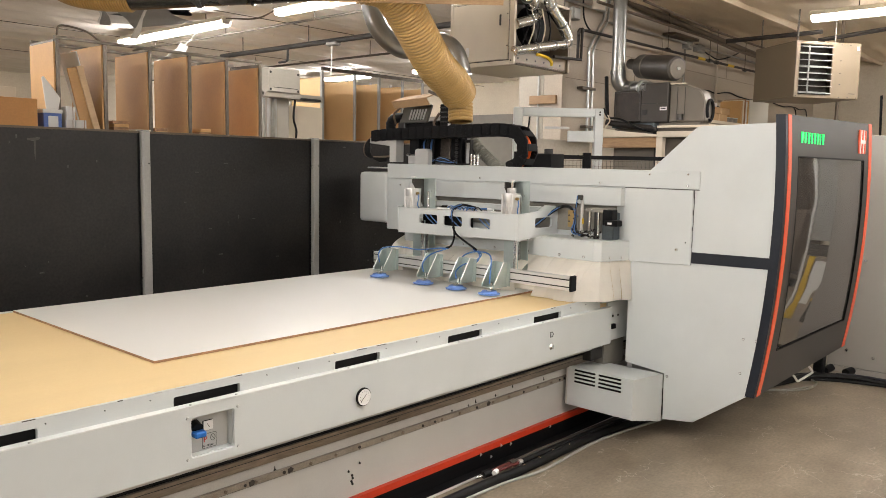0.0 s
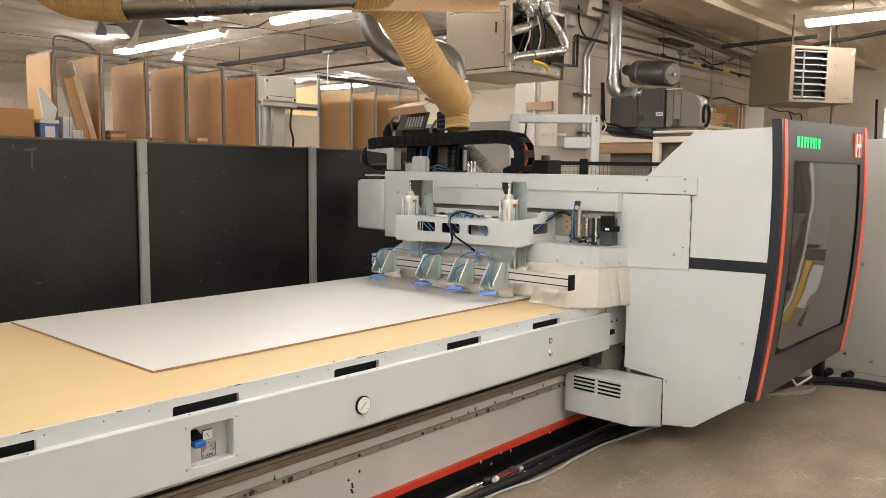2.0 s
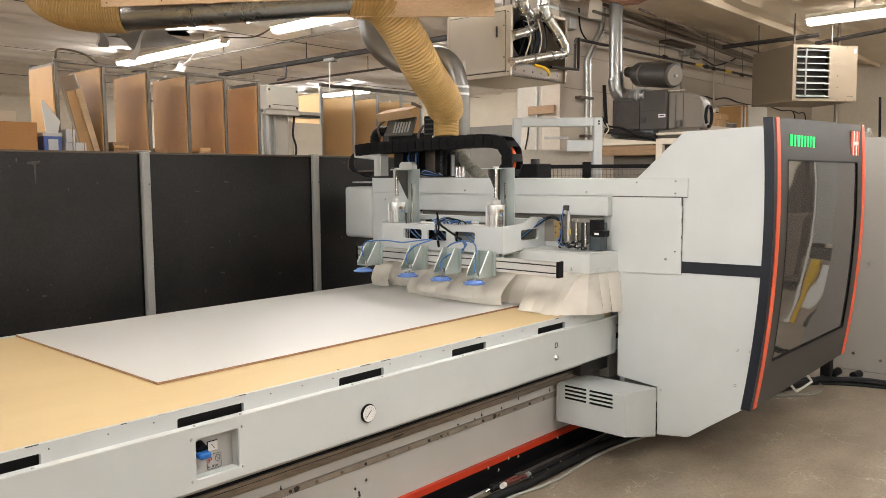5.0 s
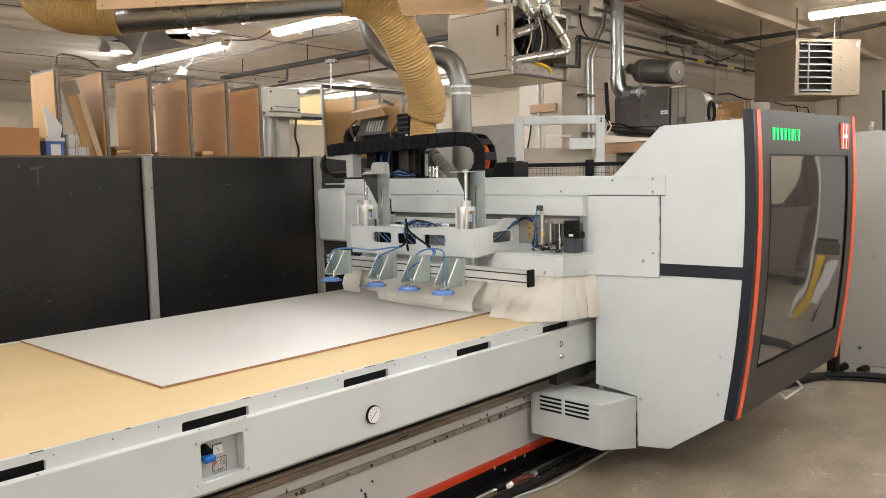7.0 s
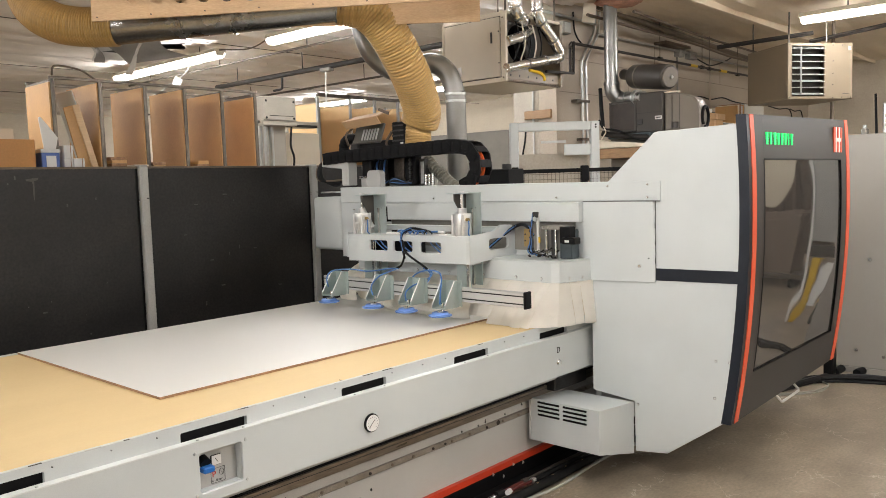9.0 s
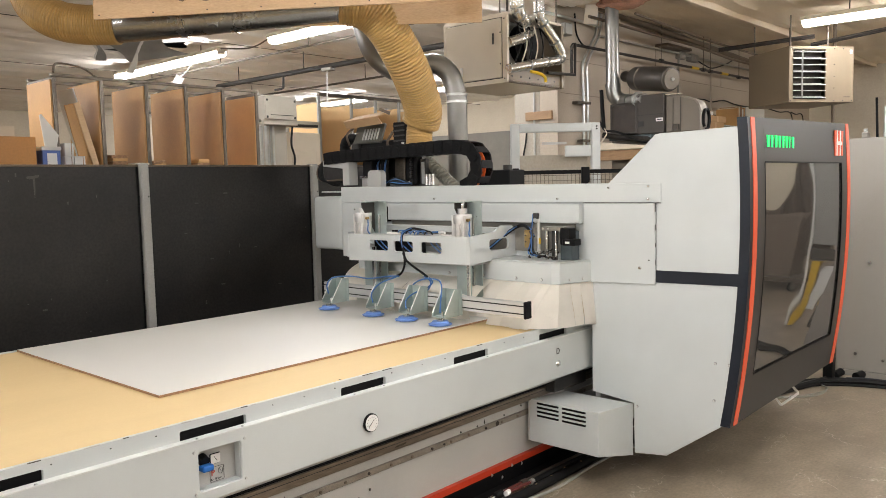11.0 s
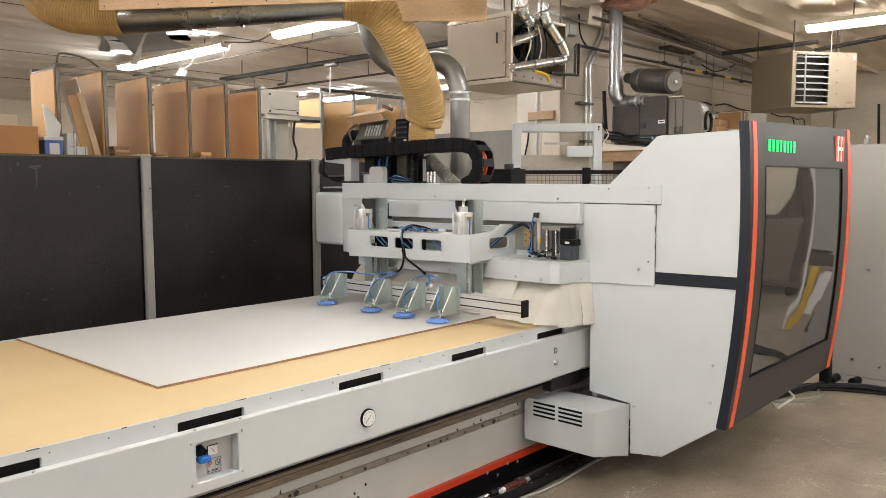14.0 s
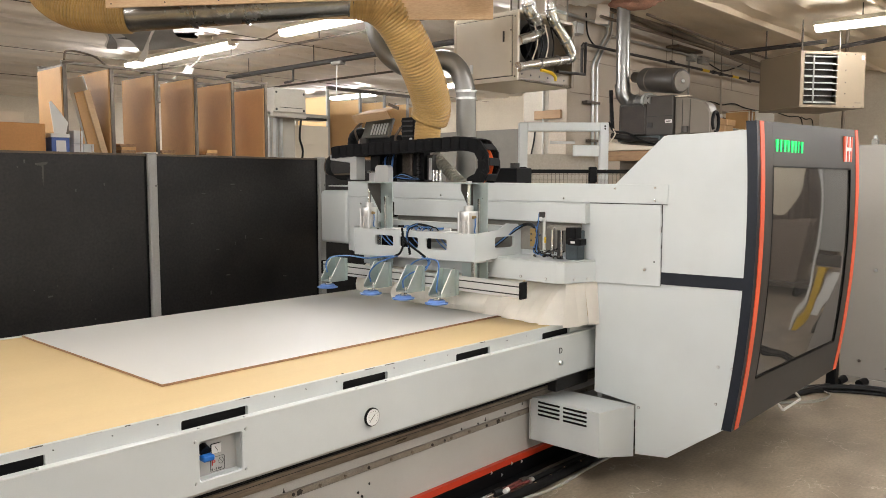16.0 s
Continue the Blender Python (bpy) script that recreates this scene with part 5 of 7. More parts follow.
def build_boom():
    o = Vector((2.6, 1.8, 2.63))
    t = thing("extraction_boom", o, "grey steel extraction pipe slung under a plywood trough", "pipe")
    a, b = Vector((2.158, 2.271, 2.589)), Vector((3.045, 1.316, 2.68))
    d = (b - a).normalized()
    part("pipe", rod(a, b, 0.1, 28), DARK_DUCT, t, "dull grey spiral pipe", True)
    for s in (0.29, 0.30, 0.52, 0.97):
        c = a.lerp(b, s)
        part("pipe_band", rod(c - d * 0.006, c + d * 0.006, 0.108, 28), DARK_DUCT, t, "", True)
    # trough of plywood with round holes
    side = Vector((0.676, -0.737, 0.0))
    out = Vector((-0.737, -0.676, 0.0))
    base = Vector((1.932, 2.069, 2.56))
    bm = prism([(0.0, 0.0), (2.1, 0.065), (2.1, 0.36), (0.0, 0.30)], 1, 0, 0.018, holes=[[(0.23 + 0.125 * k + 0.042 * math.cos(q), 0.125 + 0.042 * math.sin(q)) for q in np.linspace(0, 6.283, 17)[:-1]] for k in range(14)])
    m = Matrix((( side.x, -out.x, 0, base.x), (side.y, -out.y, 0, base.y), (0, 0, 1, base.z), (0, 0, 0, 1)))
    part("trough_side", turned(bm, m), WOOD, t, "plywood side with a row of round holes")
    bm = box(0, 2.1, 0.018, 0.14, 0.0, 0.018)
    bmesh.ops.transform(bm, matrix=Matrix.Rotation(-0.031, 4, "Y"), verts=bm.verts)
    bm2 = box(0, 2.1, 0.30, 0.318, 0.0, 0.33)
    part("trough_back", turned(bm2, m), WOOD, t)
    for k in range(8):
        q = base + side * (0.03 + 0.29 * k) + Vector((0, 0, 0.02 + 0.009 * k))
        part("screw", rod(q + out * 0.001, q + out * 0.004, 0.004, 8), CHARCOAL, t)
    # hose at the boom's far end
    pts = [(2.158, 2.271, 2.589), (2.038, 2.403, 2.594), (1.931, 2.524, 2.625), (1.87, 2.677, 2.722), (1.883, 2.834, 2.897), (1.911, 2.898, 3.1)]
    n = 68
    me = ring_mesh("hose_rib", 0.112, 0.98 / (n - 1), HOSE)
    h = part("feed_hose", rod((2.16, 2.27, 2.589), (2.14, 2.29, 2.59), 0.098, 20), HOSE, t, "amber ribbed hose rising to the ceiling")
    for p in hose_poses(pts, n):
        r = new("hose_rib", me)
        r.parent = h
        r.matrix_local = local(p, h)
    return t


# ---- behind the machine ----
def build_fence():
    fy = 2.40
    xs = [-0.312, 0.99, 2.292, 3.594, 4.896]
    f = thing("safety_fence", (2.3, fy, F), "matt black safety fence panels between grey square posts", "fence")
    for x in xs:
        t = part("post", box(x, x + 0.052, fy - 0.045, fy + 0.030, F, 1.795, 0.005), POST, f, "grey rectangular steel post")
        part("cap", box(x + 0.003, x + 0.049, fy - 0.042, fy + 0.027, 1.795, 1.801, 0.002), POST, t)
        part("foot_plate", box(x - 0.03, x + 0.082, fy - 0.07, fy + 0.06, F, F + 0.008), POST, t)
        part("rivet", screw((x + 0.040, fy - 0.045, 1.60), (0, -1, 0), 0.005), CHARCOAL, t)
        for z in (1.585, 1.60, 0.9, 0.4):
            part("clip", screw((x - 0.006, fy - 0.03, z), (0, -1, 0), 0.006), BRIGHT, t)
    for i, x in enumerate(xs[:-1]):
        a, b = x + 0.055, x + 1.299
        t = part("panel", box(a, b, fy - 0.012, fy + 0.012, 0.10, 1.782), FENCE, f, "scratched matt black panel")
        part("top_edge", box(a, b, fy - 0.018, fy + 0.018, 1.782, 1.795, 0.002), COPPER, t, "bare brown top edge")
        for u in (a, b - 0.012):
            part("side_edge", box(u, u + 0.012, fy - 0.016, fy - 0.0125, 0.10, 1.78), BLACK, t)
        random.seed(int(a * 100) + 900)
        for k in range(12):
            u, v = random.uniform(a + 0.08, b - 0.05), random.uniform(0.8, 1.75)
            w, h = random.uniform(0.003, 0.03), random.uniform(0.002, 0.010)
            if k % 3 == 0:
                w, h = h, w
            part("scratch", box(u, u + w, fy - 0.0135, fy - 0.012, v, v + h), SCUFF, t)
        if i == 1:
            part("tape_mark", prism([(u - 0.062, v - 0.004) for u, v in ((1.715, 1.733), (1.78, 1.74), (1.778, 1.728), (1.758, 1.722), (1.757, 1.66), (1.752, 1.61), (1.749, 1.66), (1.749, 1.718), (1.716, 1.722))], 1, fy - 0.0138, fy - 0.0115), OLD_GREY, t, "faded old tape mark")


def build_rack():
    y0, y1 = 3.60, 4.02
    xs = [2.307, 2.643, 2.991, 3.323, 3.661, 3.987]
    t = thing("sheet_rack", (3.15, 3.84, F), "bare steel tube rack with upright brown hardboard dividers", "rack", "sheet racks")
    for x in xs:
        for y in (y0, y1):
            part("upright", box(x - 0.013, x + 0.013, y - 0.015, y + 0.015, F, 2.45, 0.002), TUBE_STEEL, t)
        part("cross_bar", box(x - 0.013, x + 0.013, y0 + 0.02, y1 - 0.02, 2.42, 2.449), RACK_STEEL, t)
    for y in (y0, y1):
        part("top_bar", box(xs[0] - 0.02, xs[-1] + 0.02, y - 0.012, y + 0.012, 2.452, 2.474, 0.002), TUBE_STEEL, t)
        part("bottom_bar", box(xs[0], xs[-1], y - 0.018, y + 0.018, 0.2, 0.24), RACK_STEEL, t)
    heights = (2.43, 2.445, 2.435, 2.44, 2.435, 2.42)
    for x, h in zip(xs, heights):
        part("divider", box(x - 0.026, x - 0.014, y0 - 0.005, y1 + (0.10 if x > 2.4 else 0.0), 0.24, h, 0.001), MDF, t, "brown hardboard divider")
    part("shelf", box(xs[0], xs[-1], y0, y1, 1.60, 1.62), MDF, t)
    part("top_hose", sweep([(2.33, 3.65, 2.49), (2.40, 3.75, 2.57), (2.6, 3.8, 2.56), (2.75, 3.85, 2.49)], 0.008, 6, 24), COPPER, t, "thin brown hose", True)
    # things stored on the rack
    for a, y_, wd, dp, hh, tilt, m, lab in ((2.560, 3.602, 0.044, 0.012, 0.66, -12.5, MDF, "orange-brown board leaning"), (2.628, 3.588, 0.022, 0.10, 0.68, -14.6, WOOD, "drilled thick wooden strip leaning"), (2.652, 3.62, 0.004, 0.30, 0.79, -14.9, MELAMINE, "white panel leaning")):
        b = turned(box(-wd, wd, 0, dp, 0, hh, 0.002), pose(a, y_, 1.621, 0, tilt, 0))
        if m is WOOD:
            for k in range(7):
                b = turned(rod((0, -0.002, 0.10 + 0.085 * k), (0, 0.004, 0.10 + 0.085 * k), 0.005, 8), pose(a, y_, 1.621, 0, tilt, 0), b)
        solid("board_offcut", b, m, (a, y_, 1.621), lab + " against the rack divider", "board", "stored offcuts")
    b = prism([(2.20, 1.952), (2.276, 1.953), (2.294, 2.037), (2.232, 2.12), (2.185, 2.179), (2.175, 2.17)], 1, 3.53, 3.545)
    solid("white_offcut", b, MELAMINE, (2.2, 3.53, 1.952), "small white panel standing on the blue carton", "board", "stored offcuts")
    for k, (xa, xb, zt) in enumerate(((2.338, 2.40, 1.985), (2.335, 2.398, 1.89), (2.402, 2.478, 1.893))):
        z_ = 1.62 if k else 1.891
        bx = thing("small_white_box", (xa, 3.56, z_), "small white box on the rack shelf", "box", "small boxes")
        part("carton", box(xa, xb, 3.55, 3.70, z_, zt, 0.002), MELAMINE, bx)
        part("lid_seam", box(xb - 0.018, xb - 0.014, 3.5485, 3.55, z_, zt), CHIP, bx)
    random.seed(5)
    for x, w_, n, top in ((2.69, 0.118, 12, 1.907), (3.02, 0.10, 10, 1.868), (3.40, 0.10, 9, 1.88)):
        for i in range(n):
            z_ = 1.621 + i * (top - 1.621) / n
            solid("hardboard_strip", box(x + random.uniform(-0.006, 0.006), x + w_, 3.58, 3.80, z_, z_ + (top - 1.621) / n - 0.002, 0.001), (MDF, CHIP)[i % 2], (x + 0.05, 3.7, z_), "flat brown hardboard strip on the rack", "board", "stored strips")
    solid("pale_strip", box(2.861, 2.975, 3.57, 3.70, 1.621, 1.848, 0.002), CREAM, (2.9, 3.6, 1.621), "pale block standing on the rack", "board", "stored strips")
    # farther rack of the same kind
    t2 = thing("sheet_rack", (7.0, 5.7, F), "far steel tube rack with pale board dividers", "rack", "sheet racks")
    xs2 = [6.18, 6.71, 7.13, 7.56, 7.95]
    for x in xs2:
        part("upright", box(x - 0.015, x + 0.015, 5.46, 5.49, F, 2.74), POST, t2)
        part("divider", box(x + 0.02, x + 0.032, 5.50, 6.1, 0.2, 2.66), PALE_MDF, t2, "pale board divider")
        part("upright", box(x - 0.015, x + 0.015, 6.1, 6.13, F, 2.74), POST, t2)
    part("back_board", box(xs2[0], xs2[-1] + 0.4, 6.15, 6.17, 0.2, 2.70), PALE_MDF, t2, "pale orange-brown boards")
    part("top_bar", box(xs2[0], xs2[-1], 5.46, 5.50, 2.74, 2.78), RACK_STEEL, t2)
    # stacked material left of the rack
    solid("brown_board", box(1.05, 2.09, 3.40, 3.75, F, 2.012, 0.003), ORANGE_MDF, (1.5, 3.5, 0), "thick brown board standing behind the fence", "board", "stored offcuts")
    solid("white_board", box(0.9, 2.10, 3.80, 3.82, F, 2.11, 0.002), CREAM, (1.5, 3.81, 0), "white sheet standing behind the brown stack", "board", "stored offcuts")
    t3 = thing("blue_carton", (2.17, 3.40, 1.45), "small blue and white carton behind the fence", "box")
    part("carton", box(2.135, 2.255, 3.42, 3.56, 1.45, 1.925, 0.003), BLUE_PAPER, t3)
    part("lid", box(2.13, 2.26, 3.415, 3.565, 1.925, 1.951, 0.003), MELAMINE, t3, "white lid")
    part("label", box(2.165, 2.23, 3.418, 3.42, 1.82, 1.905), PAPER, t3)
    solid("carton_stand", box(2.11, 2.27, 3.40, 3.58, F, 1.45, 0.003), POST, (2.17, 3.4, 0), "grey stand under the carton", "stand")


def build_far_machine():
    t = thing("column_machine", (5.3, 5.2, F), "cream-grey machine column with a round-cornered head", "machine")
    part("column", box(5.06, 5.34, 5.0, 5.4, F, 2.35, 0.01), MACHINE_CREAM, t)
    part("head", box(4.98, 5.40, 4.88, 5.4, 2.36, 2.62, 0.01), MACHINE_CREAM, t, "dull grey head with bolts")
    part("head_seam", box(5.05, 5.36, 4.876, 4.88, 2.41, 2.416), CHARCOAL, t)
    part("carriage_plate", box(4.97, 5.42, 4.90, 4.95, 2.31, 2.37, 0.004), MACHINE_CREAM, t)
    for u, v in ((5.01, 2.57), (5.37, 2.57), (5.01, 2.39), (5.37, 2.39)):
        part("bolt", screw((u, 4.88, v), (0, -1, 0), 0.014), CHARCOAL, t)
    for a in (4.96, 5.04, 5.11):
        part("guide", box(a, a + 0.03, 4.95, 5.0, 1.2, 2.3, 0.004), STEEL, t)
    part("cable", sweep([(5.38, 4.95, 2.3), (5.36, 4.95, 2.1), (5.40, 4.95, 1.95), (5.36, 4.95, 1.7), (5.36, 4.95, 1.4)], 0.012, 6, 24), RUBBER, t, "", True)
    part("door", box(5.46, 6.05, 5.3, 5.4, F, 2.27, 0.008), CREAM, t, "cream cabinet door")
    part("door_panel", box(5.62, 5.98, 5.295, 5.3, 0.6, 2.05, 0.004), CREAM, t)
    part("door_head", box(5.44, 6.0, 5.25, 5.45, 2.33, 2.40, 0.006), MACHINE_CREAM, t)
    part("door_slot", box(5.46, 5.98, 5.245, 5.25, 2.33, 2.36), CHARCOAL, t)


def build_heater_cabinet():
    x0, x1, y0, y1, z0, z1 = 4.70, 5.40, 1.40, 2.03, 2.375, 2.87
    t = thing("ceiling_cabinet", (5.0, 1.75, z0), "cream sheet-metal cabinet hung under the ceiling", "cabinet")
    part("bottom", box(x0, x1, y0, y1, z0, z0 + 0.02, 0.002), CREAM, t)
    part("door", box(x0 - 0.02, x0 - 0.003, y0 + 0.055, y1 - 0.03, z0 + 0.04, z1 - 0.02, 0.003), CREAM, t, "closed cream door")
    part("door_gap", box(x0 - 0.004, x0, y0 + 0.04, y1 - 0.02, z0 + 0.03, z1 - 0.012), CHARCOAL, t)
    for e in ((y0, y0 + 0.045, z0, z1), (y1 - 0.025, y1, z0, z1), (y0 + 0.045, y1 - 0.025, z0, z0 + 0.033), (y0 + 0.045, y1 - 0.025, z1 - 0.014, z1)):
        part("door_frame", box(x0 - 0.016, x0 + 0.01, *e, 0.002), CREAM, t)
    for y_, z_ in ((y0 + 0.022, z0 + 0.03), (y0 + 0.022, z1 - 0.03), (y0 + 0.06, z0 + 0.14), (y0 + 0.06, z0 + 0.37)):
        part("screw", screw((x0 - 0.02, y_, z_), (-1, 0, 0), 0.006), CHARCOAL, t)
    part("hinge", box(x0 - 0.026, x0 - 0.018, y1 - 0.20, y1 - 0.17, z0 + 0.08, z0 + 0.15, 0.002), PAPER, t)
    part("side_flange", box(x1 - 0.03, x1, y0 - 0.02, y0, z0, z1, 0.002), TAN, t)
    part("latch", box(x0 - 0.026, x0 - 0.018, y0 + 0.12, y0 + 0.135, z0 + 0.29, z0 + 0.37, 0.002), OLD_GREY, t, "recessed latch")
    part("back", box(x1 - 0.02, x1, y0, y1, z0, z1), TAN, t)
    part("far_side", box(x0, x1, y1 - 0.02, y1, z0, z1), CREAM, t)
    part("top", box(x0, x1, y0, y1, z1, z1 + 0.02), CREAM, t)
    part("inside", box(x0 + 0.02, x1 - 0.02, y0 + 0.16, y0 + 0.18, z0 + 0.02, z1), BODY_TAN, t)
    part("lower_side", box(x0, x1, y0, y0 + 0.02, z0, z0 + 0.10, 0.002), TAN, t)
    f = part("fan", rod((x0 + 0.36, y0 + 0.10, z0 + 0.33), (x0 + 0.36, y0 + 0.16, z0 + 0.33), 0.15, 24), BLACK, t, "black fan", True)
    for k in range(7):
        a = radians(51 * k)
        part("blade", turned(box(0.02, 0.12, -0.006, 0.006, -0.03, 0.03), pose(x0 + 0.36, y0 + 0.085, z0 + 0.33, 0, math.degrees(a), 25)), OLD_GREY, f)
    ya = y0 - 0.04
    for pts, r in (([(4.70, ya + 0.04, 2.665), (4.84, ya + 0.02, 2.71), (5.00, ya + 0.06, 2.775)], 0.038),
                   ([(4.75, ya, 3.12), (4.76, ya, 2.93), (4.80, ya + 0.01, 2.87), (4.88, ya + 0.03, 2.84), (4.95, ya + 0.06, 2.84)], 0.05),
                   ([(5.02, ya - 0.02, 3.12), (5.01, ya - 0.02, 2.93), (5.06, ya - 0.02, 2.84), (5.20, ya - 0.03, 2.72), (5.28, ya - 0.03, 2.64)], 0.043),
                   ([(5.28, ya - 0.03, 2.64), (5.29, ya - 0.03, 2.60), (5.24, ya - 0.02, 2.58), (5.10, ya - 0.02, 2.555), (4.90, ya, 2.515), (4.68, ya + 0.03, 2.47)], 0.037)):
        d_ = part("foil_duct", sweep(pts, r, 16, 30), BRIGHT, t, "shiny round duct", True)
        for a_, b_ in zip(pts[1:-1], pts[2:]):
            q_ = (Vector(b_) - Vector(a_)).normalized() * 0.008
            part("duct_seam", rod(Vector(a_) - q_, Vector(a_) + q_, r * 1.06, 16), DUCT, d_, "", True)
    part("yellow_wire", sweep([(4.84, y0 - 0.10, 2.455), (4.95, y0 - 0.11, 2.445), (5.01, y0 - 0.11, 2.42), (5.03, y0 - 0.1, 2.395)], 0.012, 6, 20), YELLOW, t, "", True)
    for k in range(5):
        part("wire", sweep([(x0 + 0.1 + 0.07 * k, y0 - 0.01, z0 + 0.45), (x0 + 0.12 + 0.07 * k, y0 - 0.03, z0 + 0.3), (x0 + 0.06 + 0.08 * k, y0 - 0.02, z0 + 0.16)], 0.006, 6, 16), (RUBBER, CREAM)[k % 2], t, "", True)
    for k in range(6):
        part("screw", screw((x0 + 0.04 + 0.11 * k, y0, z0 + 0.05), (0, -1, 0), 0.008), CHARCOAL, t)
    for x in (x0 + 0.03, x1 - 0.03):
        for y in (y0 + 0.03, y1 - 0.03):
            part("hanger", rod((x, y, z1), (x, y, CEIL + 0.05), 0.008, 6), RACK_STEEL, t)


def build_ducts():
    t = thing("steel_duct", (4.1, 1.8, 1.8), "dull steel duct curving down from the ceiling", "duct", "steel ducts")
    part("bend", sweep([(3.90, 2.085, 3.2), (3.899, 2.081, 2.934), (3.881, 2.079, 2.781), (3.913, 2.015, 2.578), (4.005, 1.899, 2.455), (4.101, 1.796, 2.46), (4.201, 1.694, 2.498), (4.269, 1.61, 2.427), (4.294, 1.56, 2.265)], 0.072, 24, 60), DUCT, t, "", True)
    part("drop", rod((4.294, 1.56, 2.265), (4.37, 1.62, 0.9), 0.072, 28), DUCT, t, "", True)
    for z in (2.27, 2.22):
        part("collar", rod((4.294, 1.56, z - 0.008), (4.294, 1.56, z + 0.008), 0.077, 28), STEEL, t, "", True)
    part("support", box(4.2, 4.5, 1.5, 1.8, F, 0.9), GREY2, t)
    t = thing("flue_duct", (6.55, 1.45, 2.3), "shiny vertical flue with an elbow into the unit", "duct", "steel ducts")
    part("pipe", rod((6.53, 1.60, 3.25), (6.50, 1.575, 2.49), 0.062, 24), DUCT, t, "", True)
    part("elbow", sweep([(6.50, 1.575, 2.50), (6.505, 1.56, 2.41), (6.53, 1.50, 2.355), (6.50, 1.40, 2.345)], 0.070, 20, 24), DUCT, t, "galvanised elbow", True)
    part("collar", rod((6.501, 1.577, 2.515), (6.50, 1.575, 2.49), 0.073, 24), DUCT, t, "", True)
    part("stub", rod((6.50, 1.42, 2.346), (6.42, 1.207, 2.339), 0.055, 18), DUCT, t, "", True)
    part("collar", rod((6.455, 1.30, 2.342), (6.443, 1.27, 2.341), 0.075, 18), STEEL, t, "", True)


def build_burner():
    t = thing("burner_unit", (6.7, 1.1, F), "old dark grey oil-burner unit with a round tank on top", "heater")
    part("tank", rod((6.60, 1.40, 2.555), (6.42, 0.96, 2.49), 0.108, 28, None, None, 0.02), OLD_GREY, t, "dark cylindrical tank", True)
    part("tank_band", rod((6.56, 1.30, 2.54), (6.553, 1.285, 2.538), 0.111, 28), BODY_TAN, t, "", True)
    part("tank_end", rod((6.42, 0.961, 2.49), (6.415, 0.948, 2.488), 0.085, 24), BODY_TAN, t, "", True)
    part("tank_knob", rod((6.415, 0.95, 2.488), (6.405, 0.93, 2.486), 0.014, 10), STEEL, t, "", True)
    part("tank_neck", rod((6.70, 1.56, 2.60), (6.60, 1.40, 2.555), 0.05, 14), OLD_GREY, t, "", True)
    part("left_box", box(6.40, 6.58, 1.266, 1.54, 2.04, 2.32, 0.008), OLD_GREY, t, "dark box")
    part("grille", box(6.394, 6.40, 1.285, 1.52, 2.06, 2.30), BROWN_BLACK, t, "sooty brown grille")
    part("grille_frame", prism([(1.268, 2.045), (1.538, 2.045), (1.538, 2.315), (1.268, 2.315)], 0, 6.388, 6.40, 0.002, holes=[[(1.285, 2.06), (1.52, 2.06), (1.52, 2.30), (1.285, 2.30)]]), OLD_GREY, t)
    part("middle_box", box(6.38, 6.58, 1.007, 1.264, 2.03, 2.375, 0.010, seg=2), OLD_GREY, t, "dark grey casing")
    part("panel_seam", box(6.377, 6.382, 1.01, 1.26, 2.195, 2.20), INK, t)
    part("plate", box(6.376, 6.382, 1.015, 1.08, 2.135, 2.165), PAPER, t, "small plate")
    part("plate_bar", box(6.374, 6.377, 1.025, 1.07, 2.146, 2.155), INK, t)
    part("latch", box(6.374, 6.382, 1.20, 1.25, 2.10, 2.145, 0.002), INK, t)
    body = [(1.003, 2.03), (1.003, 2.355), (0.86, 2.345), (0.735, 2.30), (0.70, 2.26), (0.68, 2.20), (0.675, 2.03)]
    part("right_body", prism(body, 0, 6.40, 6.56, 0.012), BODY_TAN, t, "rounded warm grey body", True)
    for y_ in (0.93, 0.86):
        part("body_seam", box(6.396, 6.40, y_ - 0.002, y_ + 0.002, 2.04, 2.33), OLD_GREY, t)
    part("strap", box(6.395, 6.43, 0.86, 1.0, 2.356, 2.364), CREAM, t, "cream strap")
    part("vent_ring", sweep([(6.48 + 0.06 * math.cos(radians(q)), 0.668, 2.13 + 0.085 * math.sin(radians(q))) for q in range(-100, 250, 25)], 0.014, 8, 40), BLACK, t, "black vent ring", True)
    part("drain_elbow", rod((6.39, 0.90, 2.05), (6.39, 0.90, 2.10), 0.03, 12), OLD_GREY, t, "", True)
    part("black_pipe", sweep([(6.3, 1.56, 2.04), (6.32, 1.45, 2.02), (6.33, 1.30, 2.0), (6.33, 1.18, 1.985), (6.36, 1.10, 1.95), (6.36, 1.07, 1.6)], 0.026, 12, 24), DARK_PIPE, t, "black pipe", True)
    part("drip_tray", box(6.33, 6.58, 1.10, 1.52, 1.985, 2.028, 0.006), STEEL_BLUE, t, "dark steel tray under the casing")
    part("pale_lead", sweep([(6.27, 1.53, 2.10), (6.26, 1.50, 2.05), (6.27, 1.54, 2.0), (6.28, 1.58, 1.95), (6.3, 1.62, 1.9)], 0.006, 6, 30), CREAM, t, "thin cream lead", True)
    part("stand", box(6.42, 6.58, 0.72, 1.54, F, 2.03), BODY_TAN, t)
    part("black_lead", sweep([(6.28, 1.58, 2.16), (6.27, 1.52, 2.08), (6.28, 1.40, 2.06), (6.3, 1.2, 1.97), (6.4, 0.95, 1.93)], 0.010, 6, 30), RUBBER, t, "", True)
    part("black_lead", sweep([(6.34, 1.60, 2.45), (6.33, 1.585, 2.3), (6.34, 1.575, 2.1)], 0.018, 8, 20), RUBBER, t, "", True)
    t = thing("white_rail_frame", (6.7, 0.8, F), "white painted shelf frame under the burner", "frame")
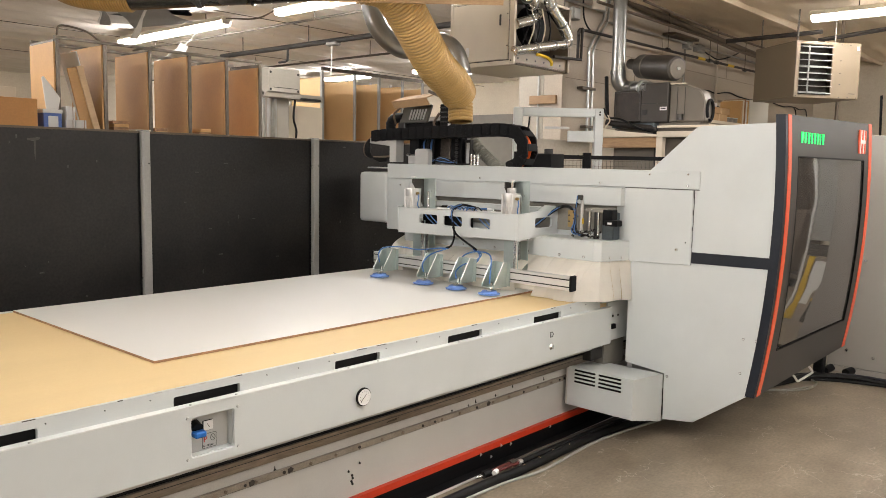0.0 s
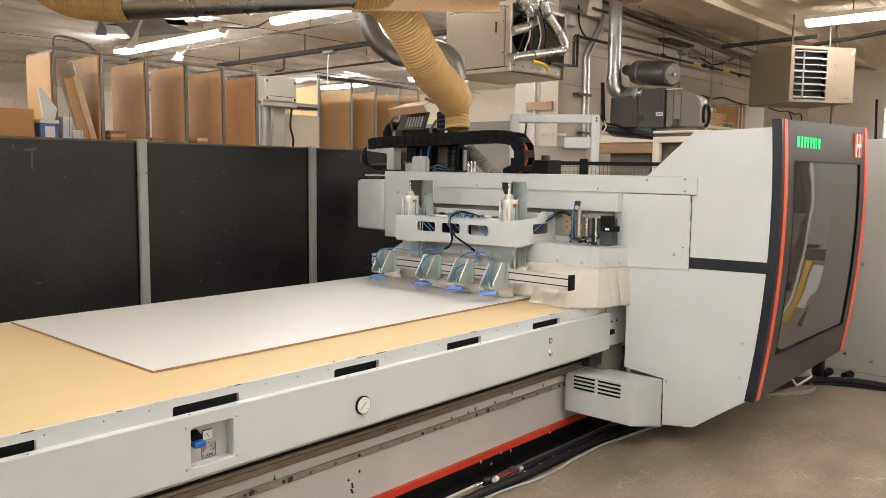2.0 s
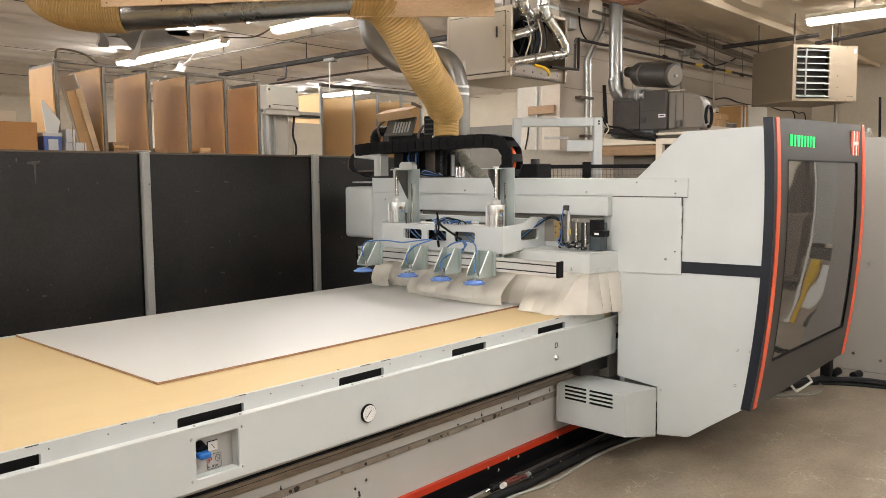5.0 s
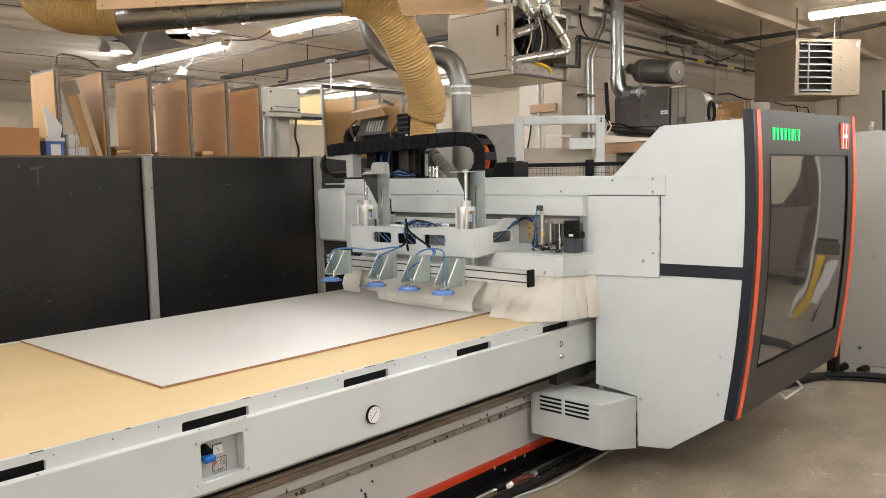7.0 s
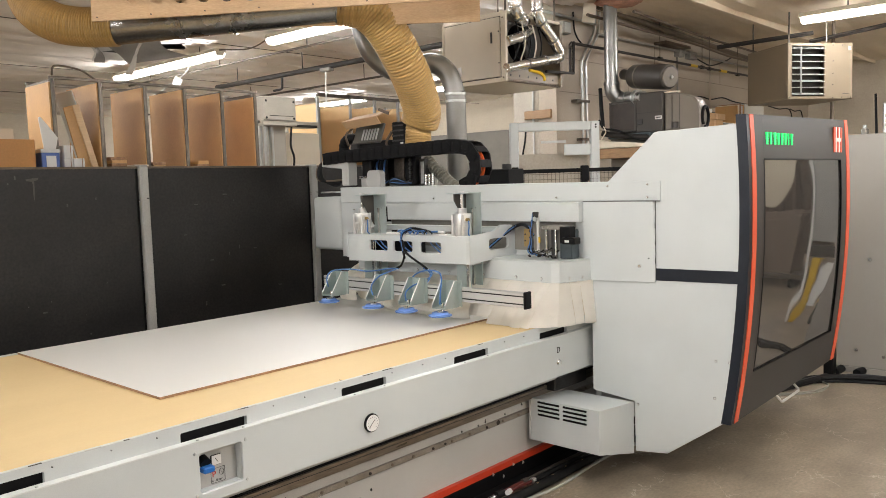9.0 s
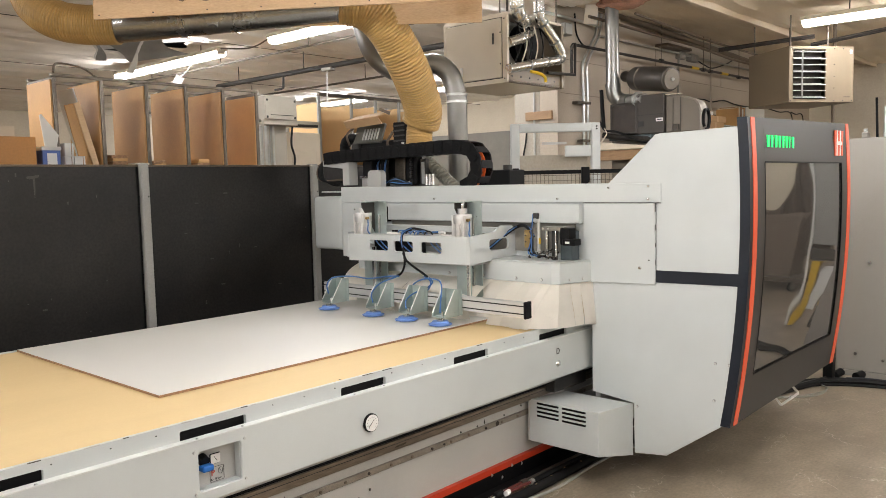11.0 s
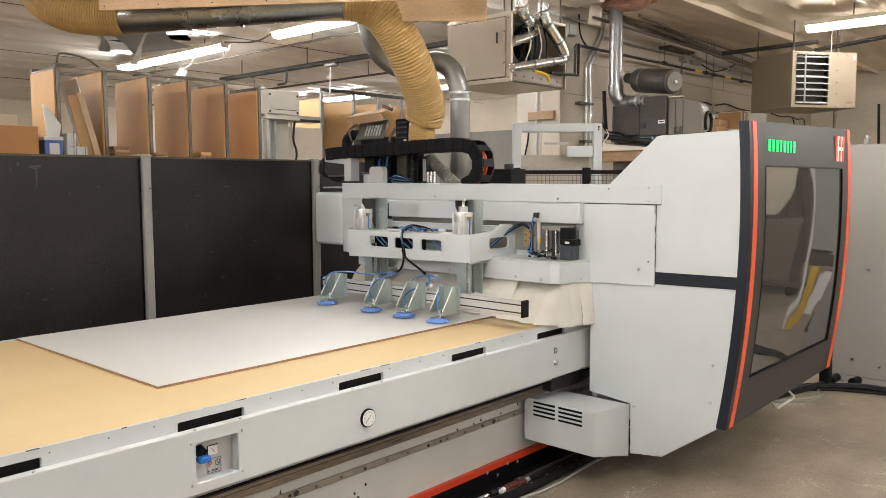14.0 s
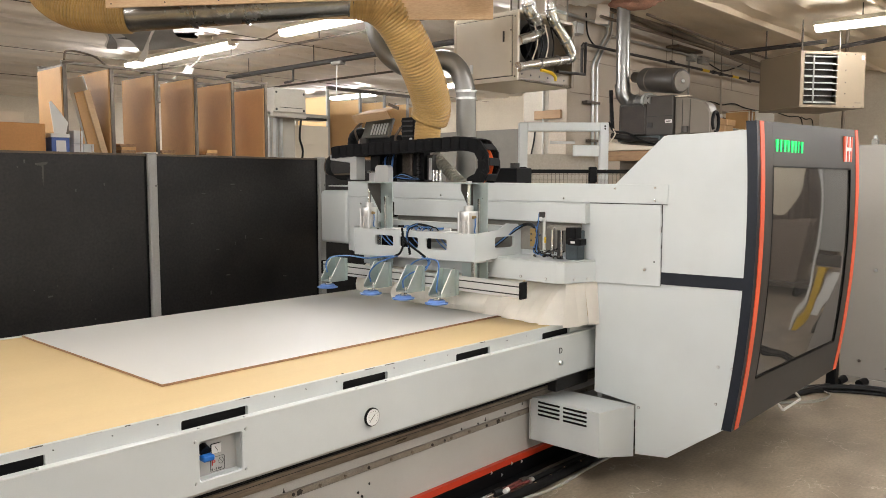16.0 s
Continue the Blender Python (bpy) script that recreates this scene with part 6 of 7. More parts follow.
    part("rail", box(6.3, 6.36, 0.55, 1.06, 1.90, 1.95, 0.003), CREAM, t)
    part("rail", box(6.3, 6.36, 0.55, 1.06, 1.98, 2.0, 0.003), CREAM, t)
    part("shelf_board", prism([(1.06, 1.905), (1.60, 1.905), (1.60, 1.985), (1.50, 1.965), (1.06, 1.925)], 0, 6.30, 6.56, 0.003), CREAM, t, "cream shelf board")
    part("shelf_beam", box(6.31, 6.36, 1.06, 1.60, 1.81, 1.90, 0.003), OLD_WOOD, t, "bare wooden beam")
    part("leg", box(6.3, 6.36, 1.0, 1.06, F, 1.9, 0.003), CREAM, t)
    part("leg", box(6.3, 6.36, 0.55, 0.61, F, 1.9, 0.003), CREAM, t)


def build_unit_heater():
    m = pose(8.05, 0.525, 2.352, 0, 0, -36)
    # local: x along the louvred front, y into the depth
    t = thing("unit_heater", (8.4, 0.6, 2.352), "tan ceiling-hung unit heater with open louvres", "heater")
    w, h, d = 0.72, 0.545, 0.66
    for e in ((0, w, 0.02, d, 0, 0.015), (0, w, 0.02, d, h - 0.015, h), (0, 0.015, 0.02, d, 0.015, h - 0.015), (w - 0.015, w, 0.02, d, 0.015, h - 0.015), (0, w, d, d + 0.015, 0, h)):
        part("casing", turned(box(*e, 0.002), m), TAN, t, "tan enamel casing")
    fr = prism([(0, 0), (w, 0), (w, h), (0, h)], 1, 0, 0.02, 0.003, holes=[[(0.045, 0.03), (0.405, 0.03), (0.405, h - 0.03), (0.045, h - 0.03)]])
    part("front_panel", turned(fr, m), TAN, t, "tan front panel")
    part("dark_inside", turned(box(0.02, 0.43, 0.10, 0.11, 0.02, h - 0.02), m), OLD_GREY, t)
    for k in range(8):
        z = 0.055 + 0.063 * k
        part("louvre", turned(turned(box(0.048, 0.402, -0.045, 0.05, -0.003, 0.003), pose(0, 0.03, z, (14, 6, 16, 12, 18, 10, 16, 4)[k], 0, 0)), m), GREY2, t, "grey louvre blade")
    part("louvre_rod", turned(rod((0.135, -0.014, 0.04), (0.135, -0.014, h - 0.04), 0.008, 8), m), POST, t)
    part("badge", turned(box(0.61, 0.68, -0.002, 0.0, 0.05, 0.056), m), INK, t)
    part("sticker", turned(box(0.672, 0.70, -0.002, 0.0, h - 0.07, h - 0.03), m), PAPER, t)
    for x, z in ((0.50, 0.14), (0.50, 0.25), (0.50, 0.37), (0.02, 0.015), (0.50, 0.015), (0.6, 0.015), (0.70, 0.015), (0.02, h - 0.015), (0.5, h - 0.02), (0.6, h - 0.02)):
        part("screw", turned(screw((x, 0, z), (0, -1, 0), 0.006), m), CHARCOAL, t)
    for x in (0.08, 0.5):
        for y in (0.1, 0.7):
            part("hanger", turned(rod((x, y, h), (x, y, 0.86), 0.008, 6), m), RACK_STEEL, t)
    # two unistrut bars that cross above the casing, under the ceiling
    for a, b_ in (((-0.45, 0.52, 0.585), (0.35, 0.1, 0.66)), ((0.42, 0.25, 0.60), (1.2, -0.15, 0.74))):
        part("strut", turned(rod(a, b_, 0.022, 4), m), DARK_PIPE, t, "dark steel strut")


def pipe(name, pts, r, mat, label, group="pipes", n=None, straight=True):
    p = Vector(pts[0])
    bm = sweep(pts, r, 10, n, straight=straight)
    if name == "ceiling_pipe":
        for k in range(4):
            q = p.lerp(Vector(pts[-1]), 0.1 + 0.27 * k)
            bm = rod(q, (q.x, q.y, CEIL + 0.3), 0.006, 6, bm)
    return solid(name, bm, mat, p, label, "pipe", group, smooth=True)


def build_pipes():
    pipe("gas_pipe", [(6.16, 1.80, 2.60), (6.16, 1.80, 2.85), (6.18, 1.80, 2.87), (10.3, 1.80, 2.90), (13.1, 1.8, 2.925)], 0.0135, DARK_PIPE, "black iron pipe along the wall")
    pipe("gas_pipe", [(5.10, 1.33, 2.47), (5.53, 1.36, 2.495), (5.536, 1.36, 2.744), (5.6, 1.40, 2.755), (6.16, 1.80, 2.83)], 0.012, DARK_PIPE, "black iron pipe to the cabinet")
    for o in (0.0, 0.075):
        pipe("conduit", [(6.52 + o, 1.90, 1.9), (6.51 + o, 1.90, 2.55), (6.50 + o, 1.90, 2.70), (6.53 + o, 1.90, 2.78), (6.66 + o, 1.90, 2.95), (6.74 + o, 1.90, 3.05), (6.77 + o, 1.90, 3.25)], 0.0125, STEEL, "bright steel conduit bending up the wall", n=40, straight=False)
    pipe("conduit", [(5.75, 1.90, 3.135), (6.724, 1.90, 3.125), (6.78, 1.90, 3.12)], 0.014, STEEL, "bright steel conduit under the ceiling")
    pipe("conduit", [(6.42, 1.93, 3.2), (6.43, 1.92, 3.02), (6.5, 1.90, 2.92), (6.62, 1.90, 2.90)], 0.008, RUBBER, "thin black cable curling down the wall", n=30, straight=False)
    pb = thing("junction_box", (6.2, 1.93, 2.98), "small grey junction box on the wall", "box", "junction boxes")
    part("body", box(6.17, 6.29, 1.87, 1.95, 2.97, 3.08, 0.006), TAN_GREY, pb)
    part("cover", box(6.18, 6.28, 1.864, 1.87, 2.98, 3.07, 0.002), GREY2, pb)
    pipe("conduit", [(6.8, 1.90, 3.035), (8.34, 1.90, 3.045), (10.56, 1.9, 3.043), (13.1, 1.9, 3.04)], 0.013, TAN_GREY, "painted conduit on the wall")
    pipe("copper_line", [(6.3, 1.7, 3.12), (8.5, 1.65, 3.08), (9.2, 1.6, 3.02), (12, 1.6, 3.0)], 0.014, COPPER, "brown pipe under the ceiling")
    pipe("copper_line", [(6.6, 1.4, 3.14), (8.2, 1.45, 3.1), (12, 1.4, 3.05)], 0.012, COPPER, "brown pipe under the ceiling")
    pipe("copper_line", [(9.05, 0.4, 3.4), (9.05, 0.42, F)], 0.018, COPPER, "copper drop pipe below the heater")
    pipe("conduit", [(9.4, 1.9, 2.9), (9.4, 1.9, 2.0)], 0.014, WALL, "painted vertical conduit on the wall")
    pipe("wall_cable", [(8.0, 1.93, 2.47), (8.3, 1.93, 2.45), (8.6, 1.93, 2.40), (9.2, 1.93, 2.42), (10.2, 1.93, 2.36)], 0.009, RUBBER, "loose cable on the wall", n=30, straight=False)
    pipe("ceiling_pipe", [(5.87, 7.2, 3.0), (5.87, 2.16, 3.0)], 0.03, DARK_PIPE, "dark sprinkler pipe under the ceiling")
    pipe("ceiling_pipe", [(5.24, 8.4, 3.1), (5.24, 2.2, 3.1)], 0.012, RACK_STEEL, "thin steel pipe under the ceiling")
    pipe("ceiling_pipe", [(7.2, 12.0, 3.05), (7.2, 2.2, 3.05)], 0.015, RACK_STEEL, "thin steel pipe under the ceiling")
    pipe("ceiling_cable", [(4.78, 5.36, 3.14), (4.85, 4.9, 3.1), (4.78, 4.42, 3.14)], 0.008, COPPER, "cable between two ceiling lights", n=20, straight=False)
    solid("sprinkler_drop", sweep([(5.87, 5.74, 3.0), (5.87, 5.745, 2.90), (5.87, 5.75, 2.84), (5.87, 5.79, 2.832), (5.87, 5.92, 2.829)], 0.014, 8, straight=True), DARK_PIPE, (5.87, 5.74, 3.0), "short dark sprinkler drop pipe with an elbow", "pipe", "pipes", smooth=True)
    fan = thing("hanger_cord", (5.87, 4.9, 3.0), "thin white cord hanging from a small grey fitting", "cord")
    part("fitting", box(5.83, 5.91, 4.80, 4.98, 2.945, 2.985, 0.008), TAN_GREY, fan)
    part("cord", rod((5.87, 4.91, 2.945), (5.87, 4.928, 2.60), 0.006, 6), PAPER, fan)
    for k in range(3):
        y = 5.1 + 2.6 * k
        pipe("ceiling_wire", [(-5, y, 3.15), (6, y + 0.05, 3.16), (13.1, y, 3.15)], 0.004, RACK_STEEL, "wire holding the ceiling film", "ceiling wires")
    for xa, xb in ((8.535, 8.673), (8.812, 9.009)):
        jb = thing("junction_box", (xa, 1.9, 2.99), "small grey junction box on the wall", "box", "junction boxes")
        part("body", box(xa, xb, 1.885, 1.95, 2.99, 3.075, 0.006), TAN_GREY, jb)
        part("cover", box(xa + 0.01, xb - 0.01, 1.879, 1.885, 3.0, 3.065, 0.002), TAN_GREY, jb)
        part("screw", screw(((xa + xb) / 2, 1.879, 3.03), (0, -1, 0), 0.006), BRIGHT, jb)
    pipe("conduit", [(8.57, 1.925, 2.99), (8.563, 1.925, 2.4)], 0.012, TAN_GREY, "thin conduit below a junction box")
    pipe("wall_cable", [(9.0, 1.925, 2.566), (9.25, 1.925, 2.575), (9.477, 1.925, 2.56), (9.834, 1.925, 2.60), (10.2, 1.925, 2.57), (10.7, 1.925, 2.56)], 0.008, RUBBER, "loose black cable on the wall", n=40, straight=False)
    pipe("wall_cable", [(9.007, 1.92, 3.028), (9.2, 1.90, 2.98), (9.448, 1.90, 2.965), (9.873, 1.90, 3.061), (10.1, 1.92, 3.129)], 0.008, RUBBER, "cable hanging between boxes", n=30, straight=False)
    for k in range(2):
        pipe("wall_cable", [(11.4 + 0.9 * k, 1.925, 2.577), (11.8 + 0.7 * k, 1.925, 2.555), (12.3 + 0.5 * k, 1.925, 2.55), (12.4 + 0.5 * k, 1.925, 2.2)], 0.008, RUBBER, "loose black cable on the wall", n=30, straight=False)
    for x in (8.72, 9.55):
        solid("pipe_marker", rod((x - 0.09, 1.80, 2.8865 + 0.0073 * (x - 8.6)), (x + 0.09, 1.80, 2.888 + 0.0073 * (x - 8.6)), 0.0165, 12), YELLOW, (x, 1.8, 2.887), "yellow label band round the gas pipe", "label", "pipe labels", smooth=True)
    for x in (8.95, 9.15, 7.9, 10.0):
        pv = thing("pipe_fitting", (x, 1.80, 2.89), "black iron coupling on the gas pipe", "fitting", "pipe fittings")
        part("collar", rod((x - 0.03, 1.80, 2.889), (x + 0.03, 1.80, 2.8895), 0.022, 12), DARK_PIPE, pv, "", True)
        part("hanger_strap", rod((x, 1.80, 2.905), (x, 1.80, CEIL + 0.05), 0.004, 6), RACK_STEEL, pv)
    for x, z in ((6.42, 2.36), (6.50, 2.0)):
        solid("conduit_clip", box(x - 0.03, x + 0.20, 1.88, 1.945, z, z + 0.025, 0.002), RACK_STEEL, (x, 1.9, z), "steel clip across the conduits", "clip", "conduit clips")
    pipe("conduit", [(6.6, 1.88, 3.31), (7.225, 1.88, 3.275), (8.452, 1.88, 3.225), (10.55, 1.88, 3.145), (13.1, 1.88, 3.05)], 0.034, COPPER, "brown pipe along the top of the wall")
    solid("angle_bracket", box(8.05, 8.65, 1.80, 1.95, 3.07, 3.10, 0.003), COPPER, (8.3, 1.88, 3.07), "brown steel bracket under the ceiling", "bracket")
    # glass wool round the flue where it meets the ceiling
    b = bmesh.new()
    bmesh.ops.create_icosphere(b, subdivisions=4, radius=1.0)
    for v in b.verts:
        c = v.co.normalized()
        v.co = c * (1 + 0.22 * noise.noise(c * 2.3) + 0.10 * noise.noise(c * 6.0))
    bmesh.ops.transform(b, matrix=Matrix.Translation((6.53, 1.47, 3.27)) @ Matrix.Diagonal((0.20, 0.24, 0.09, 1)), verts=b.verts)
    solid("glass_wool_tuft", b, PINK, (6.53, 1.5, 3.27), "tuft of pink-brown glass wool round the flue", "insulation", smooth=True)
    solid("ceiling_flap", turned(box(-0.06, 0.06, -0.003, 0.003, -0.18, 0.0), pose(6.45, 1.76, 3.26, 0, 6, -50)), CREAM, (6.45, 1.76, 3.26), "torn pale film flap under the ceiling", "insulation")
    solid("wood_block", box(6.12, 6.149, 2.0, 2.30, 2.21, 2.29, 0.004), OLD_WOOD, (6.13, 2.15, 2.21), "wooden block screwed to the pier", "block")


def build_pull_cord():
    t = thing("pull_cord", (4.79, 6.0, 3.1), "white pull cord with a paper tag under a ceiling light", "cord")
    part("cord", sweep([(4.79, 5.99, 3.05), (4.79, 6.10, 2.98), (4.79, 6.29, 2.92), (4.79, 6.48, 2.885), (4.79, 6.70, 2.824), (4.79, 7.02, 2.773)], 0.009, 6, 24), PAPER, t, "", True)
    part("tag", turned(box(-0.05, 0.05, -0.002, 0.002, -0.10, 0.0), pose(4.79, 6.25, 2.94, 0, 30, -50)), PAPER, t, "white paper tag")


def build_gate():
    t = thing("grey_frame", (5.3, 1.4, F), "light-grey steel portal frame behind the gantry", "frame")
    a, b = Vector((5.10, 1.70, 0)), Vector((5.59, 1.17, 0))
    d = (b - a).normalized()
    ang = math.degrees(math.atan2(d.y, d.x))
    L = (b - a).length
    m = pose(a.x, a.y, 0, 0, 0, ang)
    part("upright", turned(box(0, 0.07, -0.035, 0.035, F, 2.10, 0.006), m), GREY, t)
    part("upright", turned(box(L - 0.07, L, -0.035, 0.035, F, 2.10, 0.006), m), GREY, t)
    part("top_beam", turned(box(0.07, L - 0.07, -0.035, 0.035, 2.03, 2.10, 0.006), m), GREY, t)
    part("plate", turned(box(L - 0.28, L - 0.07, -0.02, 0.02, 1.83, 1.92, 0.004), m), GREY, t)
    part("hasp", turned(box(0.25, 0.45, -0.03, -0.02, 1.93, 1.95), m), GREY2, t)
    for z in (2.05, 2.07):
        part("bolt", turned(screw((L - 0.03, -0.035, z), (0, -1, 0), 0.008), m), CHARCOAL, t)
    part("white_board", turned(box(0.08, L - 0.08, 0.10, 0.11, 1.2, 1.85), m), PIER, t, "white board inside the frame")
    g = thing("mesh_fence", (5.05, 1.25, F), "black framed wire-mesh guard fence", "fence")
    a, b = Vector((4.86, 1.47, 0)), Vector((5.9, 0.34, 0))
    d = (b - a).normalized()
    m = pose(a.x, a.y, 0, 0, 0, math.degrees(math.atan2(d.y, d.x)))
    L = (b - a).length
    for x in (0.0, 0.53, L):
        part("post", turned(box(x - 0.025, x + 0.025, -0.025, 0.025, F, 1.74, 0.004), m), BLACK, g)
    for p, q in ((0.025, 0.505), (0.555, L - 0.025)):
        part("top_rail", turned(box(p, q, -0.015, 0.015, 1.69, 1.72), m), BLACK, g)
        bm = bmesh.new()
        for k in range(int((q - p) / 0.03)):
            x = p + 0.03 * k + 0.015
            bm = turned(box(x - 0.0015, x + 0.0015, -0.0015, 0.0015, 0.3, 1.69), m, bm)
        for k in range(24):
            z = 1.68 - 0.04 * k
            bm = turned(box(p, q, -0.003, 0.0, z - 0.0015, z + 0.0015), m, bm)
        part("wire_mesh", bm, RACK_STEEL, g, "black wire mesh")
    part("lock_box", turned(box(0.50, 0.56, -0.05, -0.026, 1.62, 1.74, 0.006), m), BLACK, g)


def build_right():
    t = thing("control_cabinet", (6.5, -1.0, F), "tall plain grey control cabinet standing on the floor", "cabinet")
    part("front", box(6.20, 6.23, -1.25, -0.47, F + 0.045, 1.895, 0.003), CABINET, t)
    part("body", box(6.23, 6.8, -1.25, -0.472, F + 0.045, 1.895), CABINET, t)
    part("base_strip", box(6.195, 6.21, -1.25, -0.47, F, F + 0.042, 0.002), CABINET, t)
    part("plinth", box(6.23, 6.8, -1.23, -0.49, F, F + 0.04), CHARCOAL, t)
    for y, z in ((-0.60, 0.33), (-0.78, 0.30), (-0.68, 1.0)):
        part("bolt", rod((6.20, y, z), (6.19, y, z), 0.011, 10), BRIGHT, t)
    c = thing("silver_box", (6.5, -0.9, 1.895), "silver ribbed cooler standing on the cabinet", "box")
    part("body", box(6.3, 6.7, -1.2, -0.72, 1.895, 2.12, 0.01), STEEL, c)
    for k in range(6):
        part("fin", box(6.292, 6.302, -1.18, -0.74, 1.91 + 0.034 * k, 1.93 + 0.034 * k), BRIGHT, c)
    part("aerial", rod((6.4, -0.66, 1.895), (6.4, -0.65, 2.19), 0.009, 6), BLACK, c)
    part("gland", box(6.3, 6.36, -0.62, -0.58, 1.895, 1.94, 0.006), TAN_GREY, c)
    part("gland_cap", rod((6.33, -0.60, 1.94), (6.33, -0.60, 1.965), 0.014, 10), STEEL, c, "", True)
    solid("ribbed_drop_hose", sweep([(6.75, -0.80, 3.2), (6.75, -0.81, 2.75), (6.72, -0.86, 2.5), (6.62, -1.0, 2.3), (6.5, -1.1, 2.125)], 0.06, 14, 60, radii=[0.050 + 0.007 * (k % 2) for k in range(60)]), OLD_GREY, (6.75, -0.8, 2.2), "dark ribbed hose dropping from the ceiling to the cooler", "hose", smooth=True)
    t = thing("cable_loom", (5.8, -0.6, F), "black cables lying on the concrete by the cabinet", "cable")
    for k in range(7):
        o = 0.03 * k
        r = 0.010 + 0.004 * (k % 3)
        part("cable", sweep([(5.1, 0.0 - o * 0.5, F + r), (5.45, -0.2 - o * 0.5, F + r), (5.78, -0.40 - o * 0.6, F + r + 0.012 * (k % 2)), (5.93, -0.62 - o, F + r + 0.02 * (k % 2)), (5.98, -0.95 - o, F + r), (5.9, -1.6 - o, F + r + 0.008 * k)], r, 8, 40), RUBBER, t, "", True)
    part("sleeved_cable", sweep([(5.35, -0.35, F + 0.024), (5.62, -0.42, F + 0.024), (5.85, -0.50, F + 0.03)], 0.024, 10, 20), RUBBER, t, "thick sleeved cable", True)
    part("bare_end", rod((5.85, -0.50, F + 0.03), (5.97, -0.535, F + 0.045), 0.013, 10), BRIGHT, t, "", True)
    part("gland", rod((5.95, -0.53, F + 0.045), (6.03, -0.55, F + 0.06), 0.028, 14), BLACK, t, "", True)
    part("gland", rod((5.98, -0.66, F + 0.05), (6.06, -0.68, F + 0.055), 0.028, 14), BLACK, t, "black cable gland", True)
    part("blue_cable", sweep([(5.9, -0.62, F + 0.05), (5.95, -0.8, F + 0.055), (5.95, -1.2, F + 0.05)], 0.007, 6, 20), NAVY, t, "", True)
    for k in range(2):
        part("grey_cable", sweep([(5.2, -0.3 - 0.03 * k, F + 0.008), (5.45, -0.50 - 0.04 * k, F + 0.008), (5.68, -0.56, F + 0.008), (5.78, -0.48, F + 0.01)], 0.005, 6, 30), TAN_GREY, t, "thin grey cable", True)
    part("cable_trunk", box(5.87, 5.95, -0.535, -0.47, F, F + 0.30, 0.006), BLACK, t, "black cable trunk")
    for k in range(4):
        part("riser", sweep([(5.6 + 0.03 * k, -0.28 - 0.02 * k, F + 0.02), (5.68 + 0.03 * k, -0.26, F + 0.14), (5.72 + 0.02 * k, -0.20, F + 0.34)], 0.012, 8, 20), RUBBER, t, "", True)
    # shelf with cartons in front of the pipe wall
    t = thing("wall_shelf", (7.6, 1.6, F), "white shelf unit in the wall opening, with boards and cartons", "shelf")
    part("board", box(7.9, 9.95, 1.30, 1.90, 2.115, 2.145), CREAM, t)
    for x in (7.92, 8.9, 9.9):
        part("leg", box(x, x + 0.04, 1.31, 1.35, F, 2.115), CREAM, t)
    for k, (xa, xb, z0_, z1_, m, lab) in enumerate(((8.06, 8.50, 2.146, 2.225, CARDBOARD, "brown cardboard carton on the shelf"), (8.10, 8.56, 2.227, 2.295, CARDBOARD, "brown cardboard carton stacked on another"), (8.02, 8.22, 2.297, 2.335, PAPER, "flat white carton on top of the brown ones"))):
        c_ = thing("carton", (xa, 1.5, z0_), lab, "box", "cartons on the shelf")
        part("carton_body", box(xa, xb, 1.36, 1.70, z0_, z1_, 0.004), m, c_)
        part("tape", box((xa + xb) / 2 - 0.02, (xa + xb) / 2 + 0.02, 1.357, 1.36, z0_ + 0.004, z1_ - 0.004), WOOD, c_, "pale packing tape")
    for k in range(3):
        tx = 8.64 + 0.115 * k
        tin = thing("tin_can", (tx, 1.45, 2.146), "dull grey tin on the shelf", "can", "tins on the shelf")
        part("tin_body", rod((tx, 1.45, 2.146), (tx, 1.45, 2.205), 0.05, 18), TAN_GREY, tin, "", True)
        part("tin_lid", rod((tx, 1.45, 2.205), (tx, 1.45, 2.212), 0.053, 18), STEEL, tin, "", True)
    for k in range(5):
        x = 8.90 + 0.046 * k
        solid("standing_board", box(x, x + 0.032, 1.37, 1.62, 2.146, 2.41 + 0.012 * (k % 3), 0.002), (MDF, CREAM, CHIP, MELAMINE, MDF)[k], (x, 1.45, 2.146), "board standing upright on the shelf", "board", "boards on the shelf")
    solid("melamine_board", box(9.14, 9.72, 1.37, 1.60, 2.146, 2.437, 0.003), MELAMINE, (9.4, 1.5, 2.146), "thick white panel standing on the shelf", "board", "boards on the shelf")
    pipe("conduit", [(8.35, 2.3, F), (8.35, 2.3, 3.1)], 0.03, STEEL, "grey vertical pipe behind the opening")
    bi = thing("paper_cup_holder", (11.97, 4.6, 2.2), "small white cup holder on the far wall", "holder")
    part("cup", rod((11.93, 4.62, 2.16), (11.93, 4.62, 2.40), 0.05, 18, None, 0.075), PAPER, bi, "", True)
    part("bracket", box(11.95, 11.985, 4.56, 4.68, 2.22, 2.34, 0.004), GREY2, bi)


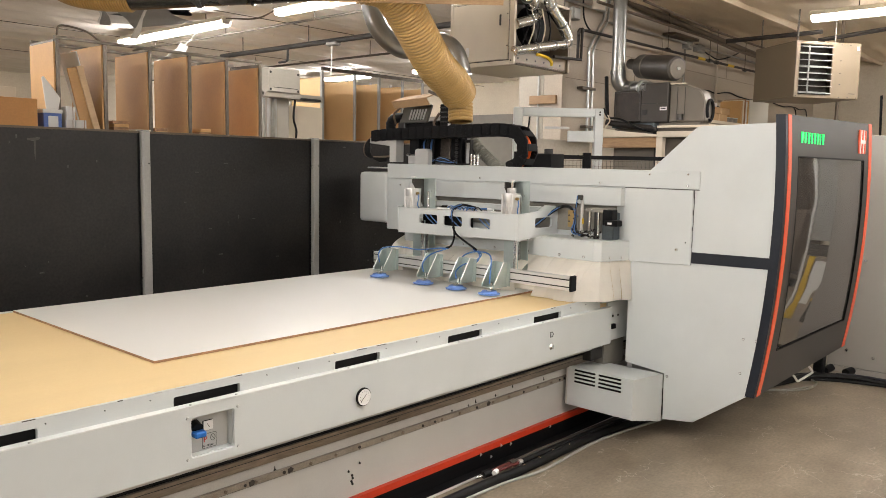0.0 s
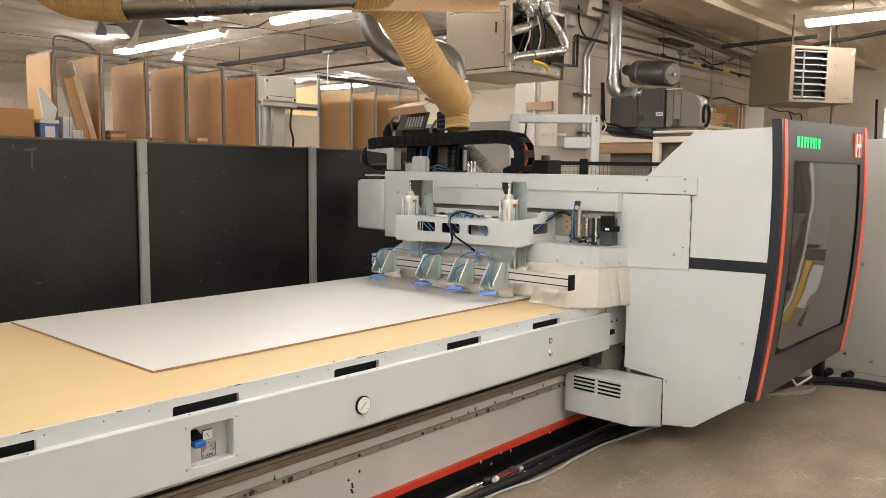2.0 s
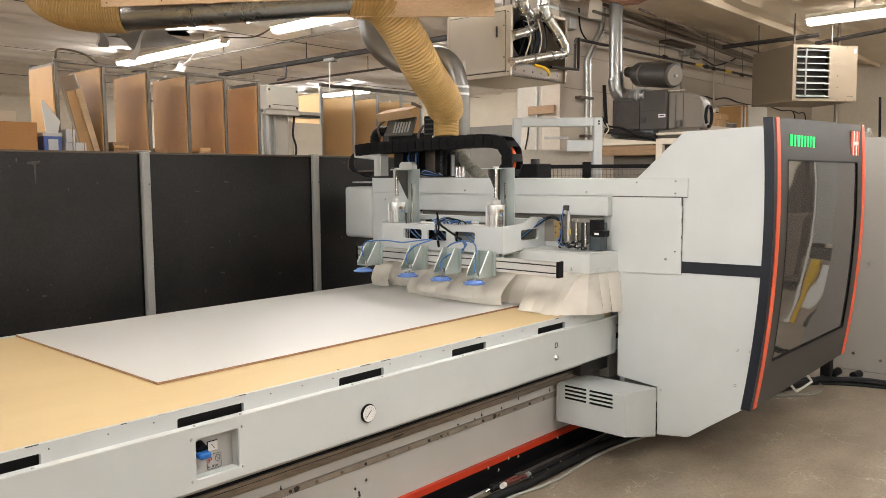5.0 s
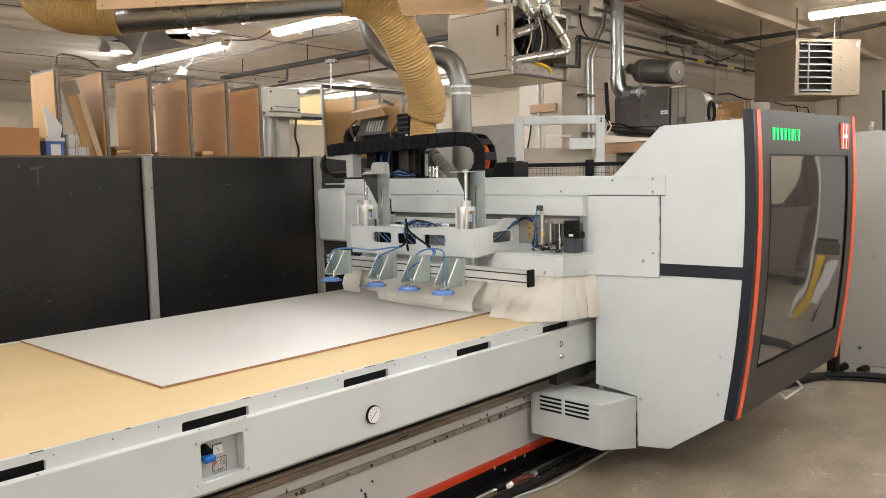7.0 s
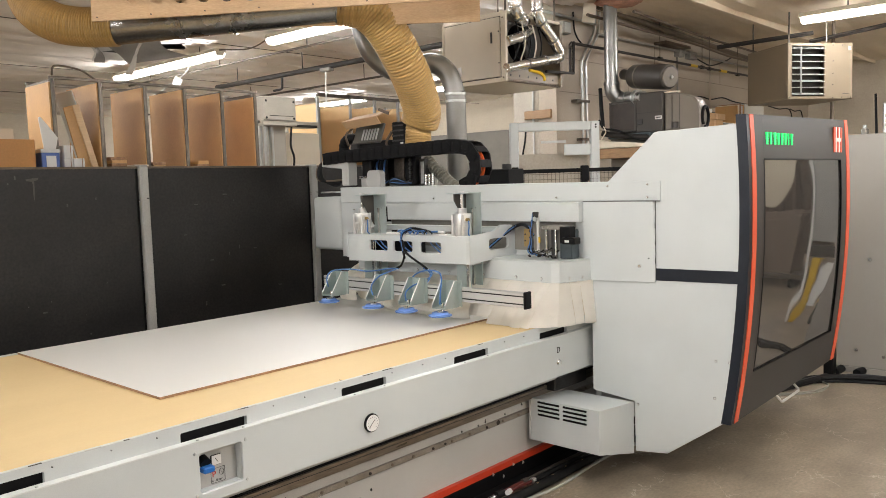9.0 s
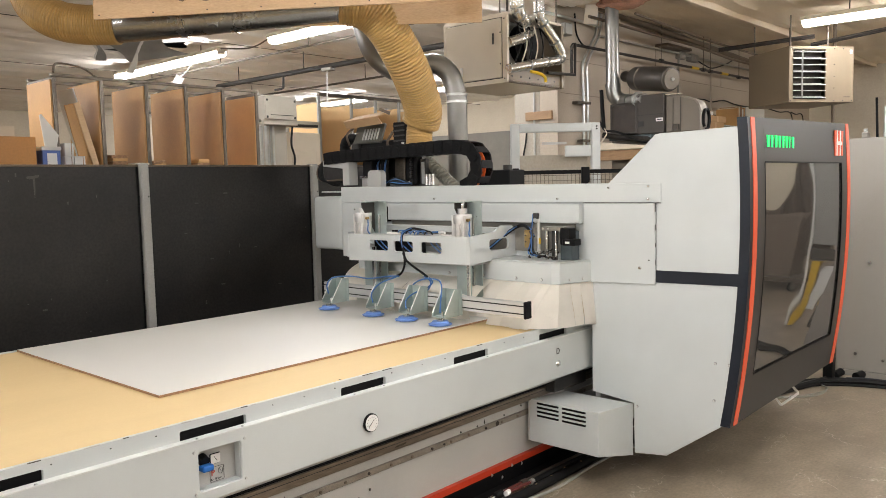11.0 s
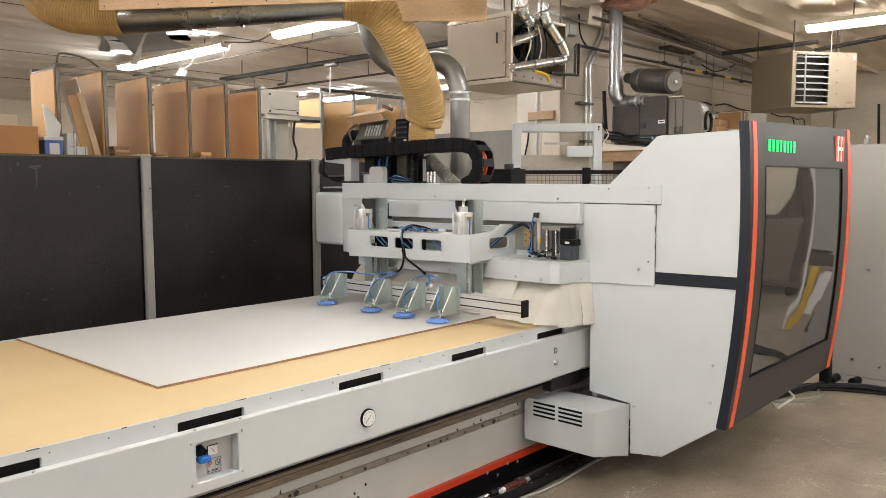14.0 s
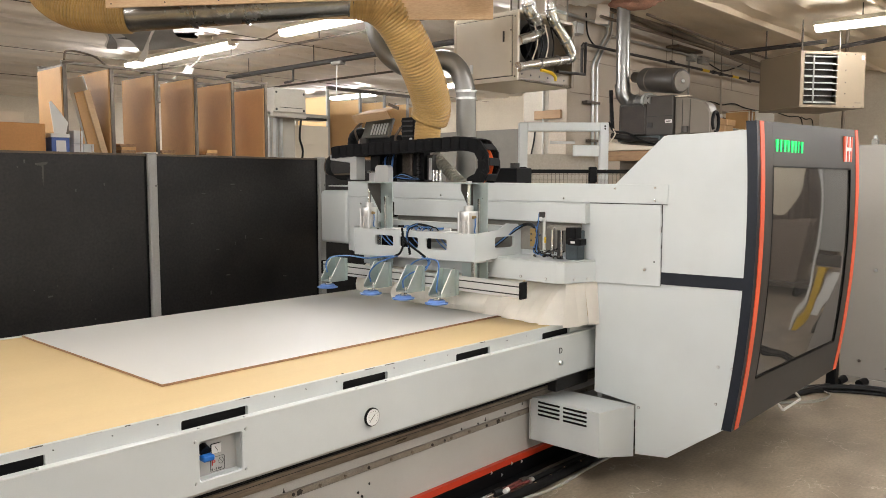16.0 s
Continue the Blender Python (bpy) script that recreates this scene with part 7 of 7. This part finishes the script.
def build_torn_film():
    t = thing("torn_film", (3.8, 5.2, 3.1), "torn grey insulation film hanging from the ceiling", "insulation")
    # film darkened in colour for the shaded, backlit underside of the hanging pieces
    film = material("torn_film", (0.27, 0.255, 0.23), 0.4, 0.1, vary=0.08, scale=6, bump=0.004)
    pale = material("torn_film_back", (0.52, 0.49, 0.44), 0.45, vary=0.06, scale=6, bump=0.003)

    def rag(name, a, b, c, d, mat, curl):
        bm = bmesh.new()
        a, b, c, d = map(Vector, (a, b, c, d))
        rows = [[bm.verts.new(a.lerp(b, u).lerp(d.lerp(c, u), v) + Vector((0.03 * math.sin(5 * v + 3 * u), 0.02 * math.sin(7 * v), curl * math.sin(math.pi * v) * (0.4 + u)))) for u in np.linspace(0, 1, 5)] for v in np.linspace(0, 1, 12)]
        for p, q in zip(rows, rows[1:]):
            for j in range(4):
                bm.faces.new((p[j], p[j + 1], q[j + 1], q[j]))
        bmesh.ops.solidify(bm, geom=bm.faces[:], thickness=0.003)
        part(name, bm, mat, t, "", True)

    # dark sheets below the whole ceiling paint the shade inside the tears
    rag("dark_gap", (3.54, 5.80, 3.13), (3.80, 5.66, 3.13), (4.0, 6.10, 3.13), (3.85, 6.12, 3.13), BROWN_BLACK, 0.0)
    rag("dark_gap", (4.02, 5.46, 3.13), (4.275, 5.15, 3.13), (4.42, 5.50, 3.13), (4.25, 5.60, 3.13), BROWN_BLACK, 0.0)
    rag("hanging_strip", (3.74, 5.05, 3.12), (3.775, 5.01, 3.12), (3.715, 5.27, 2.78), (3.705, 5.285, 2.78), pale, 0.02)
    rag("loose_film", (3.56, 5.78, 3.115), (3.86, 5.46, 3.10), (4.34, 6.3, 3.11), (4.05, 6.75, 3.13), pale, 0.02)
    rag("hanging_flap", (3.62, 5.6, 3.12), (3.95, 5.1, 3.12), (4.3, 5.2, 3.02), (4.0, 5.8, 2.97), film, -0.03)
    rag("hanging_strip", (3.50, 5.6, 3.11), (3.56, 5.5, 3.11), (3.6, 5.6, 2.93), (3.57, 5.64, 2.93), film, 0.01)


def build_aisle():
    """Unseen things added in the aisle to shape what the smoked window mirrors."""
    t = thing("board_trolley", (9.2, -2.9, F), "dark brown boards standing on a low trolley", "trolley")
    part("deck", box(8.8, 9.6, -3.6, -2.2, F + 0.12, F + 0.18, 0.004), RACK_STEEL, t)
    for x in (8.9, 9.5):
        for y in (-3.5, -2.3):
            part("wheel", rod((x, y - 0.02, F + 0.06), (x, y + 0.02, F + 0.06), 0.06, 14), BLACK, t, "", True)
    for k in range(6):
        part("board", box(8.9 + 0.05 * k, 8.93 + 0.05 * k, -3.5 + 0.05 * k, -2.35, F + 0.18, 1.12 + 0.05 * (k % 3), 0.002), FELT, t)
    # a brown dust sheet hung before the end wall, its one corner drawn down
    c = thing("dust_sheet", (10.5, -2.9, F), "brown dust sheet hanging in folds, one side drawn down", "curtain")
    bm = bmesh.new()
    cols = []
    for k in range(49):
        y = -4.2 + 0.035 * k
        d = max(0.0, min(1.0, (y + 3.25) / 0.42))
        top = 1.24 + 0.10 * max(0.0, -3.3 - y) + 1.1 * d ** 1.7 + 0.02 * math.sin(31 * y)
        cols.append([bm.verts.new((10.5 + 0.05 * math.sin(17 * y + 0.8 * v) + 0.03 * math.sin(41 * y), y + 0.02 * math.sin(9 * v + 5 * y), 0.42 + (top - 0.42) * v)) for v in np.linspace(0, 1, 12)])
    for u, w in zip(cols, cols[1:]):
        for j in range(11):
            bm.faces.new((u[j], u[j + 1], w[j + 1], w[j]))
    bmesh.ops.solidify(bm, geom=bm.faces[:], thickness=0.004)
    part("sheet", bm, FELT, c, "", True)
    part("top_rail", rod((10.5, -4.2, 2.42), (10.5, -2.3, 2.42), 0.02, 10), RACK_STEEL, c, "", True)
    for y in (-4.15, -2.4):
        part("post", rod((10.55, y, F), (10.55, y, 2.42), 0.02, 10), RACK_STEEL, c, "", True)
    t = thing("yellow_stand", (7.0, -1.5, F), "yellow-framed stand with a grey screen and a white sheet", "stand")
    part("screen", prism([(-1.65, 1.0), (-1.25, 1.0), (-1.25, 2.0), (-1.66, 2.0)], 0, 7.0, 7.02, 0.003), POST, t, "pale grey screen")
    part("crossbar", box(6.99, 7.03, -1.62, -1.25, 0.85, 0.96, 0.004), OLD_GREY, t, "dark crossbar")
    part("edge", prism([(-1.68, F), (-1.66, F), (-1.635, 0.6), (-1.63, 1.0), (-1.645, 2.0), (-1.665, 2.0), (-1.65, 1.0), (-1.66, 0.6)], 0, 6.98, 7.0), PAPER, t, "white edge strip")
    part("frame", prism([(-1.65, F), (-1.60, F), (-1.54, 0.84), (-1.60, 0.84)], 0, 6.985, 7.02, 0.003), YELLOW, t, "yellow upright")
    part("frame", prism([(-1.46, 0.42), (-1.43, 0.42), (-1.39, 0.62), (-1.30, 0.50), (-1.28, 0.52), (-1.385, 0.68)], 0, 6.975, 7.0), YELLOW, t, "bent yellow bracket")
    part("sheet", prism([(-1.58, 0.36), (-1.50, 0.36), (-1.40, 0.80), (-1.52, 0.80)], 0, 6.99, 7.01), PAPER, t, "white sheet")
    part("panel", prism([(-1.50, F), (-1.25, F), (-1.25, 0.84), (-1.40, 0.84)], 0, 7.01, 7.03, 0.003), OLD_GREY, t, "dark lower panel")


build_shell()
build_torn_film()
build_aisle()
build_tubes()
build_table()
build_floor_cables()
SHEET = build_sheet()
GANTRY, BAR, PLATES, FLAPS = build_gantry()
HOSE_THING, HOSE_RINGS = build_hose()
BOOM = build_boom()
build_fence()
build_rack()
build_far_machine()
build_heater_cabinet()
build_ducts()
build_burner()
build_unit_heater()
build_pipes()
build_gate()
build_pull_cord()
build_right()

# seconds and the gantry's travel along the table
TRAVEL = [(0, 0), (4.15, 0), (4.5, -0.025), (5.0, -0.15), (5.5, -0.31), (5.9, -0.41), (6.2, -0.427), (7.0, -0.427), (9.0, -0.427), (12.0, -0.427), (12.1, -0.416), (12.2, -0.395),
          (12.3, -0.374), (12.4, -0.351), (12.5, -0.333), (12.6, -0.325), (12.7, -0.321), (12.8, -0.327), (12.9, -0.334), (13.0, -0.349), (13.1, -0.370),
          (13.2, -0.391), (13.3, -0.412), (13.4, -0.425), (13.5, -0.427), (14.5, -0.427), (16, -0.427)]
# seconds, the suction bar's rise and its shift across the table
LIFT = [(0, 0, 0), (1.5, 0, 0), (1.65, 0.002, 0), (1.8, 0.020, 0), (2.0, 0.036, 0), (2.5, 0.063, 0), (3.0, 0.088, 0), (3.5, 0.112, 0), (4.0, 0.128, 0), (4.5, 0.136, 0), (5.5, 0.138, 0),
        (6.2, 0.134, 0), (6.5, 0.128, 0), (7.0, 0.117, 0), (7.5, 0.102, 0), (8.0, 0.081, 0), (8.5, 0.064, 0), (9.0, 0.042, 0), (9.5, 0.020, 0), (10.0, 0.004, 0),
        (10.4, 0, 0), (12.0, 0, 0), (13.5, 0, 0), (14.0, 0, 0.008), (14.5, 0.001, 0.017), (14.7, 0.006, 0.03), (15.0, 0.038, 0.046), (15.5, 0.057, 0.049), (16.0, 0.082, 0.050)]


# seconds, and how far the fabric has folded back
FOLD = [(0, 0), (11.9, 0), (12.1, 0.1), (12.4, 0.6), (12.7, 1.0), (13.2, 1.0), (13.6, 1.0), (16, 1.0)]


def motions():
    g0 = GANTRY.location.copy()
    walk(GANTRY, [(t, pose(g0.x + d * UNIT, g0.y, g0.z)) for t, d in TRAVEL])
    b0 = BAR.location.copy()
    walk(BAR, [(t, pose(b0.x, b0.y + s * UNIT, b0.z + z * UNIT)) for t, z, s in LIFT])
    for plate in PLATES:
        p0 = plate.location.copy()
        walk(plate, [(t, pose(p0.x, p0.y, p0.z + z * UNIT)) for t, z, s in LIFT])
    # the fabric folds back under the gantry when it has gone forward and returned
    for flap, swing in FLAPS:
        f0 = flap.location.copy()
        if swing:
            walk(flap, [(t, pose(f0.x + 0.125 * swing * a, f0.y, f0.z - 0.004 * a, 0, 3 * swing * a, 0)) for t, a in FOLD])
    s0 = SHEET.location.copy()
    walk(SHEET, [(t, pose(s0.x + ((d + 0.427) * UNIT if t >= 12.0 else 0), s0.y, s0.z)) for t, d in TRAVEL])
    o = BOOM.location.copy()
    walk(BOOM, [(t, pose(o.x - 0.012 * (1 + d / 0.427), o.y - 0.12 * (1 + d / 0.427), o.z - 0.035 * (1 + d / 0.427))) for t, d in TRAVEL])
    far, near = hose_poses(HOSE_FAR, RINGS), hose_poses(HOSE_NEAR, RINGS)
    for k, ring in enumerate(HOSE_RINGS):
        walk(ring, [(t, local(far[k].lerp(near[k], -d / 0.427), HOSE_THING)) for t, d in TRAVEL])


motions()
